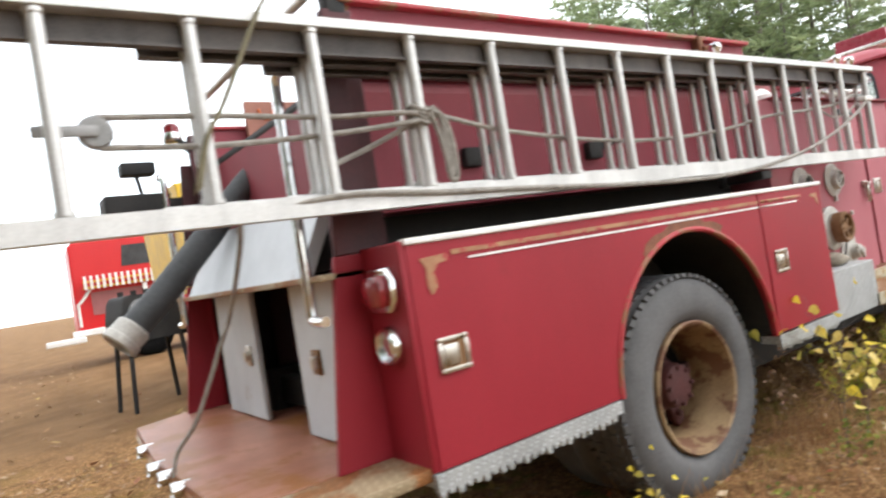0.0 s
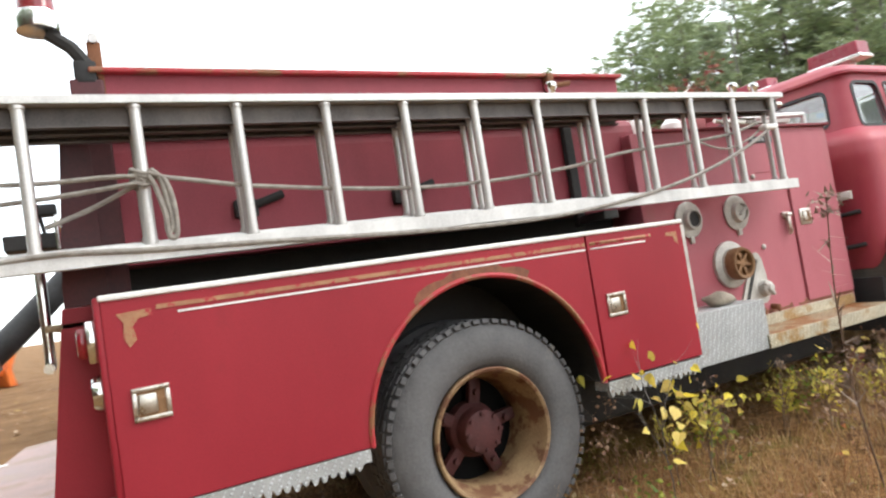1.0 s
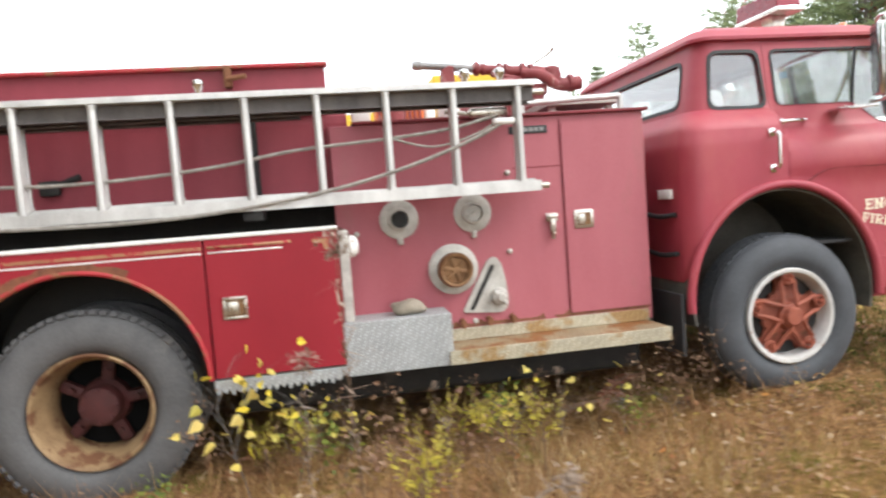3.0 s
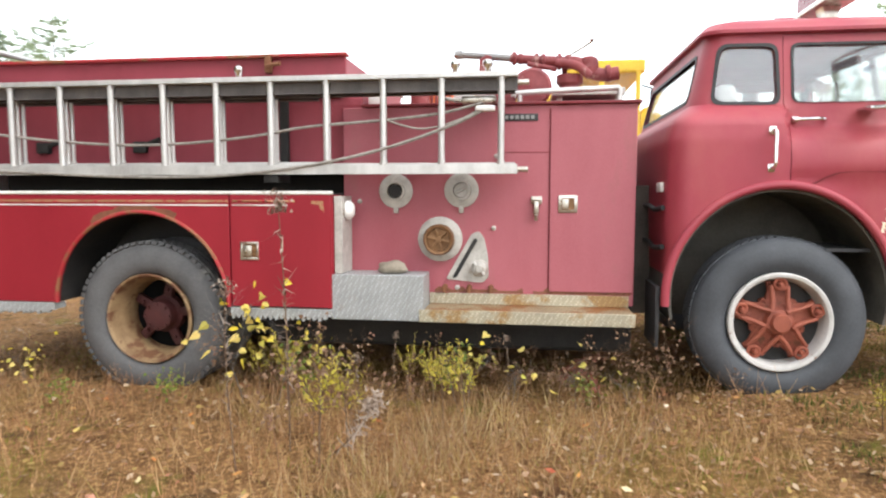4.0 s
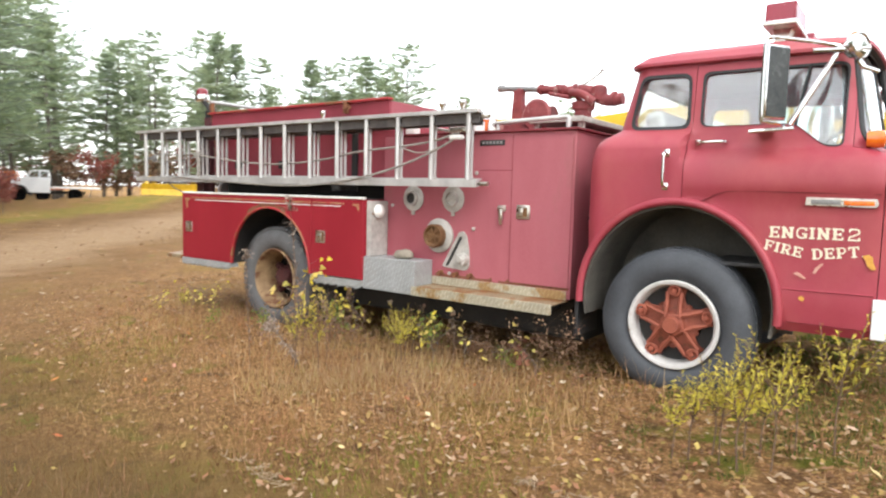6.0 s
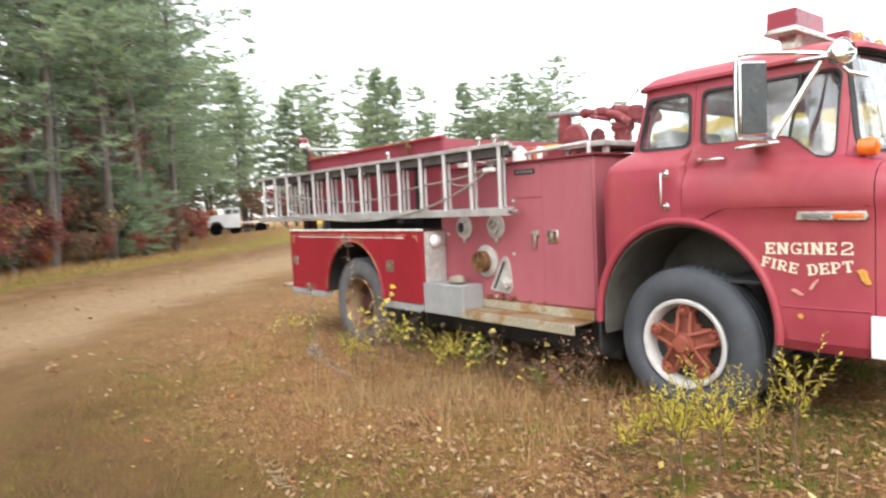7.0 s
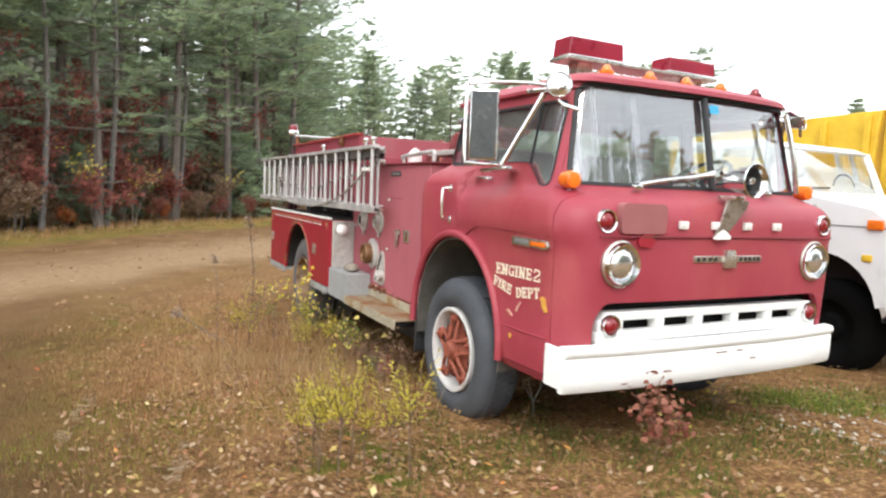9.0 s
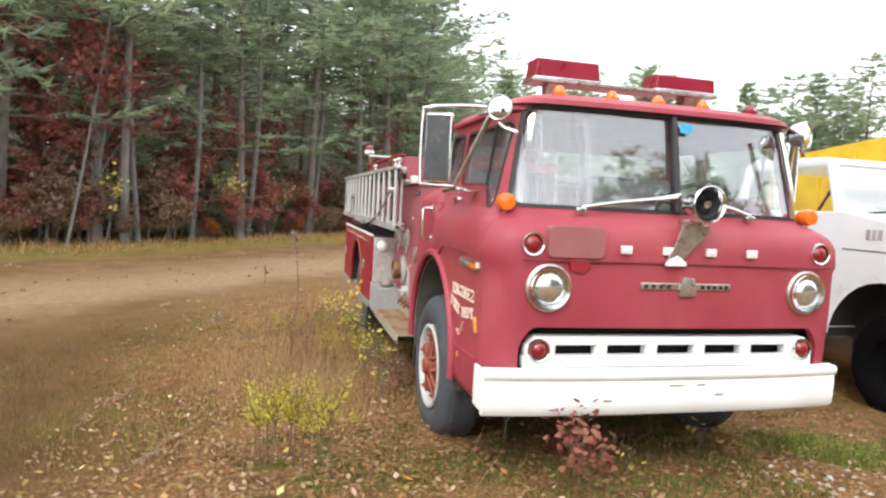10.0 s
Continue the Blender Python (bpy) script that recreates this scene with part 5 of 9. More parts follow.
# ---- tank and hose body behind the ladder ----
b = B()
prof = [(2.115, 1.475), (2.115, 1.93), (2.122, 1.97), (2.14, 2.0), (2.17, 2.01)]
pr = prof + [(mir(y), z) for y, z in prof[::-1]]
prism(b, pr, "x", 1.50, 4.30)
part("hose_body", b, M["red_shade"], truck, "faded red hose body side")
# set-in block whose near-black colour gives the recess its darkness
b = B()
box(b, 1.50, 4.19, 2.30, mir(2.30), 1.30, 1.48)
part("tank_recess", b, M["black"], truck, "recess below the hose body, darkness put into its colour")
for s in (1, -1):
    Y = (lambda v: v) if s == 1 else mir
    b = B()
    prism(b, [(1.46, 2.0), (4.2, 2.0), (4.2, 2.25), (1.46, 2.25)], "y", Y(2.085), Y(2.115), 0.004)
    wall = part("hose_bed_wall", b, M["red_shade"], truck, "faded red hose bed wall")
    b = B()
    box(b, 1.45, 4.215, Y(2.05), Y(2.13), 2.24, 2.262, 0.006)
    part("wall_cap", b, M["red_worn"], wall, "rolled worn red wall cap")
    b = B()
    box(b, 3.66, 3.70, Y(2.035), Y(2.085), 2.14, 2.255, 0.004)
    rod(b, (3.68, Y(2.03), 2.18), (3.78, Y(2.01), 2.19), 0.014)
    part("tie_clip", b, M["rust"], wall, "rusty tie clip")
    # corner shade painted as very dark maroon
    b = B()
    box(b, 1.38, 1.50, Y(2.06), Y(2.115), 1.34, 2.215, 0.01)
    part("corner_post", b, M["maroon"], truck, "rear corner post, shade put into its dark maroon")
    b = B()
    box(b, 3.74, 3.80, Y(2.075), Y(2.115), 1.40, 2.03, 0.01)
    box(b, 3.72, 3.82, Y(1.84), Y(2.05), 1.41, 1.455, 0.008)
    part("ladder_bracket", b, M["black"], truck, "dark ladder bracket")
    for x in (1.98, 2.72):
        b = B()
        box(b, x - 0.05, x + 0.05, Y(2.075), Y(2.12), 1.62, 1.70, 0.012)
        rod(b, (x, Y(2.10), 1.66), (x + 0.16, Y(2.07), 1.71), 0.018)
        part("hook", b, M["black"], truck, "dark ladder hook")
b = B()
box(b, 1.5, 4.15, 2.12, mir(2.12), 1.99, 2.06, 0.03)
part("hose_bed_floor", b, M["black"], truck, "dark empty hose bed")
b = B()
box(b, 4.17, 4.20, 2.116, mir(2.116), 2.0, 2.236, 0.006)
part("hose_bed_front", b, M["red_faded"], truck, "red hose bed front panel")

# ---- pump body ----
PY = 2.045
b = B()
box(b, 4.19, 6.07, PY, mir(PY), 0.63, 1.90, 0.008)
pump = part("pump_body", b, M["red_faded"], truck, "chalky faded red pump body")
b = B()
box(b, 4.32, 6.095, PY - 0.028, mir(PY - 0.028), 1.90, 1.918, 0.005)
part("pump_roof", b, M["red_dark"], pump, "dark red overhanging roof edge")
for s in (1, -1):
    Y = (lambda v: v) if s == 1 else mir
    b = B()
    prism(b, rounded([(5.542, 0.718), (6.052, 0.718), (6.052, 1.855), (5.542, 1.855)], 0.012), "y", Y(PY - 0.012), Y(PY + 0.004), 0.004)
    pd = part("pump_door", b, M["red_faded"], pump, "chalky pink-red pump compartment door")
    b = B()
    box(b, 5.531, 5.5405, Y(PY - 0.002), Y(PY + 0.003), 0.70, 1.875)
    box(b, 5.235, 5.531, Y(PY - 0.002), Y(PY + 0.003), 1.600, 1.606)
    box(b, 5.50, 6.06, Y(PY - 0.002), Y(PY + 0.003), 0.706, 0.7145)
    part("panel_gap", b, M["red_dark"], pump, "dark gap round the door")
    b = B()
    box(b, 5.592, 5.712, Y(PY - 0.022), Y(PY - 0.008), 1.222, 1.332, 0.006)
    hf = part("handle_frame", b, M["old_chrome"], pd, "chrome handle frame")
    b = B()
    box(b, 5.612, 5.692, Y(PY - 0.0235), Y(PY - 0.02), 1.24, 1.314)
    part("handle_recess", b, M["brass"], pd, "dark tarnished handle recess")
    b = B()
    box(b, 5.616, 5.655, Y(PY - 0.03), Y(PY - 0.022), 1.246, 1.308, 0.004)
    part("paddle", b, M["old_chrome"], pd, "chrome paddle latch")
    b = B()
    box(b, 5.42, 5.49, Y(PY - 0.02), Y(PY), 1.275, 1.325, 0.006)
    box(b, 5.438, 5.47, Y(PY - 0.035), Y(PY - 0.01), 1.20, 1.30, 0.008)
    rod(b, (5.43, Y(PY - 0.03), 1.305), (5.48, Y(PY - 0.03), 1.305), 0.012)
    rod(b, (5.454, Y(PY - 0.035), 1.21), (5.454, Y(PY - 0.02), 1.175), 0.012)
    part("toggle_latch", b, M["old_chrome"], pump, "chrome toggle latch")
    m = (lambda x, z, d=0.0: Matrix.Translation((x, Y(PY - d), z)) @ (AY if s == 1 else Euler((radians(-90), 0, 0)).to_matrix().to_4x4()))
    # outlets with their plates and caps
    for x, z in ((4.545, 1.357), (4.975, 1.362)):
        b = B()
        lathe(b, [(0.0, 0.0), (0.108, 0.0), (0.112, 0.012), (0.10, 0.02), (0.066, 0.022), (0.062, 0.055), (0.05, 0.058), (0.046, 0.0)], m(x, z), 32)
        box(b, x - 0.016, x + 0.016, Y(PY - 0.02), Y(PY), z - 0.145, z - 0.09, 0.006)
        o = part("outlet", b, M["cast"], pump, "oxidised round outlet plate")
        b = B()
        lathe(b, [(0, 0.045), (0.045, 0.045), (0.045, 0.0)], m(x, z), 20)
        if x > 4.8:
            rod(b, (x - 0.03, Y(PY - 0.06), z - 0.015), (x + 0.035, Y(PY - 0.06), z + 0.02), 0.009)
        part("outlet_bore", b, M["black" if x < 4.8 else "cast"], o, "dark outlet bore" if x < 4.8 else "grey outlet cap")
    b = B()
    lathe(b, [(0.0, 0.0), (0.145, 0.0), (0.146, 0.02), (0.13, 0.032), (0.10, 0.032), (0.098, 0.05), (0.0, 0.05)], m(4.838, 1.047), 40)
    flange = part("suction_flange", b, M["cast"], pump, "pale round suction flange")
    b = B()
    lathe(b, [(0.098, 0.03), (0.10, 0.10), (0.092, 0.115), (0.078, 0.112), (0.07, 0.085), (0.03, 0.085), (0.022, 0.10), (0, 0.102)], m(4.838, 1.047), 32)
    part("suction_cap", b, M["brass"], flange, "tarnished bronze suction cap")
    for k in range(6):
        b = B()
        box(b, -0.01, 0.01, 0.02, 0.08, 0.08, 0.10, 0.003)
        bmesh.ops.transform(b, matrix=m(4.838, 1.047) @ Euler((0, 0, k * math.tau / 6 + 0.3)).to_matrix().to_4x4(), verts=b.verts)
        part("cap_rib", b, M["brass"], flange)
    # triangular valve quadrant
    b = B()
    prism(b, rounded([(4.875, 0.785), (5.115, 0.765), (5.155, 0.80), (5.15, 0.93), (5.125, 1.055), (5.09, 1.10), (5.045, 1.085)], 0.02), "y", Y(PY - 0.014), Y(PY), 0.004)
    vq = part("valve_quadrant", b, M["cast"], pump, "pale triangular valve quadrant")
    b = B()
    prism(b, rounded([(4.915, 0.795), (4.945, 0.795), (5.085, 1.045), (5.06, 1.055)], 0.012), "y", Y(PY - 0.0165), Y(PY - 0.012))
    part("quadrant_slot", b, M["black"], vq, "dark lever slot")
    b = B()
    lathe(b, [(0, 0.07), (0.022, 0.068), (0.03, 0.05), (0.045, 0.045), (0.05, 0.02), (0.055, 0.0)], m(5.098, 0.862, 0.012), 24)
    rod(b, (5.06, Y(PY - 0.05), 0.90), (5.13, Y(PY - 0.06), 0.82), 0.014)
    part("valve_knob", b, M["cast"], vq, "oxidised valve knob")
    for x in (4.87, 5.03, 5.17):
        b = B()
        rod(b, (x, Y(PY), 0.735), (x, Y(PY - 0.05), 0.73), 0.018)
        rod(b, (x, Y(PY - 0.045), 0.735), (x, Y(PY - 0.05), 0.70), 0.01)
        part("drain_cock", b, M["rust"], pump, "rusty drain cock")
    for x, z in ((5.185, 1.12), (4.30, 1.29), (4.36, 0.75), (5.2, 1.58), (4.95, 0.73)):
        b = B()
        lathe(b, [(0.016, 0), (0.016, 0.01), (0.008, 0.016), (0, 0.016)], m(x, z), 12)
        part("stud", b, M["cast"], pump)
    # maker's plate, as plain bars
    b = B()
    box(b, 5.225, 5.46, Y(PY - 0.006), Y(PY), 1.800, 1.845, 0.002)
    mp_ = part("maker_plate", b, M["gasket"], pump, "dark maker's strip")
    b = B()
    for k in range(6):
        box(b, 5.25 + k * 0.033, 5.272 + k * 0.033, Y(PY - 0.008), Y(PY - 0.005), 1.812, 1.834)
    part("plate_bars", b, M["alu_dark"], mp_, "dull raised bars")
    # grey pocket beside the fender end, with a dome lamp
    b = B()
    box(b, 4.192, 4.245, Y(1.815), Y(PY), 0.834, 1.325, 0.006)
    pocket = part("grey_pocket", b, M["cast"], pump, "pale grey sheet-metal end plate")
    b = B()
    lathe(b, [(0.05, 0), (0.062, 0.012), (0.06, 0.03), (0.04, 0.052), (0, 0.058)], Matrix.Translation((4.243, Y(1.905), 1.235)) @ AX, 24)
    part("step_lamp", b, M["trim"], pocket, "small white dome lamp")
    # tread-plate box and step
    b = B()
    box(b, 4.175, 4.765, Y(1.795), Y(PY), 0.545, 0.832, 0.006)
    part("plate_box", b, M["plate"], truck, "silver tread-plate step box")
    b = B()
    box(b, 4.768, 6.04, Y(1.785), Y(PY + 0.03), 0.608, 0.622, 0.003)
    st = part("side_step", b, M["plate_rust"], truck, "rusty tread-plate side step")
    b = B()
    box(b, 4.74, 6.045, Y(1.78), Y(1.792), 0.545, 0.624, 0.004)
    part("step_lip", b, M["plate_worn"], st, "tread-plate step lip")
    b = B()
    box(b, 4.768, 6.04, Y(PY - 0.012), Y(PY - 0.002), 0.623, 0.694, 0.003)
    part("kick_plate", b, M["plate_worn"], st, "worn tread-plate kick strip")
    b = B()
    box(b, 4.768, 6.0, Y(1.80), Y(PY), 0.56, 0.60)
    part("step_frame", b, M["black"], st)
    # top rail of the pump body
    b = B()
    yr = Y(2.12)
    tube(b, curve_pts([(5.30, yr, 1.965), (5.36, yr, 1.985), (5.9, yr, 2.005), (5.96, yr, 2.0), (5.965, yr, 1.96), (5.965, yr, 1.918)], 30), 0.019, 10)
    tube(b, [(5.34, yr, 1.918), (5.34, yr, 1.985)], 0.017, 10)
    part("top_rail", b, M["alu"], truck, "pale handrail on the pump roof")

b = B()
box(b, 5.55, 6.02, 2.25, 3.7, 1.985, 2.03, 0.008)
for x in (5.58, 5.96):
    for y in (2.3, 3.65):
        box(b, x, x + 0.04, y, y + 0.04, 1.918, 1.99)
part("deck_shelf", b, M["cast"], truck, "pale deck shelf over the pump")
# deck gun
GY = 2.95
b = B()
lathe(b, [(0.14, 0), (0.14, 0.03), (0.08, 0.05), (0.075, 0.18), (0.10, 0.20), (0.10, 0.26), (0, 0.27)], Matrix.Translation((5.70, GY, 2.03)), 28)
gun = part("deck_gun", b, M["red_gun"], truck, "red deck gun on the pump roof")
b = B()
tube(b, curve_pts([(6.06, GY, 2.30), (5.94, GY, 2.29), (5.84, GY, 2.32), (5.76, GY, 2.38), (5.66, GY, 2.385)], 18), 0.05, 14)
lathe(b, [(0.04, -0.08), (0.066, -0.07), (0.074, -0.02), (0.066, 0.04), (0.04, 0.055), (0, 0.06)], Matrix.Translation((5.84, GY, 2.37)), 18)
tube(b, curve_pts([(5.84, GY - 0.1, 2.27), (5.74, GY - 0.12, 2.34), (5.60, GY - 0.06, 2.375)], 12), 0.035, 10)
for x in (5.66, 5.82, 5.98):
    lathe(b, [(0.048, -0.02), (0.064, -0.015), (0.064, 0.015), (0.048, 0.02)], Matrix.Translation((x, GY, 2.36 if x < 5.9 else 2.30)) @ AX, 20)
part("gun_elbow", b, M["red_gun"], gun, "red gun elbow")
b = B()
tube(b, [(5.75, GY, 2.385), (5.5, GY, 2.405), (5.25, GY, 2.43)], 0.044, 14, taper=0.75)
for x, z, r in ((5.28, 2.428, 0.05), (5.33, 2.423, 0.042), (5.45, 2.41, 0.054), (5.50, 2.405, 0.054), (5.62, 2.395, 0.062), (5.68, 2.39, 0.058)):
    lathe(b, [(0.04, -0.016), (r, -0.012), (r, 0.012), (0.04, 0.016)], Matrix.Translation((x, GY, z)) @ AX, 18)
tube(b, [(5.38, GY - 0.03, 2.38), (5.6, GY - 0.05, 2.33)], 0.02, 8)
part("gun_barrel", b, M["red_gun"], gun, "worn red gun barrel")
b = B()
tube(b, [(5.28, GY, 2.428), (5.05, GY, 2.45), (4.82, GY, 2.468)], 0.027, 12, taper=0.95)
lathe(b, [(0.024, -0.02), (0.034, -0.015), (0.034, 0.03), (0.024, 0.035)], Matrix.Translation((4.85, GY, 2.466)) @ AX, 16)
part("gun_nozzle", b, M["alu_dark"], gun, "dull metal nozzle")
b = B()
tube(b, [(5.62, GY, 2.40), (5.80, GY, 2.50), (5.86, GY, 2.54)], 0.009, 6)
lathe(b, [(0, -0.02), (0.02, 0), (0, 0.02)], Matrix.Translation((5.86, GY, 2.55)), 12)
part("gun_lever", b, M["old_chrome"], gun, "thin control lever")
b = B()
prism(b, [(5.0, 2.12), (5.14, 2.12), (5.10, 2.30), (5.11, 2.44), (5.07, 2.45), (5.02, 2.42)], "y", GY - 0.06, GY + 0.02, 0.008)
prism(b, [(5.16, 2.12), (5.3, 2.12), (5.25, 2.26), (5.21, 2.32)], "y", GY + 0.04, GY + 0.08, 0.006)
lathe(b, [(0.085, -0.02), (0.092, 0), (0.085, 0.02), (0, 0.02), (0, -0.02)], Matrix.Translation((5.35, GY + 0.1, 2.20)) @ AX, 28)
box(b, 5.0, 5.3, GY - 0.3, GY + 0.3, 1.92, 2.12, 0.02)
part("gun_stand", b, M["red_gun"], gun, "worn red barrel stand")
for ob in [gun] + list(gun.children):
    ob.data.transform(Matrix.Translation((0, 0, -0.055)))
# pump roof clutter: small red extinguisher-like canisters and fittings
for x, y, h in ((4.62, 2.55, 0.16), (4.95, 2.4, 0.12)):
    b = B()
    lathe(b, [(0.06, 0), (0.07, 0.01), (0.07, h), (0.04, h + 0.03), (0.015, h + 0.05), (0, h + 0.05)], Matrix.Translation((x, y, 1.918)), 20)
    part("roof_fitting", b, M["red_gun" if h > 0.15 else "trim"], truck, "small fitting on the pump roof")
for x in (3.55, 4.95, 5.15):
    b = B()
    lathe(b, [(0.02, 0), (0.02, 0.03), (0.032, 0.05), (0.03, 0.075), (0.012, 0.085), (0, 0.086)], Matrix.Translation((x, 1.89, 2.07)), 14)
    part("ladder_knob", b, M["chrome"], truck, "chrome ladder clamp knob")

# ---- rear of the truck: step, panel, doors, lamps ----
b = B()
STEP = [(0.80, 2.25), (0.80, 3.10), (0.885, 3.97), (1.20, 4.08), (1.80, 4.08), (1.80, 2.06), (0.893, 2.06)]
prism(b, STEP, "z", 0.575, 0.627, 0.006)
step = part("rear_step", b, M["wood_deck"], truck, "rust-stained red rear step")
b = B()
for p, q in zip(STEP[:3], STEP[1:4]):
    tube(b, [(p[0], p[1], 0.585), (q[0], q[1], 0.585)], 0.012, 6)
part("step_edge", b, M["plate_rust"], step, "rusty step edge")
for x, y, lens in ((0.832, 3.43, "lens_clear"), (0.797, 3.02, "lens_clear"), (0.797, 2.82, "lens_red"), (0.797, 2.60, "lens_clear")):
    lamp("step_marker", x, y, 0.602, 0.028, lens, truck, "small chrome step marker lamp", depth=0.05, bulge=0.024,
         axis=Euler((0, radians(-90), 0)).to_matrix().to_4x4())
b = B()
prism(b, [(0.897, 2.052), (1.02, 1.80), (1.378, 1.80), (1.378, 2.052)], "z", 0.585, 0.627, 0.006)
part("step_wing", b, M["plate_rust"], step, "worn yellowish tread-plate wing of the step")
RX = 1.33
# maroon kept very dark so that the recess reads deep
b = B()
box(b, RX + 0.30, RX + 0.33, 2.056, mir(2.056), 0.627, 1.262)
part("rear_panel", b, M["maroon"], truck, "recess behind the rear doors, darkness put into its maroon")
for y0, y1, turn, lab in ((2.06, 2.652, 0, "grey rear compartment door with latch"), (3.155, 3.72, 0, "grey rear compartment door standing ajar")):
    b = B()
    box(b, RX, RX + 0.028, y0, y1, 0.635, 1.262, 0.006)
    rd = part("rear_door", b, M["grey"], truck, lab)
    b = B()
    yy = y0 + 0.07 if y0 > 3 else y0 + 0.36
    box(b, RX - 0.012, RX, yy, yy + 0.07, 0.90, 1.0, 0.004)
    part("latch_plate", b, M["brass" if y0 < 3 else "old_chrome"], rd, "latch plate")
    b = B()
    box(b, RX - 0.03, RX - 0.008, yy + 0.015, yy + 0.055, 0.925, 0.975, 0.006)
    part("latch", b, M["old_chrome"], rd, "chrome latch")
b = B()
box(b, 1.20, 1.42, 2.03, mir(2.03), 1.262, 1.285, 0.004)
part("rear_shelf", b, M["plate_rust"], truck, "rusty-edged rear shelf")
b = B()
prism(b, [(1.24, 1.285), (1.30, 1.285), (1.44, 1.55), (1.44, 1.60), (1.40, 1.60)], "y", 2.30, mir(2.14), 0.004)
part("slope_panel", b, M["grey"], truck, "pale grey sloping rear panel")
for s in (1, -1):
    Y = (lambda v: v) if s == 1 else mir
    # the wall's upper part takes the corner's shade as dark maroon
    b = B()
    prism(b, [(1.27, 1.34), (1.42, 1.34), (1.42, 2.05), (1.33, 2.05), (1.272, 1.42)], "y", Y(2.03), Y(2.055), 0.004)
    part("upper_wall", b, M["maroon"], truck, "upper side wall, shade put into its dark maroon")
    b = B()
    prism(b, [(1.16, 0.627), (1.42, 0.627), (1.42, 1.338), (1.262, 1.338)], "y", Y(2.03), Y(2.055), 0.004)
    part("side_wall", b, M["red"], truck, "red side wall of the rear step")
    b = B()
    yt = Y(1.90)
    prism(b, [(yt - 0.085, 1.17), (yt - 0.06, 1.13), (yt + 0.06, 1.13), (yt + 0.085, 1.17), (yt + 0.085, 1.235), (yt + 0.06, 1.275), (yt - 0.06, 1.275), (yt - 0.085, 1.235)], "x", 1.332, 1.366, 0.006)
    tl = part("tail_lamp", b, M["chrome"], truck, "chrome-framed red tail lamp")
    b = B()
    prism(b, [(yt - 0.065, 1.178), (yt - 0.048, 1.15), (yt + 0.048, 1.15), (yt + 0.065, 1.178), (yt + 0.065, 1.228), (yt + 0.048, 1.255), (yt - 0.048, 1.255), (yt - 0.065, 1.228)], "x", 1.300, 1.335, 0.014)
    part("lens", b, M["lens_red"], tl, "red tail lens")
    lamp("reversing_lamp", 1.362, Y(1.905), 1.02, 0.062, "lens_clear", truck, "round white reversing lamp", depth=0.04, bulge=0.012, axis=Euler((0, radians(-90), 0)).to_matrix().to_4x4())
    b = B()
    x = 1.20
    yr = Y(2.14)
    tube(b, curve_pts([(x, Y(2.05), 1.98), (x, Y(2.11), 1.985), (x, yr, 1.95), (x, yr, 1.8), (x, yr, 1.3), (x, yr, 1.16), (x, Y(2.12), 1.132), (x, Y(2.04), 1.13)], 40), 0.019, 10)
    part("grab_rail", b, M["chrome"], truck, "upright chrome grab rail")
    # lamp on its arm at the hose bed corner
    b = B()
    dz = 0.05 if s == 1 else 0.27
    tube(b, [(1.47, Y(2.09), 2.20 - dz), (1.45, Y(2.09), 2.33 - dz), (1.40, Y(2.09), 2.40 - dz), (1.33, Y(2.09), 2.45 - dz)], 0.028, 8)
    box(b, 1.40, 1.48, Y(2.09) - 0.03, Y(2.09) + 0.03, 2.24 - dz, 2.34 - dz, 0.01)
    pl = part("pole_lamp", b, M["black"], truck, "dark lamp arm at the hose bed corner")
    b = B()
    lathe(b, [(0.0, 0), (0.06, 0.005), (0.066, 0.03), (0.06, 0.06), (0.055, 0.06)], Matrix.Translation((1.30, Y(2.09), 2.45 - dz)) @ Matrix.Scale(1.25 if s == 1 else 0.85, 4), 20)
    part("lamp_base", b, M["chrome"], pl, "chrome lamp base")
    b = B()
    lathe(b, [(0.054, 0.05), (0.05, 0.10), (0.035, 0.115), (0, 0.12)], Matrix.Translation((1.30, Y(2.09), 2.46 - dz)) @ Matrix.Scale(1.25 if s == 1 else 0.85, 4), 20)
    part("lamp_dome", b, M["lens_red"], pl, "red lamp dome")
b = B()
box(b, 1.72, 2.62, 3.84, 3.87, 1.98, 2.40, 0.006)
part("hose_bed_divider", b, M["board"], truck, "rusty red hose bed divider with scrawled paint")
b = B()
tube(b, curve_pts([(1.80, 3.838, 2.35), (1.83, 3.838, 2.29), (1.88, 3.838, 2.30), (1.91, 3.838, 2.36), (1.91, 3.838, 2.21), (1.97, 3.838, 2.28), (2.02, 3.838, 2.28), (2.06, 3.838, 2.22)], 30), 0.008, 6)
part("paint_scrawl", b, M["orange"], truck, "scrawled orange paint mark")
b = B()
box(b, 1.02, 1.20, 4.0, 4.12, 2.02, 2.09, 0.008)
box(b, 0.90, 1.25, 3.95, 4.15, 1.80, 1.90, 0.01)
rod(b, (1.12, 4.06, 1.90), (1.10, 4.06, 2.03), 0.012)
box(b, 1.2, 1.42, 4.0, 4.1, 1.82, 1.87)
part("rear_bracket", b, M["black"], truck, "dark lamp brackets at the far rear corner")
# crossbar over the rear of the hose bed on two rusty posts
for y in (2.10, mir(2.10)):
    b = B()
    box(b, 1.455, 1.505, y - 0.02, y + 0.02, 2.15, 2.375, 0.006)
    part("bed_post", b, M["rust"], truck, "rusty corner post of the hose bed")
b = B()
tube(b, [(1.48, 2.07, 2.385), (1.47, CY, 2.392), (1.46, mir(2.07), 2.385)], 0.02, 10)
part("bed_rail", b, M["alu"], truck, "pale crossbar over the hose bed")

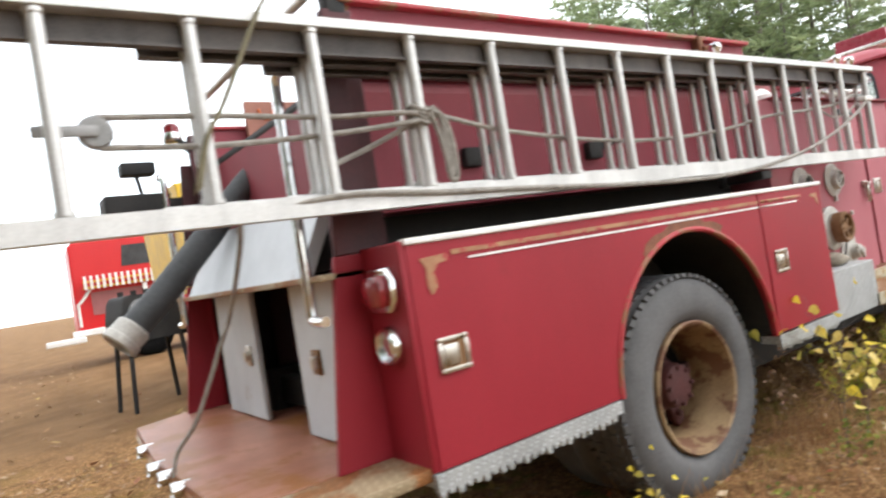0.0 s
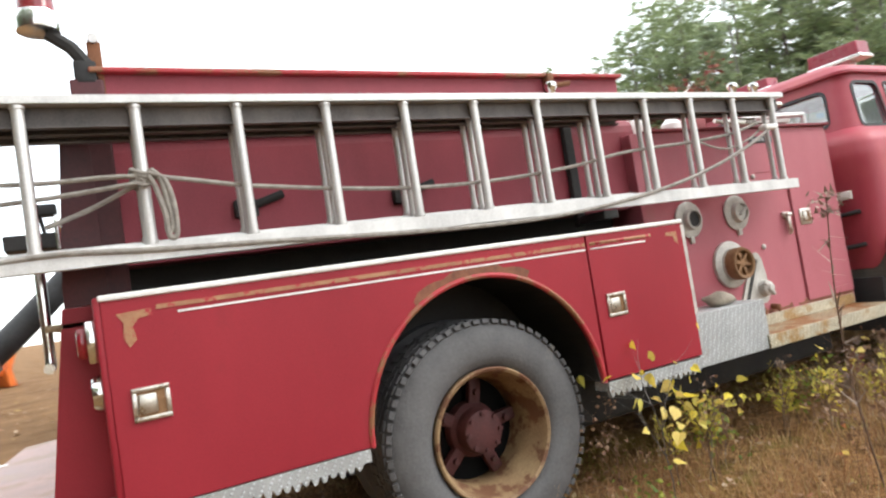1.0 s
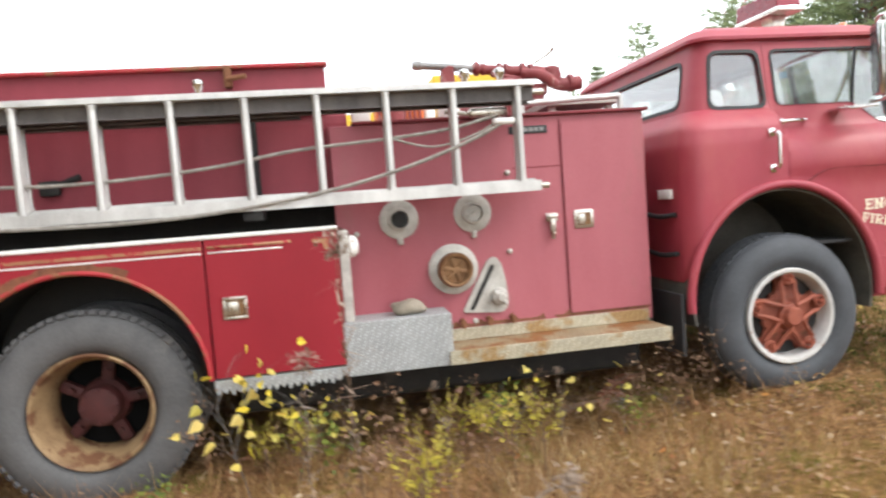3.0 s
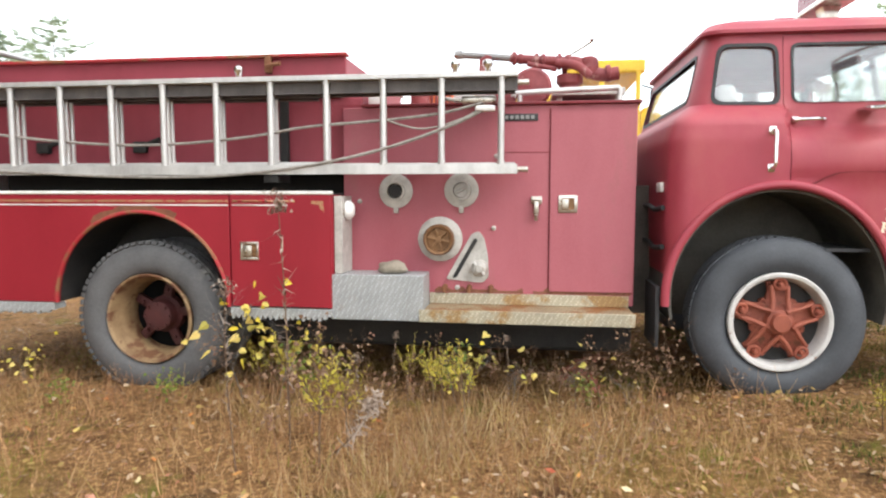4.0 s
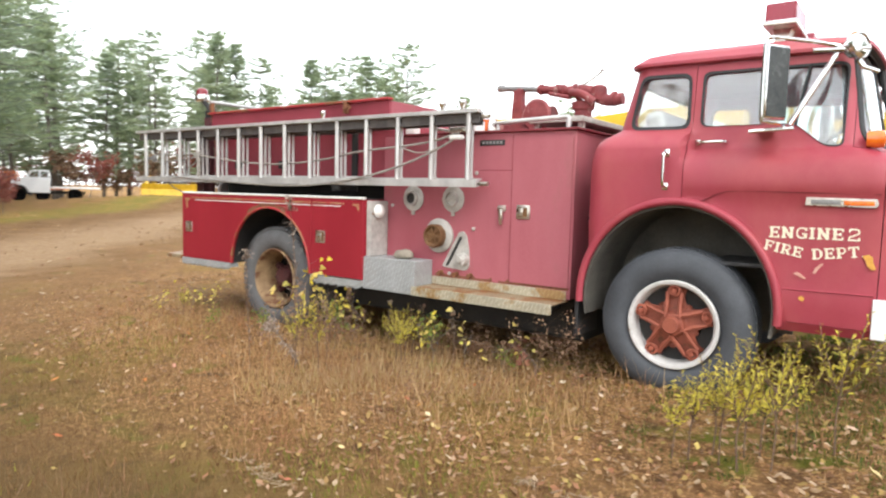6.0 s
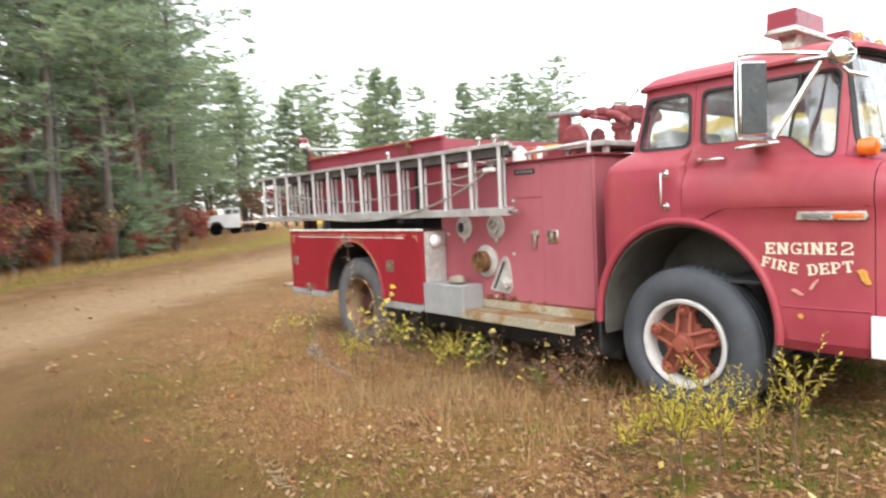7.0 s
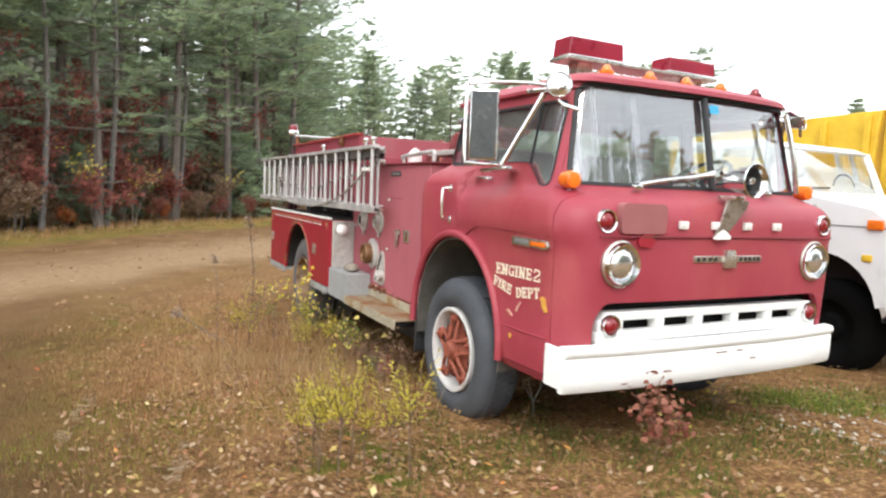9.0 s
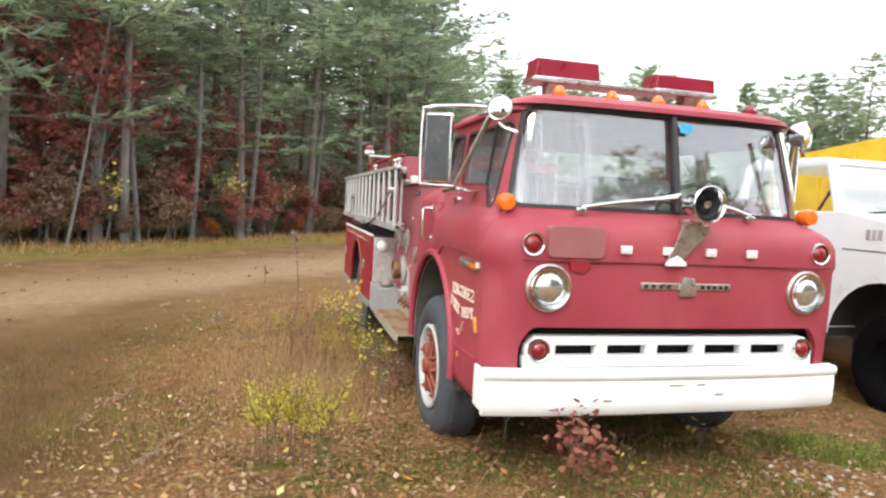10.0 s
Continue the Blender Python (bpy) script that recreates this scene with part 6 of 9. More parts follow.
# ribbed red case, pale lamp and yellow case lying on the pump roof
b = B()
box(b, 4.52, 4.84, 2.72, 2.90, 1.92, 2.10, 0.008)
case = part("deck_case", b, M["orange"], truck, "dull orange-red ribbed case on the pump roof")
for k in range(9):
    b = B()
    box(b, 4.535 + k * 0.034, 4.551 + k * 0.034, 2.708, 2.722, 1.935, 2.09, 0.003)
    part("rib", b, M["red_gun"], case)
b = B()
lathe(b, [(0.0, 0), (0.038, 0), (0.042, 0.02), (0.042, 0.15), (0.03, 0.18), (0, 0.185)], Matrix.Translation((4.885, 2.76, 1.918)), 16)
part("roof_lamp", b, M["trim"], truck, "small pale lamp on the pump roof")
b = B()
box(b, 4.94, 5.10, 2.74, 2.88, 1.92, 2.10, 0.01)
part("yellow_case", b, M["yellow"], truck, "yellow case on the pump roof")
b = B()
box(b, 4.33, 4.44, 2.16, 2.25, 1.92, 2.02, 0.015)
part("pale_box", b, M["trim"], truck, "small pale box on the pump roof")
b = B()
lathe(b, [(0, -0.03), (0.12, -0.025), (0.14, 0), (0.12, 0.025), (0.05, 0.03), (0, 0.05)], Matrix.Translation((5.42, 2.62, 2.10)) @ AY, 28)
rod(b, (5.42, 2.62, 1.92), (5.42, 2.62, 2.0), 0.03)
part("valve_wheel", b, M["red_gun"], truck, "worn red round valve housing")

# rust creeping up from the foot of the pump panels
rr = random.Random(8)
for x0, x1 in ((4.80, 5.38), (5.44, 6.05)):
    top, x = [], x0
    while x < x1:
        top.append((x, 0.712 + 0.028 * rr.random() ** 2))
        x += 0.03
    b = B()
    prism(b, [(x0, 0.698), (x1, 0.698)] + top[::-1], "y", 2.0425, 2.046)
    part("rust_edge", b, M["stain"], truck, "rust along the panel foot", 0)

# ---- the extension ladder on the truck's side ----
ladder = thing("extension_ladder", "long aluminium extension ladder hung on the truck side", "ladder", (2.9, 1.9, 1.46))
LX0, LX1 = 0.30, 5.335
for sec, (y, x0, x1, off) in enumerate(((1.855, LX0, LX1, 0.0), (1.912, 0.72, 5.32, 0.004), (1.969, 1.10, 4.05, 0.008))):
    zb, zt = 1.462 + sec * 0.012, 2.075 - sec * 0.012
    for lo, hi in ((zb, zb + 0.058), (zt - 0.045, zt)):
        b = B()
        if hi == zt:
            box(b, x0, x1, y - 0.028, y + 0.026, zt - 0.032, zt, 0.003)
            rail = part("rail", b, M["alu"], ladder, "dull aluminium ladder rail", 30)
            # dark web: the shade under the top flange is put into its colour
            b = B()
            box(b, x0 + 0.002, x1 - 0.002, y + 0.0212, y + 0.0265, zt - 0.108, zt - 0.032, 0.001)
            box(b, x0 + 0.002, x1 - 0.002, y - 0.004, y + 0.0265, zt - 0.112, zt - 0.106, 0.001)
            part("rail_web", b, M["alu_shaded"], rail, "web of the channel rail, shade put into its dark colour")
        else:
            pr = [(y - 0.028, lo), (y + 0.026, lo), (y + 0.026, lo + 0.012), (y - 0.012, lo + 0.014), (y - 0.012, hi - 0.014), (y + 0.026, hi - 0.012), (y + 0.026, hi), (y - 0.028, hi)]
            prism(b, pr, "x", x0, x1, 0.002)
            part("rail", b, M["alu"], ladder, "dull aluminium ladder rail", 30)
    k = 0
    while True:
        x = 5.235 - off - 0.3655 * k
        k += 1
        if x < x0 + 0.03:
            break
        if x > x1 - 0.02:
            continue
        b = B()
        r = 0.0205 if sec == 0 else 0.0145
        rod(b, (x, y, zb + 0.05), (x, y, zt - 0.03), r, None, 12)
        for z in (zb + 0.062, zt - 0.046):
            rod(b, (x, y, z), (x, y, z + 0.012), r + 0.005, None, 12)
        part("rung", b, M["alu"], ladder, "round aluminium rung")
for z in (1.49, 2.015):
    b = B()
    rod(b, (5.30, 1.90, z), (5.40, 1.90, z), 0.018)
    part("end_stop", b, M["old_chrome"], ladder, "metal end stop")
b = B()
lathe(b, [(0.0, -0.012), (0.012, -0.016), (0.038, -0.014), (0.044, -0.006), (0.034, 0), (0.044, 0.006), (0.038, 0.014), (0.012, 0.016), (0, 0.012)], Matrix.Translation((0.585, 1.90, 1.742)) @ AY, 24)
part("pulley", b, M["alu_dark"], ladder, "grey halyard pulley")
b = B()
box(b, 0.44, 0.59, 1.875, 1.885, 1.727, 1.757, 0.004)
part("pulley_strap", b, M["alu_dark"], ladder, "flat pulley strap")
b = B()
box(b, 5.08, 5.20, 1.80, 1.86, 1.835, 1.87, 0.012)
part("latch_block", b, M["trim"], ladder, "pale ladder latch block")
b = B()
box(b, 4.98, 5.20, 1.94, 2.0, 1.90, 1.95, 0.012)
rod(b, (4.98, 1.97, 1.92), (4.84, 1.97, 1.94), 0.013)
part("pawl", b, M["old_chrome"], ladder, "chrome ladder pawl")


def rope(ctrl, r=0.009, n=60, label="grey halyard rope tied along the ladder", mat="rope"):
    b = B()
    tube(b, curve_pts(ctrl, n), r, 8)
    ob = part("rope", b, M[mat], None, label)
    return tagged(ob, label, "rope")


X0 = 1.575
rope([(0.59, 1.90, 1.782), (0.9, 1.90, 1.785), (1.25, 1.885, 1.775), (X0, 1.83, 1.77), (2.0, 1.885, 1.715), (2.6, 1.90, 1.665), (3.1, 1.90, 1.665), (3.6, 1.90, 1.705), (4.0, 1.90, 1.765), (4.5, 1.90, 1.80),
      (4.85, 1.89, 1.835), (5.12, 1.88, 1.895)])
rope([(0.59, 1.90, 1.702), (0.9, 1.90, 1.70), (1.25, 1.885, 1.72), (X0 - 0.02, 1.83, 1.745)])
rope([(1.25, 1.93, 1.625), (1.4, 1.92, 1.68), (X0, 1.85, 1.755)])
rope([(X0 - 0.55, 1.84, 1.50), (X0 - 0.30, 1.822, 1.515), (X0, 1.818, 1.498), (2.0, 1.815, 1.482), (2.6, 1.812, 1.455), (3.2, 1.812, 1.447), (3.7, 1.812, 1.475), (4.2, 1.815, 1.545), (4.6, 1.815, 1.64), (4.95, 1.815, 1.76), (5.15, 1.815, 1.855)], 0.010)
rope([(4.5, 1.86, 1.80), (4.75, 1.86, 1.74), (5.0, 1.86, 1.80), (5.14, 1.86, 1.88)], 0.006)
# knot with its hanging loop
b = B()
rngk = random.Random(4)
for k in range(4):
    tube(b, [Vector((X0 + 0.035 * math.cos(a * math.tau / 14) + rngk.uniform(-0.006, 0.006), 1.855 + 0.032 * math.sin(a * math.tau / 14), 1.745 + 0.014 * k + 0.01 * math.sin(a))) for a in range(14)], 0.009, 6, True)
tube(b, curve_pts([(X0 + 0.03, 1.82, 1.79), (X0 + 0.055, 1.815, 1.76), (X0 + 0.07, 1.815, 1.68), (X0 + 0.078, 1.815, 1.60), (X0 + 0.072, 1.815, 1.56), (X0 + 0.06, 1.815, 1.57), (X0 + 0.06, 1.815, 1.62), (X0 + 0.04, 1.818, 1.72), (X0 + 0.02, 1.82, 1.77)], 40), 0.010, 8)
tube(b, curve_pts([(X0 + 0.02, 1.82, 1.78), (X0 + 0.07, 1.812, 1.75), (X0 + 0.092, 1.812, 1.66), (X0 + 0.09, 1.812, 1.55), (X0 + 0.068, 1.812, 1.535), (X0 + 0.06, 1.812, 1.57)], 30), 0.010, 8)
tagged(part("rope_knot", b, M["rope"], None), "knotted rope with a hanging loop on a rung", "rope")
# strap thrown over the rear end of the ladder
b = B()
sc = curve_pts([(1.15, 1.80, 2.20), (1.05, 1.79, 2.09), (0.98, 1.80, 1.96), (0.90, 1.81, 1.80), (0.84, 1.815, 1.70), (0.80, 1.83, 1.56)], 30)
prev = None
for i, p in enumerate(sc):
    a, c = b.verts.new(p + Vector((0.012, -0.004, 0.010))), b.verts.new(p - Vector((0.012, -0.004, 0.010)))
    if prev:
        b.faces.new((prev[0], prev[1], c, a))
    prev = (a, c)
ob = part("strap", b, M["strap"], None)
md = ob.modifiers.new("thick", "SOLIDIFY")
md.thickness = 0.004
tagged(ob, "frayed olive strap hanging from the ladder end", "strap")
# cord down to the rear step
rope([(0.91, 1.86, 1.47), (0.93, 1.98, 1.38), (1.0, 2.40, 1.19), (0.97, 2.45, 1.10), (0.88, 2.57, 0.84), (0.82, 2.70, 0.71), (0.795, 2.72, 0.62)], 0.008, 40, "grey cord hanging to the rear step")

# suction hose at the far rear corner, and a stone on the step box
b = B()
hc = curve_pts([(0.83, 3.35, 1.17), (1.0, 3.37, 1.32), (1.25, 3.40, 1.565), (1.53, 3.43, 1.85), (1.72, 3.45, 1.96), (1.95, 3.45, 2.0)], 40)
tube(b, hc, 0.068, 16)
sh = thing("suction_hose", "thick black suction hose hanging over the rear step", "hose", (0.8, 3.35, 1.0))
part("hose_body", b, M["hose"], sh)
b = B()
d = (hc[0] - hc[2]).normalized()
lathe(b, [(0.072, 0), (0.082, 0.01), (0.082, 0.07), (0.088, 0.075), (0.088, 0.11), (0.07, 0.115), (0.06, 0.04), (0, 0.04)], Matrix.Translation(hc[0] - d * 0.03) @ d.to_track_quat("Z", "Y").to_matrix().to_4x4(), 24)
part("coupling", b, M["cast"], sh, "dull metal hose coupling")


def stone(name, at, size, seed, label, mat="rock"):
    b = B()
    bmesh.ops.create_icosphere(b, subdivisions=3, radius=1.0)
    for v in b.verts:
        v.co *= 1 + 0.28 * noise.noise(v.co * 1.3 + Vector((seed, 0, 0))) + 0.08 * noise.noise(v.co * 3.1 + Vector((seed, 5, 0)))
        v.co = Vector((v.co.x * size[0], v.co.y * size[1], v.co.z * size[2])) + Vector(at)
    ob = part(name, b, M[mat], None)
    return tagged(ob, label, "stone")


stone("stone", (4.545, 1.92, 0.868), (0.10, 0.07, 0.045), 3.0, "brown stone lying on the step box")

# ---- ground ----
RISE = [(-60, -0.1), (-5, -0.08), (0, -0.05), (3, 0.0), (5, 0.02), (6, 0.05), (6.5, 0.07), (7, 0.11), (7.5, 0.15), (8, 0.215), (8.5, 0.27), (9.5, 0.33), (11, 0.38), (14, 0.42), (40, 0.3), (200, 0.0)]


def gz(x, y):
    return lerp_table(RISE, x) + 0.03 * max(-3, min(0.6, y - 0.8)) + 0.8 * math.exp(-((x + 39) ** 2 + (y - 26) ** 2) / 60) + 0.012 * noise.noise(Vector((x * 0.9, y * 0.9, 0))) + 0.045 * math.exp(-((x - 6.9) / 0.6) ** 2 - ((y - 1.78) / 0.35) ** 2) + 0.035 * math.exp(-((x - 2.9) / 0.6) ** 2 - ((y - 1.78) / 0.35) ** 2) + 0.05 * noise.noise(Vector((x * 0.15, y * 0.15, 3))) * min(1, abs(y - 3) / 12)


def ground_material():
    m = bpy.data.materials.new("leafy_ground")
    m.use_nodes = True
    n, l = m.node_tree.nodes, m.node_tree.links
    b = n["Principled BSDF"]
    tc = n.new("ShaderNodeTexCoord")

    def tex(scale, detail=6, rough=0.65):
        t = n.new("ShaderNodeTexNoise")
        t.inputs["Scale"].default_value, t.inputs["Detail"].default_value, t.inputs["Roughness"].default_value = scale, detail, rough
        l.new(tc.outputs["Object"], t.inputs["Vector"])
        return t.outputs["Fac"]

    def mixc(f, a, c):
        x = n.new("ShaderNodeMix")
        x.data_type = "RGBA"
        l.new(f, x.inputs[0])
        for k, v in ((6, a), (7, c)):
            if isinstance(v, tuple):
                x.inputs[k].default_value = (v[0] * 0.91, v[1] * 0.83, v[2] * 0.70, 1)
            else:
                l.new(v, x.inputs[k])
        return x.outputs[2]

    def rng(v, a, c):
        r = n.new("ShaderNodeMapRange")
        r.inputs["From Min"].default_value, r.inputs["From Max"].default_value = a, c
        l.new(v, r.inputs["Value"])
        return r.outputs[0]

    litter = mixc(rng(tex(7), 0.35, 0.7), (0.151, 0.0819, 0.0404), (0.376, 0.222, 0.112))
    litter = mixc(rng(tex(38, 4), 0.5, 0.62), litter, (0.552, 0.351, 0.175))
    moss = mixc(rng(tex(0.55), 0.5, 0.66), litter, (0.263, 0.194, 0.0585))
    moss = mixc(rng(tex(1.4, 8), 0.58, 0.66), moss, (0.163, 0.181, 0.0319))
    moss = mixc(rng(tex(2.3, 7), 0.6, 0.7), moss, (0.113, 0.0585, 0.0319))
    dirt = mixc(rng(tex(1.2, 8), 0.35, 0.7), (0.165, 0.098, 0.050), (0.30, 0.19, 0.108))
    dirt = mixc(rng(tex(24, 5), 0.5, 0.68), dirt, (0.232, 0.151, 0.0849))
    sep = n.new("ShaderNodeSeparateXYZ")
    l.new(tc.outputs["Object"], sep.inputs[0])

    def math_(op, a, c):
        x = n.new("ShaderNodeMath")
        x.operation = op
        for k, v in ((0, a), (1, c)):
            if isinstance(v, (int, float)):
                x.inputs[k].default_value = v
            else:
                l.new(v, x.inputs[k])
        return x.outputs[0]
    wob = math_("MULTIPLY", math_("SUBTRACT", tex(0.35, 5), 0.5), 5.0)
    d = math_("ADD", math_("ADD", sep.outputs[0], sep.outputs[1]), wob)
    near_edge = rng(d, 2.6, -1.4)
    fine = math_("MULTIPLY", math_("SUBTRACT", tex(2.2, 7), 0.5), 2.6)
    worn = math_("MULTIPLY", rng(math_("ADD", d, fine), -0.6, -2.6), rng(math_("ADD", d, fine), -8.5, -4.5))
    dirt = mixc(worn, dirt, mixc(rng(tex(9, 6), 0.4, 0.65), (0.32, 0.225, 0.15), (0.42, 0.31, 0.215)))
    verge = mixc(rng(tex(1.6, 7), 0.42, 0.6), (0.30, 0.22, 0.07), (0.20, 0.19, 0.05))
    far_edge = rng(d, -14.5, -12.0)
    lot = rng(math_("ADD", sep.outputs[1], wob), 6.5, 8.5)
    road = math_("MAXIMUM", math_("MULTIPLY", near_edge, far_edge), math_("MULTIPLY", lot, far_edge))
    turf = mixc(rng(tex(1.1, 7), 0.35, 0.65), (0.105, 0.068, 0.031), (0.185, 0.122, 0.056))
    turf = mixc(rng(tex(30, 5), 0.52, 0.62), turf, (0.19, 0.132, 0.0663))
    turf = mixc(rng(tex(0.8, 8), 0.54, 0.66), turf, (0.13, 0.125, 0.032))
    near = mixc(rng(math_("ADD", sep.outputs[1], math_("MULTIPLY", wob, 0.5)), 0.4, -1.0), moss, turf)
    near = mixc(rng(tex(3.2, 9), 0.56, 0.7), near, (0.11, 0.07, 0.04))
    col = mixc(road, near, dirt)
    col = mixc(math_("MULTIPLY", rng(d, -10.5, -12.5), rng(d, -18.0, -16.0)), col, verge)
    l.new(col, b.inputs["Base Color"])
    b.inputs["Roughness"].default_value = 0.95
    b.inputs["Specular IOR Level"].default_value = 0.15
    bp = n.new("ShaderNodeBump")
    bp.inputs["Strength"].default_value, bp.inputs["Distance"].default_value = 0.9, 0.04
    l.new(tex(45, 6, 0.7), bp.inputs["Height"])
    l.new(bp.outputs[0], b.inputs["Normal"])
    return m


M["ground"] = ground_material()
axis = [0]
stepw = 0.16
while axis[-1] < 900:
    axis.append(axis[-1] + stepw)
    if axis[-1] > 9:
        stepw *= 1.14
xs = [5 - a for a in axis[:0:-1]] + [5 + a for a in axis]
ys = [0.5 - a for a in axis[:0:-1]] + [0.5 + a for a in axis]
gv = [(x, y, gz(x, y)) for y in ys for x in xs]
nx = len(xs)
gf = [(j * nx + i, j * nx + i + 1, (j + 1) * nx + i + 1, (j + 1) * nx + i) for j in range(len(ys) - 1) for i in range(nx - 1)]
me = bpy.data.meshes.new("ground")
me.from_pydata(gv, [], gf)
me.materials.append(M["ground"])
for p in me.polygons:
    p.use_smooth = True
tagged(new("ground", me), "brown leaf litter, moss and a sandy dirt track", "ground", kind="structure")

# ---- trees, shrubs, weeds, grass and fallen leaves ----
M["pine"] = leaf_surface("pine_needles", [(0.180, 0.212, 0.192), (0.254, 0.307, 0.240), (0.318, 0.408, 0.258), (0.392, 0.488, 0.276), (0.498, 0.551, 0.372)], clump=0.6, through_light=0.5)
M["pine_far"] = leaf_surface("distant_pine_needles", [(0.220, 0.270, 0.209), (0.310, 0.380, 0.248), (0.410, 0.480, 0.297), (0.490, 0.530, 0.374)], clump=0.6, through_light=0.5)
M["maple_red"] = leaf_surface("red_brown_leaves", [(0.24, 0.075, 0.065), (0.36, 0.12, 0.10), (0.42, 0.19, 0.13)], through_light=0.45)
M["leaf_yellow"] = leaf_surface("yellow_leaves", [(0.72, 0.56, 0.05), (0.84, 0.70, 0.10), (0.78, 0.60, 0.20), (0.50, 0.48, 0.08)], through_light=0.4)
M["leaf_brown"] = leaf_surface("brown_shrub_leaves", [(0.20, 0.13, 0.09), (0.30, 0.19, 0.13), (0.36, 0.27, 0.17)], through_light=0.45)
M["leaf_rust"] = leaf_surface("rust_orange_leaves", [(0.20, 0.05, 0.02), (0.36, 0.11, 0.03), (0.30, 0.07, 0.03), (0.42, 0.2, 0.06)], through_light=0.3)
M["weed"] = leaf_surface("yellow_green_weed_leaves", [(0.46, 0.39, 0.05), (0.62, 0.51, 0.07), (0.36, 0.34, 0.06), (0.70, 0.56, 0.11)], through_light=0.3)
M["green_weed"] = leaf_surface("green_weed_leaves", [(0.10, 0.15, 0.04), (0.20, 0.25, 0.05), (0.32, 0.33, 0.06)], through_light=0.3)
M["stalk"] = leaf_surface("dry_stalks", [(0.16, 0.09, 0.055), (0.28, 0.18, 0.11), (0.20, 0.10, 0.07)], through_light=0.1)
M["grass"] = leaf_surface("dry_grass", [(0.242, 0.105, 0.055), (0.320, 0.150, 0.074), (0.466, 0.259, 0.121), (0.553, 0.364, 0.187), (0.349, 0.237, 0.078), (0.233, 0.187, 0.047)], through_light=0.25, clump=0.6, clump_scale=1.5)
M["litter"] = leaf_surface("fallen_leaves", [(0.19, 0.09, 0.035), (0.31, 0.175, 0.08), (0.15, 0.07, 0.03), (0.38, 0.265, 0.155), (0.26, 0.10, 0.045), (0.45, 0.34, 0.22), (0.23, 0.115, 0.05), (0.35, 0.245, 0.075), (0.20, 0.11, 0.045)], through_light=0.15)
M["bark"] = surface("pine_bark", (0.10, 0.085, 0.075), (0.22, 0.19, 0.165), rough=0.95, scale=6, fine=30, bump=0.8, streak=0.3)
M["bark_grey"] = surface("grey_bark", (0.11, 0.10, 0.095), (0.24, 0.22, 0.205), rough=0.9, scale=8, fine=30, bump=0.5, streak=0.3)


def mesh_from(name, verts, faces, material, parent=None, label="", smooth=False):
    me = bpy.data.meshes.new(name)
    me.from_pydata(verts, [], faces)
    me.materials.append(material)
    if smooth:
        for p in me.polygons:
            p.use_smooth = True
    ob = new(name, me)
    if parent is not None:
        ob.parent = parent
    return tagged(ob, label) if label else ob


def limb(bm, pts, r0, r1, seg=5):
    tube(bm, pts, r0, seg, taper=r1 / r0)


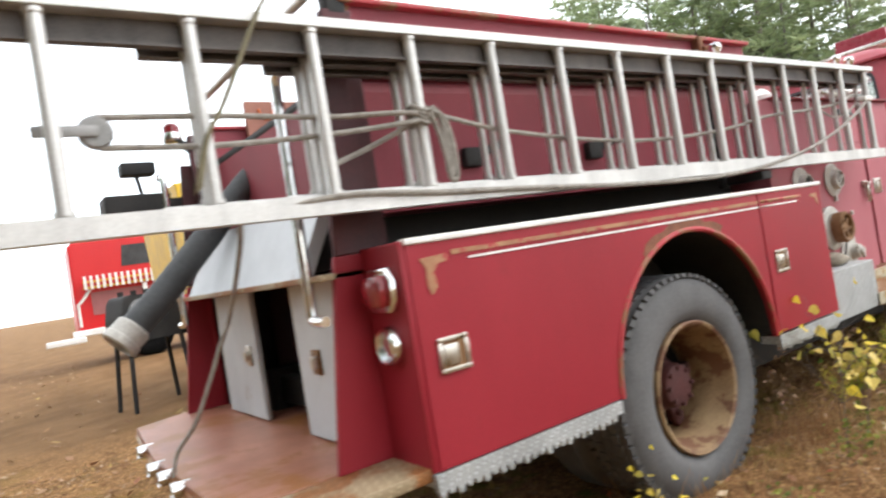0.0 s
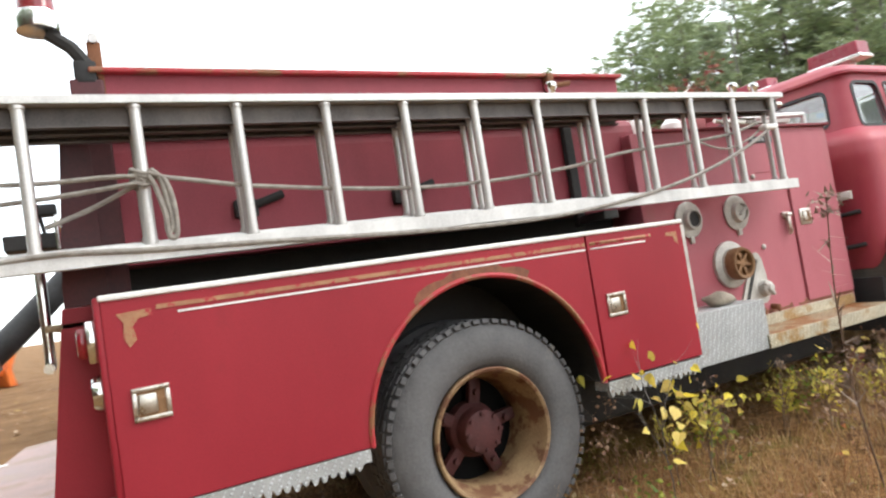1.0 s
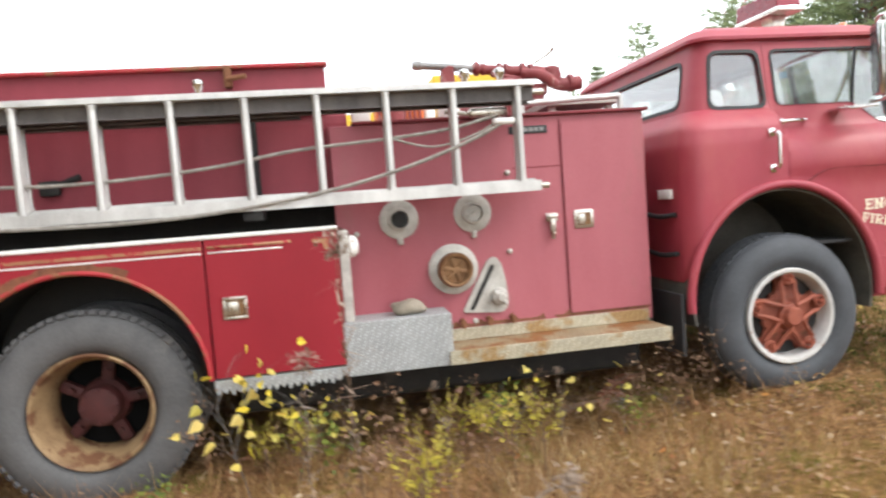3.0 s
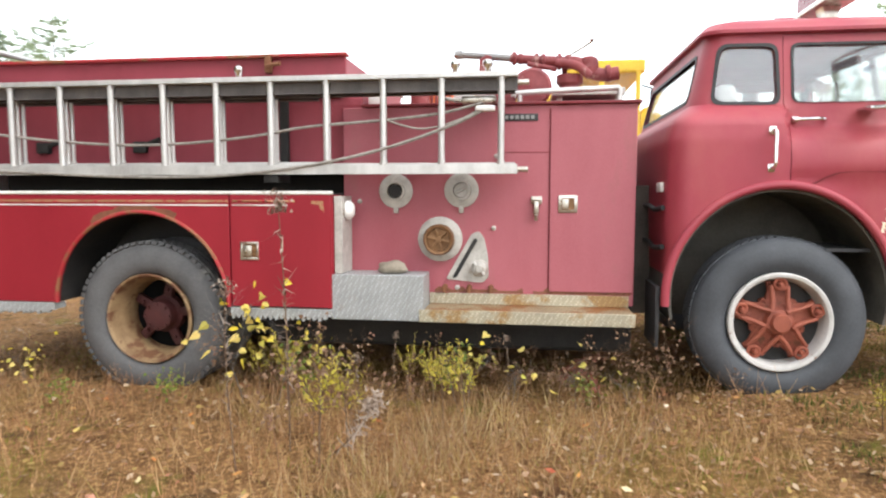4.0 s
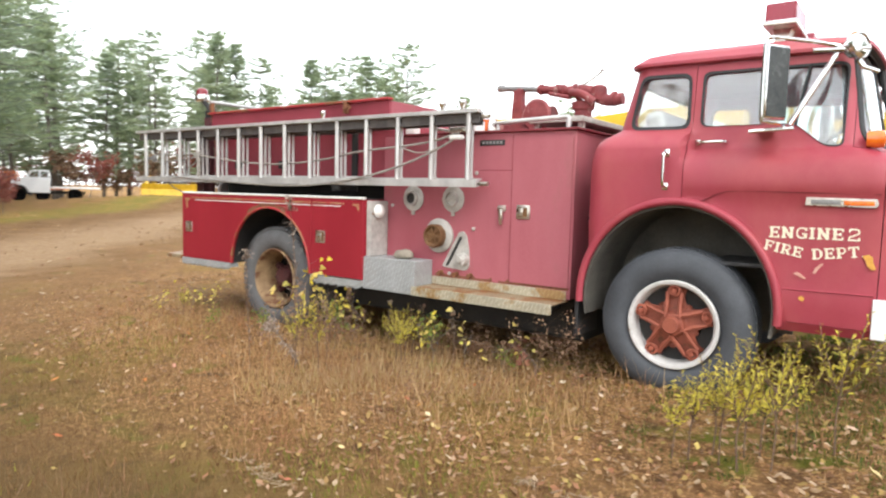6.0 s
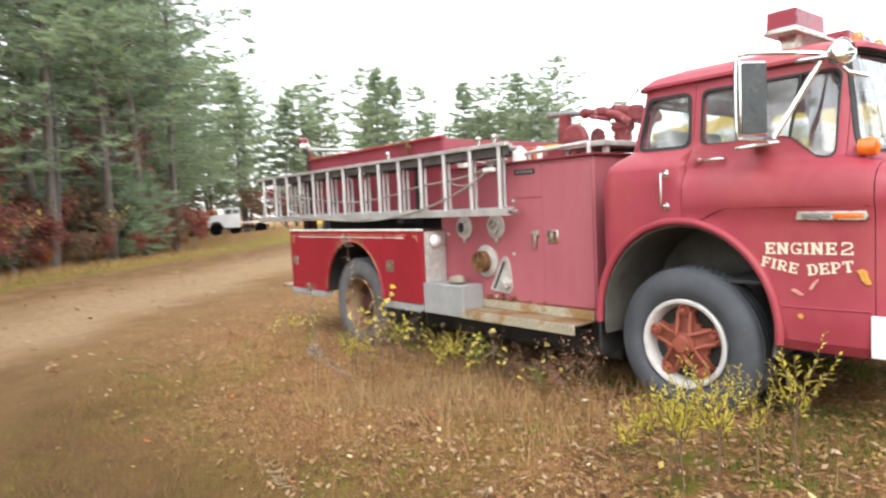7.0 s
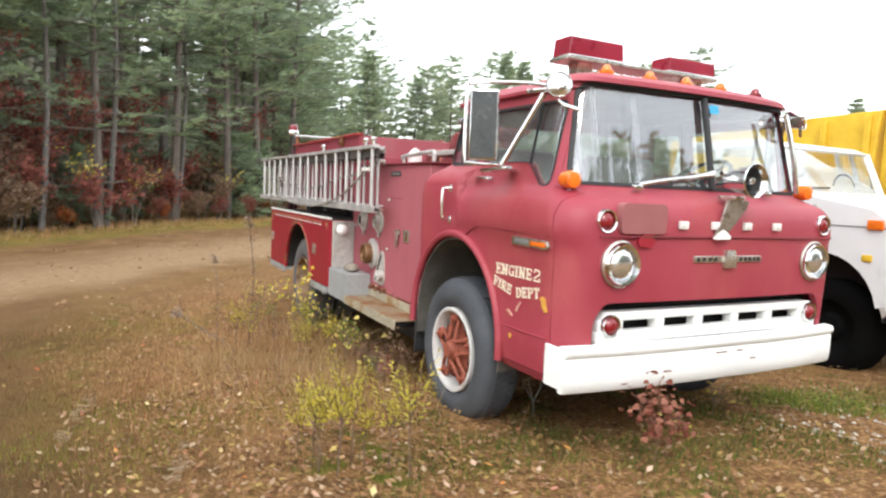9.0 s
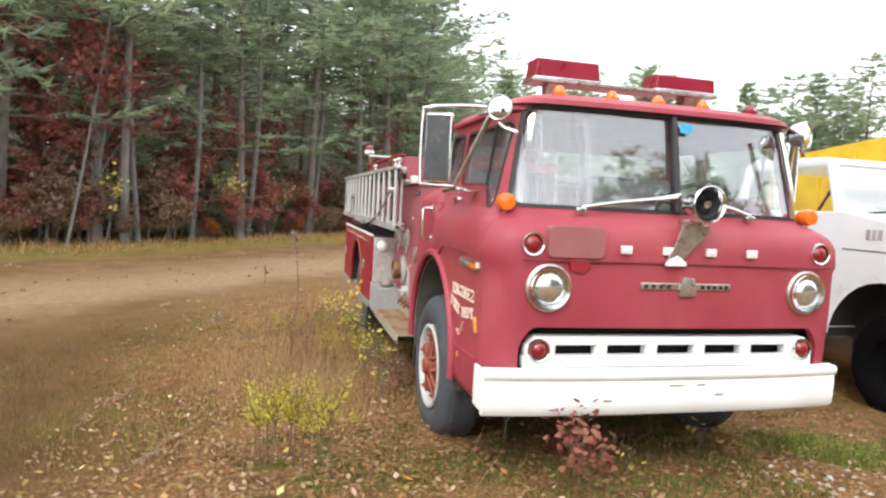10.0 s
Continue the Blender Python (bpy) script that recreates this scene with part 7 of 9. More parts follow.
def pine(seed, H, mat="pine", bare=0.25, spread=1.0, sparse=1.0, fat=1.15, cone=0.0, dense=1.0):
    """A white pine: whorls of long level limbs, with needle sprays towards their ends."""
    rg = random.Random(seed)
    root = thing("pine_tree", "tall dark green pine with layered limbs", "tree")
    wood = B()
    lean = Vector((rg.uniform(-0.03, 0.03), rg.uniform(-0.03, 0.03), 0))
    r0 = 0.012 * H
    axis_ = [Vector((lean.x * z + 0.08 * math.sin(z * 0.4 + seed), lean.y * z, z)) for z in [H * i / 12 for i in range(13)]]
    axis_[0].z = -0.4
    tube(wood, axis_, r0, 8, taper=0.12)
    V, F = [], []
    z = H * bare * 0.5
    while z < H * 0.985:
        u = z / H
        alive = u > bare
        reach = spread * H * (0.05 + 0.235 * math.sin(min(1, max(0, (1 - u) / (1 - bare * 0.7))) ** 0.75 * math.pi * 0.62)) * rg.uniform(0.75, 1.15)
        reach = reach * (1 - cone) + cone * spread * H * 0.20 * (1.04 - u) * rg.uniform(0.7, 1.2)
        count = rg.randint(3, 5) if alive else rg.randint(1, 3)
        a0 = rg.uniform(0, math.tau)
        for k in range(count):
            if alive and rg.random() > 0.92 * sparse + 0.05:
                continue
            a = a0 + k * math.tau / count + rg.uniform(-0.4, 0.4)
            L = reach * rg.choice((0.55, 0.8, 1.0, 1.3)) * rg.uniform(0.85, 1.1) * (1 if alive else 0.5)
            rise = rg.uniform(-0.10, 0.16) + 0.55 * max(0, u - 0.75)
            o = Vector((lean.x * z + 0.08 * math.sin(z * 0.4 + seed), lean.y * z, z))
            d = Vector((math.cos(a), math.sin(a), 0))
            pts = [o, o + d * L * 0.35 + Vector((0, 0, L * rise * 0.3)), o + d * L * 0.7 + Vector((0, 0, L * rise * 0.75)), o + d * L + Vector((0, 0, L * (rise + 0.10)))]
            limb(wood, pts, max(0.012, r0 * 0.22 * (1 - u) + 0.012), 0.006, 4)
            if not alive:
                continue
            sprays = max(4, int(L * 3.4 * dense / fat))
            for j in range(sprays):
                t = 0.25 + 0.78 * (j + rg.random()) / sprays
                i = min(2, int(t * 3))
                p = pts[i].lerp(pts[i + 1], min(1.15, t * 3 - i))
                side = Vector((-d.y, d.x, 0)) * rg.uniform(-1, 1) * L * 0.26 * (1.15 - 0.5 * t)
                p = p + side + Vector((0, 0, rg.uniform(-0.06, 0.12) * fat))
                for q in range(rg.randint(7, 10) + (3 if fat > 1.16 else 0)):
                    n = (d * rg.uniform(0.0, 1.0) + Vector((-d.y, d.x, 0)) * rg.uniform(-1, 1) + Vector((0, 0, rg.uniform(-0.2, 0.42)))).normalized()
                    ln = rg.uniform(0.28, 0.6) * fat
                    w = n.cross(Vector((rg.uniform(-1, 1), rg.uniform(-1, 1), rg.uniform(-1, 1)))).normalized() * rg.uniform(0.022, 0.05) * fat
                    c = len(V)
                    s = p + Vector((rg.uniform(-0.1, 0.1), rg.uniform(-0.1, 0.1), rg.uniform(-0.05, 0.05)))
                    V.extend((tuple(s + w), tuple(s + n * ln), tuple(s - w)))
                    F.append((c, c + 1, c + 2))
        z += H * rg.uniform(0.034, 0.060) / dense
    part("trunk", wood, M["bark"], root, "rough grey-brown trunk and limbs")
    mesh_from("crown", V, F, M[mat], root, "needle sprays with gaps")
    return root


def broadleaf(seed, H, mat, leaf, n_leaves, name, label, category="tree", bark="bark_grey", bare=0.3, spread=0.35, r0=None, droop=0.0, forks=3):
    """A young broad-leaved tree or shrub: forked stems and single leaves."""
    rg = random.Random(seed)
    root = thing(name, label, category)
    wood = B()
    tips = []

    def grow(p, d, L, r, depth):
        pts = [p]
        for i in range(4):
            d = (d + Vector((rg.uniform(-0.18, 0.18), rg.uniform(-0.18, 0.18), rg.uniform(-0.05, 0.12) - droop))).normalized()
            pts.append(pts[-1] + d * L / 4)
            if depth < forks and (i > 0 or depth > 0):
                for _ in range(2 if depth == 0 else 1):
                    a = rg.uniform(0, math.tau)
                    nd = (d * 0.8 + Vector((math.cos(a), math.sin(a), rg.uniform(-0.1, 0.4))) * rg.uniform(0.5, 0.9) * (spread / 0.35)).normalized()
                    grow(pts[-1], nd, L * rg.uniform(0.38, 0.6), r * 0.5, depth + 1)
            if depth > 0:
                tips.append((pts[-1], d))
        tube(wood, pts, r, 5 if depth < 2 else 4, taper=0.45)
    grow(Vector((0, 0, -0.05)), Vector((rg.uniform(-0.08, 0.08), rg.uniform(-0.08, 0.08), 1)), H * 0.72, r0 or H * 0.011, 0)
    part("stem", wood, M[bark], root, "thin forked stem")
    V, F = [], []
    tips = [t for t in tips if t[0].z > H * bare] or tips
    for _ in range(n_leaves):
        p, d = rg.choice(tips)
        p = p + Vector((rg.gauss(0, 1), rg.gauss(0, 1), rg.gauss(0, 0.7))) * leaf * 1.3
        n = Vector((rg.uniform(-1, 1), rg.uniform(-1, 1), rg.uniform(-0.9, 0.3))).normalized()
        w = n.cross(Vector((rg.uniform(-1, 1), rg.uniform(-1, 1), rg.uniform(-1, 1)))).normalized()
        ln = leaf * rg.uniform(0.7, 1.3)
        up = n.cross(w) * ln * 0.12
        c = len(V)
        V.extend((tuple(p + n * ln * 0.06), tuple(p + n * ln * 1.02), *(tuple(p + n * ln * a + w * ln * k + up * abs(k) * 2.6) for a, k in ((-0.04, 0.18), (0.12, 0.38), (0.38, 0.41), (0.72, 0.19), (-0.04, -0.18), (0.12, -0.38), (0.38, -0.41), (0.72, -0.19)))))
        F.append((c, c + 2, c + 3, c + 4, c + 5, c + 1))
        F.append((c, c + 1, c + 9, c + 8, c + 7, c + 6))
    mesh_from("leaves", V, F, M[mat], root, "scattered leaves")
    return root


rt = random.Random(11)


def spot(ob, x, y, turn=None, size=1.0, sink=0.0):
    ob.matrix_basis = Matrix.Translation((x, y, gz(x, y) - sink)) @ Euler((0, 0, rt.uniform(0, math.tau) if turn is None else turn)).to_matrix().to_4x4() @ Matrix.Scale(size, 4)
    return ob


def plant(src, x, y, size=1.0, turn=None, group=""):
    ob = copy_thing(src, Matrix())
    spot(ob, x, y, turn, size)
    if group:
        ob["group"] = group
    return ob


pines = [pine(s, h, bare=bq, spread=sp) for s, h, bq, sp in ((1, 17, 0.22, 1.0), (2, 18.5, 0.34, 0.9), (3, 15.5, 0.16, 1.1), (4, 19, 0.42, 0.85), (5, 13, 0.12, 1.0))]
far_pines = [pine(s, h, "pine_far", bq, sp, 1.0, 1.25, cn, 1.25) for s, h, bq, sp, cn in ((21, 15, 0.2, 1.0, 0.55), (22, 16.5, 0.3, 0.95, 0.3), (23, 13.5, 0.12, 1.05, 0.85))]
M["pine_front"] = leaf_surface("bright_pine_needles", [(0.170, 0.210, 0.140), (0.250, 0.310, 0.173), (0.330, 0.400, 0.205), (0.410, 0.450, 0.259)], clump=0.6, through_light=0.5)
front_pines = [pine(s, h, "pine_front", bq, sp, 1.0, 1.1, 0.25, 1.5) for s, h, bq, sp in ((24, 14, 0.12, 1.0), (25, 15.5, 0.3, 0.9))]
FOREST = "pines at the forest edge"


def along(d, s):
    """A place from its distance across and along the forest edge."""
    return ((d + s * 1.41421) / 2, (d - s * 1.41421) / 2)


first = {}


def wood_tree(kind, x, y, size, group):
    src = kind
    if src.name not in first:
        first[src.name] = True
        spot(src, x, y, None, size)
        src["group"] = group
        return src
    return plant(src, x, y, size, None, group)


s = 8.0
while s > -25:
    for row, d0 in enumerate((-18.0, -21.5, -26)):
        if row == 2 and rt.random() < 0.35:
            continue
        x, y = along(d0 + rt.uniform(-1.4, 1.4), s + rt.uniform(-1.4, 1.4))
        wood_tree(pines[rt.choice((0, 1, 3, 3) if row < 2 else (0, 2, 1, 4) if row < 4 else (2, 4, 2))], x, y, rt.uniform(0.85, 1.08), FOREST)
    s -= rt.uniform(2.9, 4.1)
for k, d0, s in ((4, -24.0, -3.0), (4, -25.0, -9.0), (2, -23.5, -15.0), (4, -22.5, 3.0)):
    wood_tree(pines[k], *along(d0, s), 1.0, FOREST)
# the wood draws back round a bay where the other trucks stand
s = -26.0
while s > -60:
    back = min(26, (-s - 24) * 0.75)
    for row, d0 in enumerate((-19, -25)):
        x, y = along(d0 - back + rt.uniform(-1.4, 1.4), s + rt.uniform(-1.2, 1.2))
        wood_tree(pines[rt.choice((0, 2, 3) if row < 1 else (2, 0))], x, y, rt.uniform(0.92, 1.12), FOREST)
    s -= rt.uniform(3.2, 4.6)
for x, y, k, sz in ((-57.5, 25.5, 3, 0.98), (-60, 22.5, 0, 1.1), (-63, 27.5, 2, 1.05)):
    wood_tree(pines[k], x, y, sz, FOREST)
# distant line across the lot
a = 11.0
while a < 64:
    for _ in range(2 if a < 48 else 1):
        r = rt.uniform(66, 88) + (12 if a < 21 else 0)
        an = radians(a + rt.uniform(-1.2, 1.2))
        wood_tree(rt.choice(far_pines), 9 - r * math.cos(an), -1 + r * math.sin(an), rt.uniform(0.9, 1.25) * (0.8 if a > 37 else 1), "distant pines across the lot")
    a += rt.uniform(1.2, 3.0) if a < 50 else rt.uniform(2.5, 5)
for a, r, k, sz in ((36.5, 70, 0, 1.0), (40.4, 69, 2, 1.1), (42.0, 76, 0, 1.05), (43.8, 70, 1, 0.95), (45.6, 72, 2, 1.2), (49.0, 71, 1, 1.05)):
    wood_tree(far_pines[k], 9 - r * math.cos(radians(a)), -1 + r * math.sin(radians(a)), sz, "distant pines across the lot")
# wood beyond the cab front, some fifty metres off, falling away to single pines
for az, r, k, sz in ((19, 50, 0, 1.08), (22, 46, 1, 1.04), (25, 52, 0, 1.45), (28, 47, 1, 1.30), (30.5, 55, 2, 1.20), (29.2, 51, 0, 1.30), (31.8, 50, 1, 1.25), (33, 48, 0, 1.35), (36, 53, 1, 1.40), (38, 46, 2, 1.10), (40, 50, 0, 1.35), (42.5, 54, 1, 1.30), (44.5, 48, 0, 1.20),
                     (47, 52, 0, 1.15), (49, 56, 2, 0.95), (51.5, 50, 1, 1.00), (54, 57, 0, 1.05), (56.5, 62, 2, 0.90), (60, 58, 1, 0.95), (63.5, 60, 2, 0.90), (66, 66, 0, 0.80), (34.5, 62, 0, 1.50), (41, 63, 1, 1.45), (27, 61, 0, 1.50)):
    an = radians(az + rt.uniform(-0.5, 0.5))
    wood_tree(front_pines[k] if k < 2 else far_pines[2], 2 + r * math.cos(an), -1 + r * math.sin(an), sz, "pines beyond the cab front")
# low pines out of view, added only to shape reflections in glass and chrome
for x, y, k, sz in ((38, 8.0, 0, 0.40), (41, 10, 3, 0.32), (40, 5.0, 2, 0.32), (43, 2.0, 2, 0.32), (46, 3.5, 2, 0.36), (44, -3, 2, 0.36), (42, -6, 2, 0.40), (41, -12, 2, 0.40),
                    (39, -18, 2, 0.44), (34, -25, 2, 0.48), (24, -30, 2, 0.56), (12, -33, 2, 0.56)):
    wood_tree(front_pines[k] if k < 2 else pines[k], x + rt.uniform(-0.5, 0.5), y + rt.uniform(-0.5, 0.5), sz, "pines beyond the cab front")

# bare grey trunks, red and brown understorey along the forest edge
maple = broadleaf(31, 6.5, "maple_red", 0.17, 1500, "red_maple", "young maple with dark red leaves", bare=0.3)
brush = broadleaf(32, 2.0, "leaf_brown", 0.13, 620, "brush", "brown leafy brush at the forest edge", "shrub", bare=0.05, spread=0.6, forks=2)
red_brush = broadleaf(36, 2.4, "maple_red", 0.13, 620, "brush", "dark red leafy brush at the forest edge", "shrub", bare=0.05, spread=0.6, forks=2)
sapling_far = broadleaf(33, 2.6, "leaf_yellow", 0.12, 80, "yellow_sapling", "thin sapling with yellow leaves", "sapling", bare=0.25)
evergreen = pine(41, 4.2, "pine", 0.04, 1.5)
evergreen["label"] = "bushy young evergreen at the forest edge"


def pole(seed, H, r):
    """A straight thin grey trunk with short dead stubs."""
    rg = random.Random(seed)
    root = thing("bare_tree", "straight leafless grey trunk at the forest edge", "tree")
    w = B()
    at = lambda z: Vector((0.25 * math.sin(z * 0.25 + seed), 0.2 * math.sin(z * 0.3), z))
    tube(w, [at(H * i / 8 - 0.3) for i in range(9)], r, 7, taper=0.35)
    for _ in range(16):
        z = rg.uniform(0.25, 0.95) * H
        a = rg.uniform(0, math.tau)
        L = rg.uniform(0.3, 1.5)
        d = Vector((math.cos(a), math.sin(a), rg.uniform(-0.1, 0.5)))
        tube(w, [at(z), at(z) + d * L * 0.5, at(z) + d * L + Vector((0, 0, 0.15 * L))], 0.022, 4, taper=0.3)
    part("trunk", w, M["bark_grey"], root)
    return root


snag = pole(34, 12, 0.13)


def use(src, spots, group):
    for i, (x, y, sz) in enumerate(spots):
        if i == 0:
            spot(src, x, y, None, sz)
            src["group"] = group
        else:
            plant(src, x, y, sz, None, group)


use(maple, [(-12.3, -5.3, 0.95), (-13.3, -5.9, 1.05), (-16.4, -2.9, 0.52), (-17.2, -3.2, 0.6), (-11.6, -6.6, 0.6), (*along(-18.4, -9.5), 0.7), (*along(-17.2, 3.0), 1.0), (*along(-20, -22), 0.8), (*along(-21, -5), 1.1), (*along(-20, -13), 0.8),
            (*along(-22, 1), 1.1), (31.0, 37.0, 1.5), (29.5, 39.5, 1.3), (38.0, 30.0, 1.6)], "red maples")
bs = []
for d0, step in ((-16.7, 0.6), (-19.0, 1.2), (-23.0, 1.8), (-28.0, 2.0)):
    s = 8.0
    while s > -26:
        bs.append((*along(d0 + rt.uniform(-1.3, 1.1), s), rt.uniform(0.2, 0.75) ** 1.3 * 1.6 if d0 > -18 else rt.uniform(0.6, 1.5) * (1 if d0 > -30 else 2.5)))
        s -= step * rt.uniform(0.7, 1.3)
bs = [p for p in bs if p[0] + p[1] > -34]
for k in range(34):
    an, r = radians(17 + k * 1.4), rt.uniform(44, 50)
    bs.append((2 + r * math.cos(an), -1 + r * math.sin(an), rt.uniform(1.2, 2.2)))
s = -26.0
while s > -58:
    bs.append((*along(-18.0 + rt.uniform(-1, 1) - min(26, (-s - 24) * 0.75), s), rt.uniform(0.8, 1.3)))
    s -= rt.uniform(1.2, 2.0)
for k in range(46):
    an, r = radians(11 + k * 1.15), rt.uniform(84, 92) if k < 10 else rt.uniform(66, 76)
    bs.append((9 - r * math.cos(an), -1 + r * math.sin(an), rt.uniform(1.2, 2.2)))
use(brush, bs[::3] + bs[1::3], "brush at the forest edge")
use(red_brush, bs[2::3], "brush at the forest edge")
use(sapling_far, [(*along(-16.0, -10.3), 1.0), (*along(-16.3, -12.2), 0.85), (*along(-16.2, -4.9), 0.9), (*along(-17, -18), 0.9), (37.0, 33.5, 3.4)], "yellow saplings")
use(evergreen, [(*along(-17.6, -20.0), 1.0), (*along(-18.0, -21.9), 0.95), (*along(-18.5, -10.6), 0.7), (*along(-21, -7), 1.1), (*along(-22, -15), 1.2), (*along(-21, -0.5), 1.1), (32, 32, 1.6), (41, 21, 1.8), (43, 16, 1.8)], "young evergreens")
use(snag, [(-12.3, -4.15, 1.25), (*along(-16.8, -6.2), 0.85), (*along(-17.4, -1.6), 0.8), (*along(-17.0, -11.4), 1.0), (*along(-16.4, 0.6), 0.8), (*along(-18, -16), 0.9), (*along(-17, -8.6), 0.9),
           (43, 23, 1.3), (45, 20, 1.35), (39.5, 27, 1.25), (47, 17, 1.3), (37, 31, 1.2), (42, 26, 1.3)], "bare grey trunks")
birch = plant(snag, -10.6, -5.4, 0.62, None, "bare grey trunks")
birch.matrix_basis = Matrix.Translation((-10.4, -5.5, gz(-10.4, -5.5) - 0.1)) @ Euler((radians(-8), radians(6), 1.0)).to_matrix().to_4x4() @ Matrix.Diagonal((0.42, 0.42, 0.62, 1))
birch["label"] = "thin pale leaning trunk at the forest edge"

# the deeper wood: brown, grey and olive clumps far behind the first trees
# haze is put into these pale colours, which fill the gaps between trunks
M["deep_wood"] = leaf_surface("haze_paled_deep_wood", [(0.30, 0.27, 0.23), (0.42, 0.39, 0.33), (0.33, 0.36, 0.28), (0.46, 0.43, 0.38), (0.38, 0.28, 0.23)], through_light=0.4, clump=0.4, clump_scale=0.15)
rw = random.Random(77)
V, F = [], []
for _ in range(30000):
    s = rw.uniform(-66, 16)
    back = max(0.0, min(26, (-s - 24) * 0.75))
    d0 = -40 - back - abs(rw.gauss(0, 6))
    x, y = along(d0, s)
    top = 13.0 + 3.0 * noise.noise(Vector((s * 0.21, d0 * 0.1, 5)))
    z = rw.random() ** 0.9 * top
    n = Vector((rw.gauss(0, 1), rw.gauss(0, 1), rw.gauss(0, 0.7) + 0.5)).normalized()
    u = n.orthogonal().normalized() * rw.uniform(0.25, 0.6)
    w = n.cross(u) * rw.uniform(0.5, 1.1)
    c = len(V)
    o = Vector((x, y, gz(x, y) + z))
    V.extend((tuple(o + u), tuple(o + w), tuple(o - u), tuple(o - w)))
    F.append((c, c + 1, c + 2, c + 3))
tagged(mesh_from("far_wood", V, F, M["deep_wood"]), "brown and olive wood behind the first trees, haze put into its pale colours", "wood", kind="stuff")
orange_brush = broadleaf(35, 1.3, "leaf_rust", 0.11, 420, "orange_bush", "low rust-orange bush at the forest edge", "shrub", bare=0.05, spread=0.7)
use(orange_brush, [(*along(-16.4, -22.0), 0.9), (*along(-16.2, -20.6), 0.7), (*along(-16.4, -23.4), 0.8), (*along(-16.3, -9.0), 0.6), (*along(-16.2, -1.2), 0.7), (*along(-16.2, 2.0), 0.8), (*along(-16.5, -14.0), 0.6)], "orange bushes")

# weeds round the truck
yel = broadleaf(51, 0.95, "leaf_yellow", 0.075, 26, "yellow_sapling", "small sapling with yellow heart-shaped leaves", "sapling", bare=0.3, r0=0.0045, spread=0.5, forks=2)
use(yel, [(3.66, 1.62, 0.80), (3.88, 1.6, 0.6), (2.18, 1.62, 0.42), (4.12, 1.70, 0.5), (5.0, 1.66, 0.45), (1.85, 1.55, 0.4), (1.5, 1.45, 0.3)], "yellow saplings by the truck")


def goldenrod(seed, H, shoots):
    """A woody stem whose upright shoots carry narrow leaves in two rows."""
    rg = random.Random(seed)
    root = thing("goldenrod", "yellow-green goldenrod with narrow leaves on upright shoots", "weed")
    w = B()
    V, F = [], []
    stem = [Vector((0, 0, -0.02)), Vector((0.01, 0.01, H * 0.3)), Vector((-0.01, 0.02, H * 0.62))]
    tube(w, stem, 0.006, 5, taper=0.6)
    for k in range(shoots):
        a = math.tau * (k + rg.random() * 0.5) / shoots
        u = rg.uniform(0.35, 1.0)
        p = stem[1].lerp(stem[2], u)
        d = Vector((math.cos(a), math.sin(a), rg.uniform(0.5, 1.3))).normalized()
        L = H * rg.uniform(0.3, 0.55)
        pts = [p]
        for i in range(5):
            d = (d + Vector((0, 0, 0.22))).normalized()
            pts.append(pts[-1] + d * L / 5)
        sh = B()
        tube(sh, pts, 0.0032, 4, taper=0.5)
        part("shoot", sh, M["stalk_bark"], root)
        n = 16
        for i in range(n):
            t = 0.12 + 0.88 * i / n
            j = min(4, int(t * 5))
            o = pts[j].lerp(pts[j + 1], t * 5 - j)
            ax = (pts[j + 1] - pts[j]).normalized()
            an = rg.uniform(0, math.tau)
            s1 = ax.cross(Vector((math.cos(an), math.sin(an), 0.3))).normalized()
            n_ = (s1 * 0.9 + ax * 0.75 + Vector((0, 0, -0.1))).normalized()
            ln = rg.uniform(0.035, 0.062) * (1.15 - 0.55 * t)
            wd = n_.cross(ax).normalized() * ln * 0.16
            m_ = o + n_ * ln * 0.5 + Vector((0, 0, 0.004))
            c = len(V)
            V.extend((tuple(o), tuple(m_ + wd), tuple(o + n_ * ln), tuple(m_ - wd)))
            F.append((c, c + 1, c + 2, c + 3))
    part("stem", w, M["stalk_bark"], root, "thin brown woody stem")
    mesh_from("leaves", V, F, M["weed"], root, "narrow yellow-green leaves")
    return root


M["stalk_bark"] = surface("dry_stem", (0.10, 0.06, 0.04), (0.2, 0.13, 0.08), rough=0.9, scale=20, fine=60, bump=0.2)
use(goldenrod(52, 0.70, 9), [(7.90, 1.12, 0.95), (7.54, 0.92, 0.85), (7.68, 0.80, 0.9), (7.46, 0.78, 0.8), (7.74, 1.06, 0.75), (4.41, 0.82, 0.85), (4.52, 0.95, 0.75), (5.08, 1.26, 0.75), (4.95, 1.36, 0.65), (4.68, 1.72, 0.6), (3.75, 1.66, 0.6)], "goldenrod by the front wheel")
use(goldenrod(57, 0.52, 8), [(7.32, 0.78, 0.9), (7.40, 0.90, 0.9), (7.55, 0.74, 1.0), (7.60, 0.98, 0.8), (7.26, 0.70, 0.7), (4.85, 1.58, 0.8), (3.95, 1.62, 0.9), (1.75, 1.55, 0.6), (7.2, 1.32, 0.5)], "low goldenrod by the truck")
gw = broadleaf(53, 0.55, "green_weed", 0.045, 90, "leafy_weed", "low weed with green and yellow leaves", "weed", "stalk", bare=0.1, r0=0.004, spread=0.6)
use(gw, [(4.98, 1.78, 0.7), (4.02, 1.66, 0.7), (3.3, 1.4, 0.5), (2.6, 1.35, 0.4), (8.07, 4.04, 0.4), (7.95, 3.7, 0.35), (8.1, 4.2, 0.4), (8.2, 4.35, 0.35), (5.75, 1.7, 0.4)], "leafy weeds by the truck")
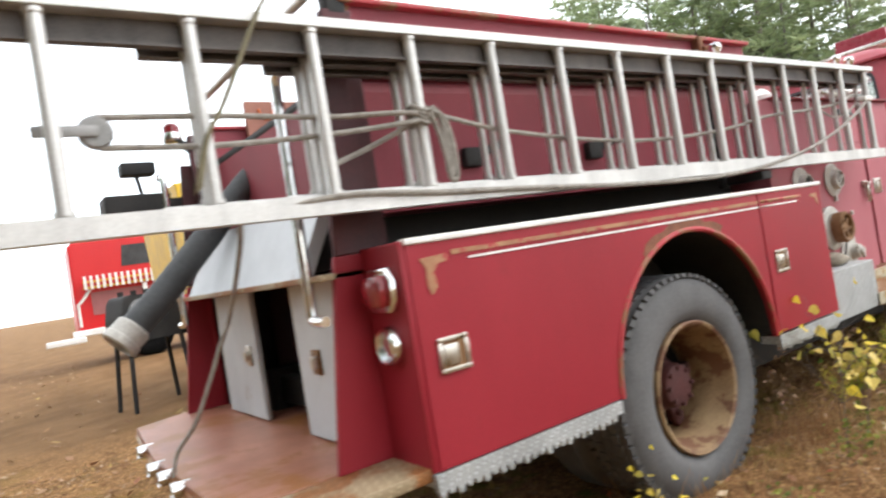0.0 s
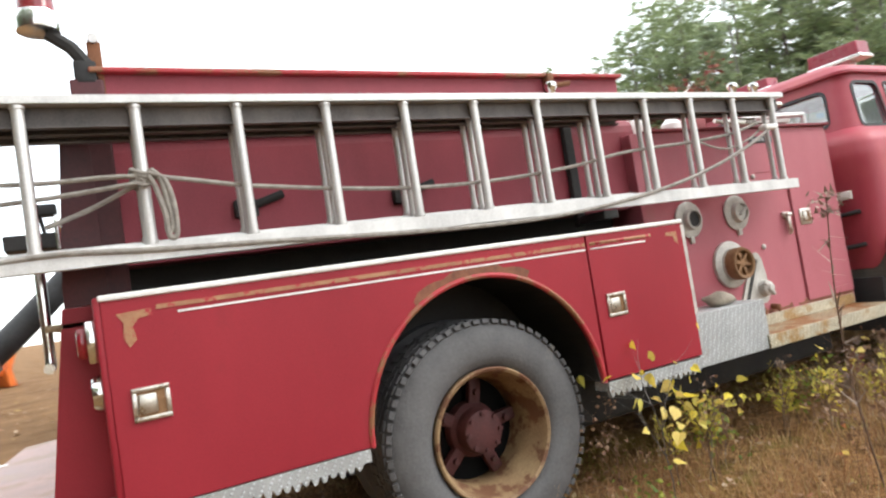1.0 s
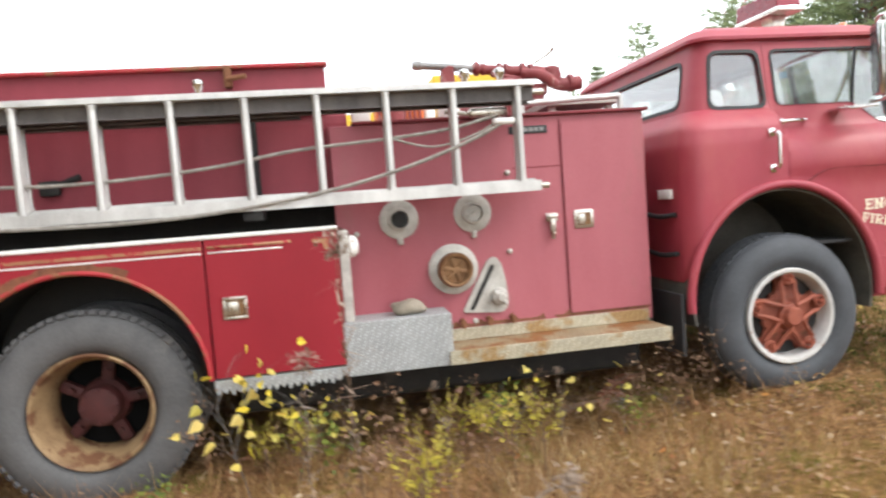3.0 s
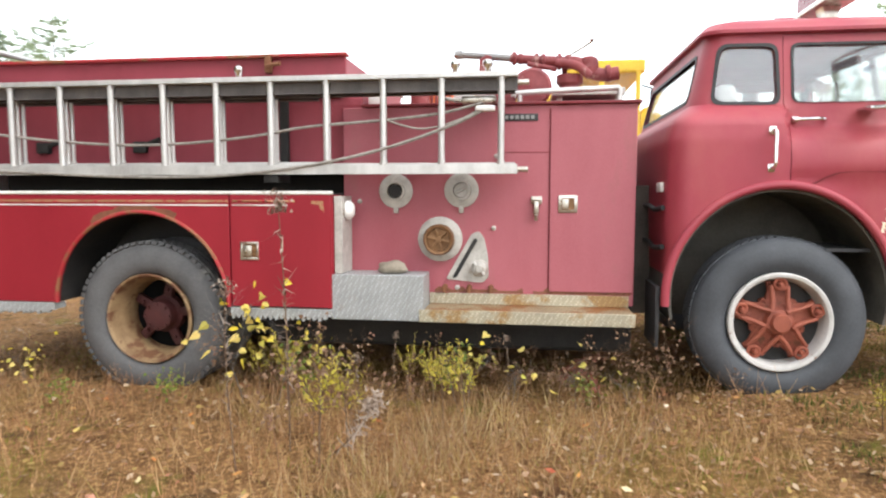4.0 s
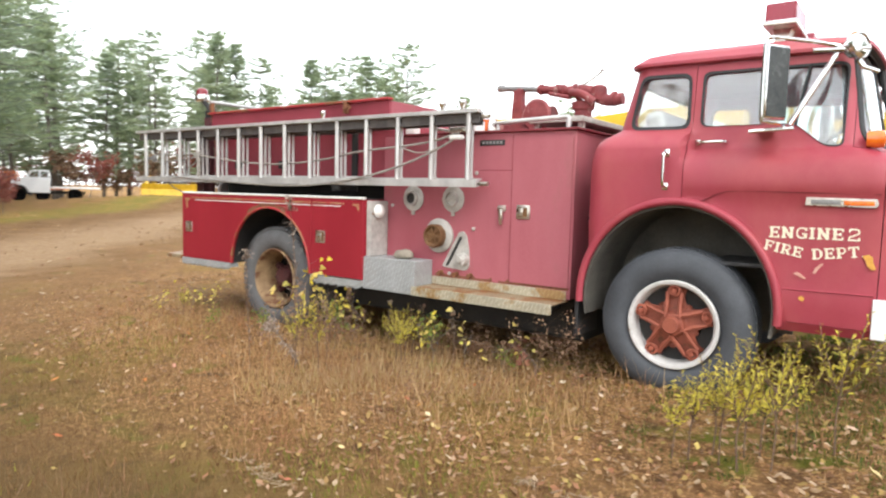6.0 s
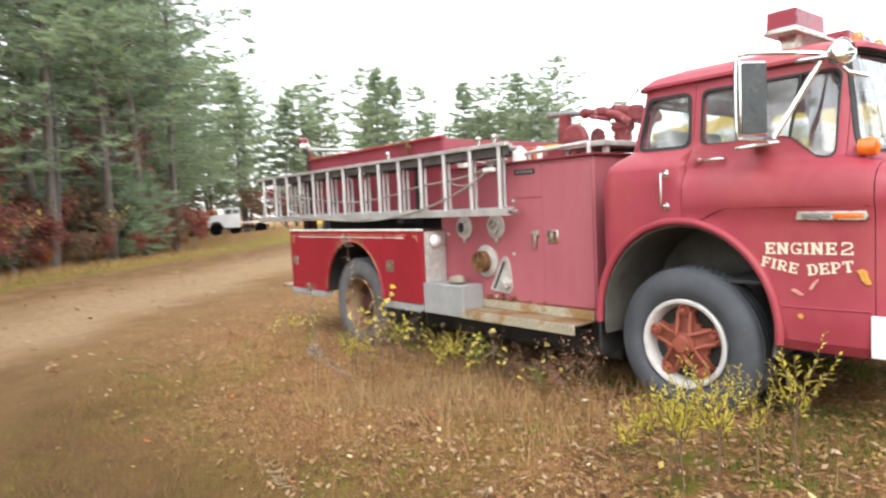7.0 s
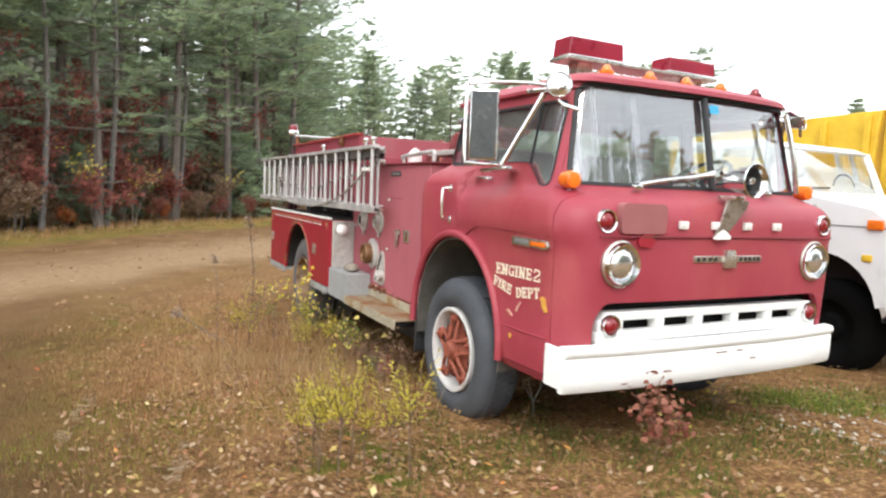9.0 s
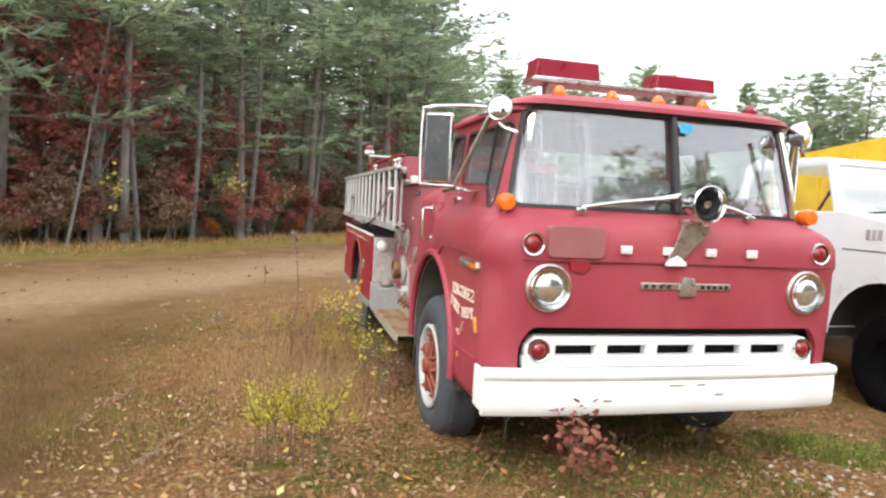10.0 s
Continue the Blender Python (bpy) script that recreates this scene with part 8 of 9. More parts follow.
dry = broadleaf(54, 0.8, "stalk", 0.03, 70, "dry_weed", "dry brown weed stalks", "weed", "stalk", bare=0.2, r0=0.003, spread=0.5)
use(dry, [(4.35, 0.95, 0.8), (4.6, 1.02, 0.7), (4.45, 1.28, 0.5), (4.8, 1.12, 0.55), (4.12, 1.72, 0.55), (3.9, 1.55, 0.5), (6.2, 1.7, 0.6), (5.75, 1.74, 0.5), (3.45, 1.72, 0.6), (6.0, 0.9, 0.4), (5.75, 0.6, 0.4), (4.3, 1.12, 0.6), (4.25, 0.72, 0.6), (6.5, 1.3, 0.4), (3.0, 1.3, 0.35), (5.25, 1.74, 0.5), (5.45, 1.78, 0.42), (5.95, 1.74, 0.55), (6.1, 1.8, 0.45), (4.85, 1.8, 0.5), (5.6, 1.66, 0.4)], "dry weeds by the truck")


def arching_frond(x, y, turn, H, leaf, label):
    """A stem bowing over, with narrow leaflets hanging in two rows."""
    rg = random.Random(int(x * 100))
    root = thing("arching_weed", label, "weed")
    pts = [Vector((H * 0.9 * u * u, 0, H * (1.5 * u - 0.85 * u * u))) for u in [i / 10 for i in range(11)]]
    w = B()
    tube(w, pts, 0.004, 5, taper=0.4)
    part("stem", w, M["stalk_bark"], root)
    V, F = [], []
    for i in range(44):
        t = 0.22 + 0.78 * i / 44
        k = min(9, int(t * 10))
        o = pts[k].lerp(pts[k + 1], t * 10 - k)
        ax = (pts[k + 1] - pts[k]).normalized()
        d = (Vector((0, 1 if i % 2 else -1, 0)) + ax * 0.5 + Vector((0, 0, rg.uniform(-0.5, 0.25)))).normalized()
        ln = rg.uniform(0.05, 0.085) * (1.1 - 0.5 * t)
        q = ax * ln * 0.14
        m_ = o + d * ln * 0.5
        c = len(V)
        V.extend((tuple(o), tuple(m_ + q), tuple(o + d * ln), tuple(m_ - q)))
        F.append((c, c + 1, c + 2, c + 3))
    mesh_from("leaves", V, F, M[leaf], root)
    spot(root, x, y, turn, 1.0)


M["red_leaf"] = leaf_surface("dry_reddish_leaves", [(0.145, 0.037, 0.025), (0.238, 0.074, 0.050), (0.340, 0.143, 0.093), (0.102, 0.031, 0.019)], through_light=0.2)
for x, y, turn, H, leaf, label in ((4.75, 1.80, 0.2, 0.42, "weed", "yellow-green frond bowing out from under the truck"), (4.95, 1.84, 2.9, 0.36, "weed", "yellow-green frond bowing out from under the truck"),
                                   (5.6, 1.86, 0.4, 0.40, "red_leaf", "rust-red frond bowing out from under the step"), (5.85, 1.78, 2.6, 0.30, "red_leaf", "rust-red frond bowing out from under the step"),
                                   (5.35, 1.82, -0.5, 0.34, "stalk", "dry brown frond under the step")):
    arching_frond(x, y, turn, H, leaf, label)


def bare_shrub(x, y):
    root = thing("bare_shrub", "small leafless grey shrub growing under the cab", "shrub")
    w = B()
    fork = Vector((0, 0, 0.16))
    tube(w, [Vector((0.01, 0, -0.02)), fork], 0.009, 6, taper=0.8)
    for dx, dy, h in ((-0.22, 0.03, 0.5), (-0.07, -0.05, 0.56), (0.12, 0.03, 0.55), (0.05, 0.1, 0.45)):
        tip = Vector((dx, dy, h))
        tube(w, [fork - Vector((0, 0, 0.03)), fork.lerp(tip, 0.4) + Vector((dx * 0.25, 0, -0.02)), tip], 0.006, 5, taper=0.5)
    part("stem", w, M["bark_grey"], root)
    spot(root, x, y, 0.3, 0.8)


bare_shrub(7.2, 2.36)
redw = broadleaf(55, 0.62, "red_leaf", 0.055, 110, "red_shrub", "low shrub with dry reddish leaves", "shrub", "stalk", bare=0.05, r0=0.005, spread=0.4)
use(redw, [(8.38, 2.30, 0.68), (8.36, 2.40, 0.5)], "red shrubs by the bumper")
yl2 = broadleaf(56, 0.5, "leaf_yellow", 0.075, 6, "yellow_seedling", "seedling with a few yellow leaves", "sapling", bare=0.3, r0=0.004, spread=0.5)
use(yl2, [(8.05, 2.8, 0.4), (7.75, 3.5, 0.55), (8.02, 2.68, 0.35), (5.05, 1.70, 0.7), (5.32, 1.76, 0.6), (5.7, 1.72, 0.6), (6.0, 1.70, 0.5)], "yellow seedlings")



M["seed_fluff"] = leaf_surface("grey_brown_seed_heads", [(0.16, 0.11, 0.08), (0.27, 0.20, 0.15), (0.38, 0.31, 0.25)], through_light=0.2)
M["dead_stem"] = leaf_surface("dark_dead_stems", [(0.12, 0.068, 0.04), (0.22, 0.12, 0.065), (0.30, 0.15, 0.08), (0.17, 0.085, 0.05)], through_light=0.1)


def tall_stalk(seed, H):
    rg = random.Random(seed)
    root = thing("tall_stalk", "tall dry brown weed stalk with seed head", "weed")
    w = B()
    tube(w, [Vector((0.04 * math.sin(3 * i / 6), 0.03 * i / 6, H * i / 6)) for i in range(7)], 0.0034, 5, taper=0.5)
    part("stem", w, M["stalk_bark"], root)
    V, F = [], []
    for k in range(150):
        if k < 46:
            u = rg.uniform(0.25, 0.9)
            p = Vector((0.04 * math.sin(3 * u), 0.03 * u, H * u))
            ln, wide = rg.uniform(0.03, 0.09), 0.005
        else:
            u = rg.uniform(0.93, 1.02)
            p = Vector((0.04 * math.sin(3 * u) + rg.gauss(0, 0.02), 0.03 * u + rg.gauss(0, 0.02), H * u))
            ln, wide = rg.uniform(0.015, 0.035), 0.006
        n = Vector((rg.uniform(-1, 1), rg.uniform(-1, 1), rg.uniform(-0.4, 1))).normalized()
        q = n.cross(Vector((0, 0, 1))).normalized() * wide
        c = len(V)
        V.extend((tuple(p + q), tuple(p + n * ln), tuple(p - q)))
        F.append((c, c + 1, c + 2))
    tagged(mesh_from("seed_head", V, F, M["seed_fluff"], root, "dry grey-brown seed head"), kind="stuff")
    return root


stalks = tall_stalk(61, 0.92)
use(stalks, [(4.21, 0.96, 1.42), (4.05, 0.68, 1.0), (4.58, 0.98, 0.55), (4.46, 1.16, 0.4), (5.3, 1.62, 0.5), (4.62, 1.68, 0.5)], "tall dry stalks")
bent = plant(stalks, 4.42, 0.86, 0.95, 0.0, "tall dry stalks")
bent.matrix_basis = Matrix.Translation((4.42, 0.86, gz(4.42, 0.86))) @ Vector((0.52, -0.80, 0.62)).to_track_quat("Z", "Y").to_matrix().to_4x4()
bent["label"] = "bent-over dry brown weed stalk"
# dry grass and fallen leaves, thick near the truck
ng = np.random.default_rng(7)


def lying_straw(pts, r):
    """A pale drag line of matted straw in the grass."""
    b = B()
    rg = random.Random(len(pts) + int(r * 1e4))
    line = curve_pts(pts, 60)
    for k in range(12):
        i = rg.randint(0, 50)
        o = [p + Vector((rg.uniform(-0.06, 0.06), rg.uniform(-0.06, 0.06), 0)) for p in line[i:i + rg.randint(5, 9)]]
        tube(b, [Vector((p.x, p.y, gz(p.x, p.y) + rg.uniform(0.012, 0.03))) for p in o], r, 4)
    tagged(part("straw_line", b, M["straw"], None), "matted line of pale straw lying in the grass", "straw", kind="stuff")


M["straw"] = leaf_surface("pale_straw", [(0.34, 0.24, 0.15), (0.43, 0.33, 0.22), (0.29, 0.20, 0.12)], through_light=0.1)
lying_straw([(5.21, -0.40, 0), (5.6, -0.43, 0), (5.95, -0.50, 0), (6.55, -0.57, 0)], 0.0022)
lying_straw([(6.72, 0.17, 0), (7.0, 0.11, 0), (7.38, 0.02, 0)], 0.0020)


def litter_field(name, n, xr, yr, make, mat, label, category, dens=None):
    x = ng.uniform(*xr, n)
    y = ng.uniform(*yr, n)
    if dens is not None:
        keep = ng.random(n) < dens(x, y)
        x, y = x[keep], y[keep]
    V, F = make(x, y)
    me = bpy.data.meshes.new(name)
    me.from_pydata(V, [], F)
    me.materials.append(M[mat])
    return tagged(new(name, me), label, category, kind="stuff")


def zs(x, y):
    return np.array([gz(a, b) for a, b in zip(x, y)])


def blades(hmin, hmax, wide):
    def make(x, y):
        n = len(x)
        z = zs(x, y)
        h = ng.uniform(hmin, hmax, n)
        a = ng.uniform(0, math.tau, n)
        w = ng.uniform(0.5, 1.0, n) * wide
        lean = ng.uniform(0.1, 0.9, n) * h
        la = ng.uniform(0, math.tau, n)
        p0 = np.stack((x - np.cos(a) * w, y - np.sin(a) * w, z - 0.01), 1)
        p1 = np.stack((x + np.cos(a) * w, y + np.sin(a) * w, z - 0.01), 1)
        p2 = np.stack((x + np.cos(la) * lean, y + np.sin(la) * lean, z + h), 1)
        V = np.stack((p0, p1, p2), 1).reshape(-1, 3).tolist()
        F = np.arange(3 * n).reshape(-1, 3).tolist()
        return V, F
    return make


def flat_leaves(smin, smax, lift):
    def make(x, y):
        n = len(x)
        z = zs(x, y) + ng.uniform(0.002, lift, n)
        s = ng.uniform(smin, smax, n)
        a = ng.uniform(0, math.tau, n)
        t1, t2 = ng.uniform(-0.5, 0.5, n), ng.uniform(-0.5, 0.5, n)
        ca, sa = np.cos(a), np.sin(a)
        out = []
        for u, v in ((-1, 0), (-0.1, 0.55), (1, 0), (-0.1, -0.55)):
            out.append(np.stack((x + s * (u * ca - v * sa), y + s * (u * sa + v * ca), z + s * (u * t1 + v * t2) + s * 0.4), 1))
        V = np.stack(out, 1).reshape(-1, 3).tolist()
        k = np.arange(n) * 4
        F = np.stack((k, k + 1, k + 2, k + 3), 1).tolist()
        return V, F
    return make


def meadow(x, y):
    d = x + y
    edge = np.clip((d - 0.2) / 2.2, 0.03, 1)
    clump = np.clip(0.55 + 0.6 * np.sin(x * 2.1 + np.sin(y * 1.7) * 2) * np.sin(y * 2.6 + x * 0.7), 0.12, 1)
    return edge * clump


def gold(x, y):
    c = np.sin(x * 2.7 + np.sin(y * 3.1)) + 0.7 * np.sin(x * 6.3 - y * 4.0)
    return np.clip((c + 0.5) * 0.6, 0.05, 1) * np.clip(1 - np.abs(x - 4.9) / 1.7, 0, 1) * np.clip(1.3 - np.abs(y - 1.0) / 0.7, 0, 1)


def near_truck(x, y):
    return np.clip(1.2 - np.abs(y - 1.3) / 0.9, 0.0, 1) * np.clip((x + y - 1.0) / 2, 0, 1) * (0.4 + 0.6 * (np.sin(x * 3.3) > -0.3))


M["turf_grass"] = leaf_surface("olive_turf_blades", [(0.133, 0.071, 0.032), (0.184, 0.097, 0.042), (0.239, 0.139, 0.063), (0.175, 0.118, 0.035), (0.120, 0.097, 0.025)], through_light=0.25, clump=0.6, clump_scale=0.9)
litter_field("dry_grass", 76000, (-1.0, 13.5), (-0.9, 5.2), blades(0.012, 0.06, 0.0038), "grass", "short dry brown grass", "grass", lambda x, y: meadow(x, y) * np.clip((y + 0.9) / 1.2, 0, 1) * np.where(x + 0.4 * y > 7.6, 0.18, 1))
litter_field("turf_grass", 90000, (1.0, 14.0), (-4.5, 0.6), blades(0.015, 0.07, 0.0035), "turf_grass", "short olive-brown worn grass", "grass", lambda x, y: np.clip((x + y - 0.2) / 2.2, 0.03, 1) * np.clip((0.6 - y) / 1.2, 0, 1))
def tufts(x, y):
    d = x + y
    a = np.sin(x * 1.3 + 2.0 * np.sin(y * 0.9)) + np.sin(y * 2.1 - x * 0.8) + 0.6 * np.sin(x * 4.1 + y * 3.3)
    return np.clip((6.6 - x) / 1.4, 0.2, 1) * np.clip((a - 1.15) * 0.8, 0, 1) * np.clip((d - 1.6) / 2.0, 0, 1)


M["tuft_grass"] = leaf_surface("reddish_brown_grass", [(0.262, 0.105, 0.056), (0.349, 0.159, 0.080), (0.436, 0.237, 0.120), (0.514, 0.319, 0.168), (0.330, 0.228, 0.080)], through_light=0.3, clump=0.6, clump_scale=1.2)
litter_field("grass_tufts", 120000, (0.5, 10.5), (-1.3, 1.95), blades(0.03, 0.105, 0.0028), "tuft_grass", "loose tufts of dry brown grass", "grass", tufts)
litter_field("tall_grass", 9000, (1.0, 9.5), (0.2, 2.3), blades(0.06, 0.24, 0.003), "grass", "taller dry grass along the truck", "grass", lambda x, y: near_truck(x, y) * np.clip((7.2 - x) / 0.6, 0.12, 1))
M["gold_grass"] = leaf_surface("golden_grass", [(0.40, 0.25, 0.13), (0.52, 0.36, 0.20), (0.33, 0.19, 0.10), (0.42, 0.32, 0.11), (0.60, 0.46, 0.29)], through_light=0.3)
litter_field("golden_grass", 14000, (3.0, 6.7), (0.0, 1.8), blades(0.06, 0.26, 0.0032), "gold_grass", "golden knee-high grass beside the truck", "grass", gold)
def patches(scale, cut, seed):
    def f(x, y):
        v = np.array([noise.noise(Vector((a * scale, b * scale, seed))) + 0.5 * noise.noise(Vector((a * scale * 2.7, b * scale * 2.7, seed + 3))) for a, b in zip(x, y)])
        return np.clip((v - cut) * 4, 0, 1) * np.clip((x + y - 1.2) / 2.0, 0, 1)
    return f


M["ground_weed"] = leaf_surface("low_green_weeds", [(0.14, 0.165, 0.03), (0.22, 0.24, 0.04), (0.31, 0.28, 0.055), (0.20, 0.15, 0.04)], through_light=0.3)
litter_field("ground_weeds", 70000, (1.5, 12.5), (-3.6, 4.8), blades(0.010, 0.045, 0.005), "ground_weed", "low green moss and weeds in patches", "weeds", patches(0.9, 0.10, 11))
M["front_moss"] = leaf_surface("dark_green_moss", [(0.05, 0.065, 0.018), (0.10, 0.13, 0.025), (0.17, 0.20, 0.035), (0.09, 0.07, 0.03)], through_light=0.2)
litter_field("front_moss", 44000, (6.9, 10.6), (0.6, 5.6), blades(0.012, 0.05, 0.006), "front_moss", "dark green moss and weeds before the bumper", "weeds", patches(1.6, -0.12, 41))
litter_field("green_patch", 5200, (7.3, 8.6), (3.9, 5.0), blades(0.02, 0.075, 0.006), "green_weed", "bright green weeds beside the bumper", "weeds", lambda x, y: np.clip(1.25 - ((x - 7.85) / 0.5) ** 2 - ((y - 4.42) / 0.35) ** 2, 0, 1))
litter_field("track_weeds", 9000, (4.8, 7.8), (-1.6, 0.7), blades(0.012, 0.05, 0.006), "ground_weed", "low green weeds beside the worn track", "weeds", lambda x, y: np.clip(1.1 - ((x - 6.3) / 1.1) ** 2 - ((y + 0.2) / 0.65) ** 2, 0, 1) * (0.3 + 0.7 * (np.sin(x * 5 + np.sin(y * 6) * 2) > -0.2)))
M["pebble"] = leaf_surface("pale_pebbles", [(0.30, 0.25, 0.19), (0.42, 0.37, 0.30), (0.26, 0.20, 0.14), (0.50, 0.46, 0.39)], through_light=0.0)


def pebbles(x, y):
    V, F = [], []
    for a, c in zip(x, y):
        r, t, z = ng.uniform(0.010, 0.026), ng.uniform(0, math.tau), gz(a, c)
        k = len(V)
        V.extend([(a + r * math.cos(t + i * math.tau / 5) * ng.uniform(0.75, 1.2), c + r * math.sin(t + i * math.tau / 5) * ng.uniform(0.75, 1.2), z + r * 0.1) for i in range(5)])
        V.append((a, c, z + r * 0.75))
        F.extend([(k + i, k + (i + 1) % 5, k + 5) for i in range(5)])
    return V, F


litter_field("pebbles", 330, (7.9, 9.8), (3.3, 5.2), pebbles, "pebble", "pale pebbles scattered in the moss", "pebbles", lambda x, y: np.clip(1.3 - ((x - 8.6) / 0.8) ** 2 - ((y - 4.2) / 0.8) ** 2, 0, 1))
litter_field("dead_stems", 12000, (1.5, 12.0), (-2.2, 2.0), blades(0.03, 0.13, 0.003), "dead_stem", "dark broken dead stems in patches", "stems", patches(1.1, 0.08, 29))
litter_field("fallen_leaves", 26000, (-1.5, 13.5), (-3.5, 6.5), flat_leaves(0.010, 0.028, 0.03), "litter", "fallen brown, cream and orange leaves", "leaves", lambda x, y: np.clip((x + y + 1.0) / 3, 0.10, 1) * np.clip(0.85 + (y - 0.1) * 0.75, 0.03, 1))
M["bright_litter"] = leaf_surface("orange_and_cream_leaves", [(0.50, 0.13, 0.05), (0.62, 0.30, 0.08), (0.66, 0.55, 0.40), (0.45, 0.10, 0.05), (0.70, 0.60, 0.45), (0.66, 0.48, 0.08)], through_light=0.2)
litter_field("bright_leaves", 520, (1.5, 11.0), (-1.6, 2.3), flat_leaves(0.015, 0.034, 0.03), "bright_litter", "larger orange, red and cream fallen leaves", "leaves", lambda x, y: np.clip((x + y - 0.5) / 3, 0.1, 0.9) * np.clip(0.6 + y * 0.7, 0.12, 1))
litter_field("front_leaves", 11000, (5.5, 11.0), (-0.6, 5.5), flat_leaves(0.010, 0.026, 0.03), "litter", "thick brown and pale leaf litter", "leaves", lambda x, y: np.clip(0.55 + (y + 0.6) * 0.55, 0.1, 1) * np.clip(1.2 - np.abs(y - 1.0) / 4, 0.3, 1) * np.where((x > 7.2) & (y > 1.7), 0.35, 1))
litter_field("far_leaves", 9000, (-16, 2), (-8, 20), flat_leaves(0.03, 0.06, 0.02), "litter", "scattered fallen leaves on the track", "leaves", lambda x, y: 0.25 + 0.75 * (x + y < -12))
litter_field("edge_grass", 16000, (-24, -4), (-14, 12), blades(0.10, 0.35, 0.015), "grass", "pale dry grass along the forest edge", "grass", lambda x, y: ((x + y < -13.0) & (x + y > -17.5)) * 1.0)

# ---- parked vehicles behind ----
def simple_wheel(x, y, z, R, w, parent, s=1):
    m = Matrix.Translation((x, y, z)) @ (AY if s == 1 else Euler((radians(-90), 0, 0)).to_matrix().to_4x4())
    # tyre and rim near black: the arch's shade is put into their colour
    b = B()
    lathe(b, [(R * 0.55, 0), (R * 0.62, 0.015), (R * 0.88, 0.015), (R * 0.97, -0.02), (R, -0.06), (R, -w + 0.05), (R * 0.95, -w), (R * 0.55, -w)], m, 40, True)
    wh = part("wheel", b, M["shade_black"], parent, "dark truck tyre")
    b = B()
    lathe(b, [(R * 0.56, -0.01), (R * 0.5, -0.04), (R * 0.3, -0.07), (R * 0.22, -0.02), (0, -0.01)], m, 28)
    part("rim", b, M["shade_black"], wh, "dark steel rim")


def arc3(x, y, z, r):
    return [Vector((x + 0.35 * r * math.cos(a), y + r * math.sin(a), z + r * math.cos(a) - 0.1)) for a in [math.tau * i / 20 for i in range(21)]]


def pickup(name, label, x, y, turn, paint, body="flatbed"):
    """A bonneted truck, front towards +x, right side at y = 0 of its own."""
    t = thing(name, label, "truck")
    W = 2.0
    low = [(-0.9, 0.62), (0.48, 0.62)] + [(1.10 + 0.60 * math.cos(radians(a)), 0.62 + 0.62 * math.sin(radians(a))) for a in range(180, -1, -12)] + \
          [(1.74, 0.70), (1.80, 0.85), (1.80, 1.32), (1.73, 1.54), (1.55, 1.66), (0.60, 1.80), (-0.9, 1.78)]
    b = B()
    prism(b, low, "y", 0.0, W, 0.04)
    part("body", b, M[paint], t, "painted cab body and bonnet", 30)
    # greenhouse of pillars, roof and glass
    b = B()
    prism(b, [(-0.85, 2.23), (0.28, 2.23), (0.37, 2.26), (0.20, 2.33), (-0.75, 2.34), (-0.88, 2.29)], "y", 0.10, W - 0.10, 0.03)
    part("roof", b, M[paint], t, "white cab roof", 30)
    for yy in (0.06, W - 0.06):
        k = 0.05 if yy < 1 else -0.05
        for p, q in (((0.50, yy, 1.77), (0.31, yy + k, 2.26)), ((-0.25, yy, 1.77), (-0.28, yy + k, 2.26)), ((-0.86, yy, 1.77), (-0.82, yy + k, 2.26))):
            b = B()
            tube(b, [p, q], 0.052, 8)
            part("pillar", b, M[paint], t)
        b = B()
        prism(b, [(-0.80, 1.79), (0.46, 1.79), (0.30, 2.24), (-0.78, 2.24)], "y", yy + k * 0.4, yy + k * 0.4 + 0.006)
        g = part("side_glass", b, M["clear_glass"], t, "side window glass")
        g.visible_shadow = False
        b = B()
        tube(b, [(0.24, yy, 1.81), (0.36, yy + k, 2.06)], 0.014, 6)
        part("vent_bar", b, M["gasket"], t)
    b = B()
    vs = [b.verts.new(v) for v in ((0.50, 0.10, 1.79), (0.50, W - 0.10, 1.79), (0.32, W - 0.16, 2.25), (0.32, 0.16, 2.25))]
    b.faces.new(vs)
    g = part("windshield", b, M["glass"], t, "windshield glass")
    g.visible_shadow = False
    b = B()
    box(b, -0.7, -0.4, 0.2, W - 0.2, 1.3, 1.78, 0.05)
    box(b, 0.2, 0.55, 0.1, W - 0.1, 1.3, 1.785, 0.03)
    tube(b, arc3(0.15, 1.45, 1.86, 0.2), 0.014, 6)
    part("interior", b, M["interior"], t, "dark seats and dash")
    b = B()
    tube(b, [(0.58, 0.30, 1.80), (0.54, 0.65, 1.83), (0.52, 0.95, 1.84)], 0.01, 6)
    part("wiper", b, M["gasket"], t, "black wiper")
    b = B()
    box(b, 1.76, 1.92, -0.02, W + 0.02, 0.55, 0.78, 0.03)
    part("front_bumper", b, M["black"], t, "black front bumper")
    b = B()
    prism(b, [(0.18, 0.86), (W - 0.18, 0.86), (W - 0.18, 1.16), (0.18, 1.16)], "x", 1.79, 1.82, 0.005)
    part("grille", b, M["black"], t, "dark grille")
    for yy in (0.32, W - 0.32):
        lamp("headlight", 1.81, yy, 1.0, 0.09, "lens_clear", t, "round headlight")
    b = B()
    box(b, 0.62, 1.74, -0.004, 0.01, 1.455, 1.467)
    part("hood_seam", b, M["alu_dark"], t, "dark seam under the bonnet")
    b = B()
    box(b, 1.52, 1.66, -0.03, 0.01, 1.44, 1.53, 0.012)
    part("side_marker", b, M["lens_amber"], t, "amber side marker")
    b = B()
    box(b, 1.49, 1.58, -0.012, 0.01, 1.15, 1.21, 0.004)
    part("side_badge", b, M["yellow"], t, "small yellow badge")
    for k in range(3):
        b = B()
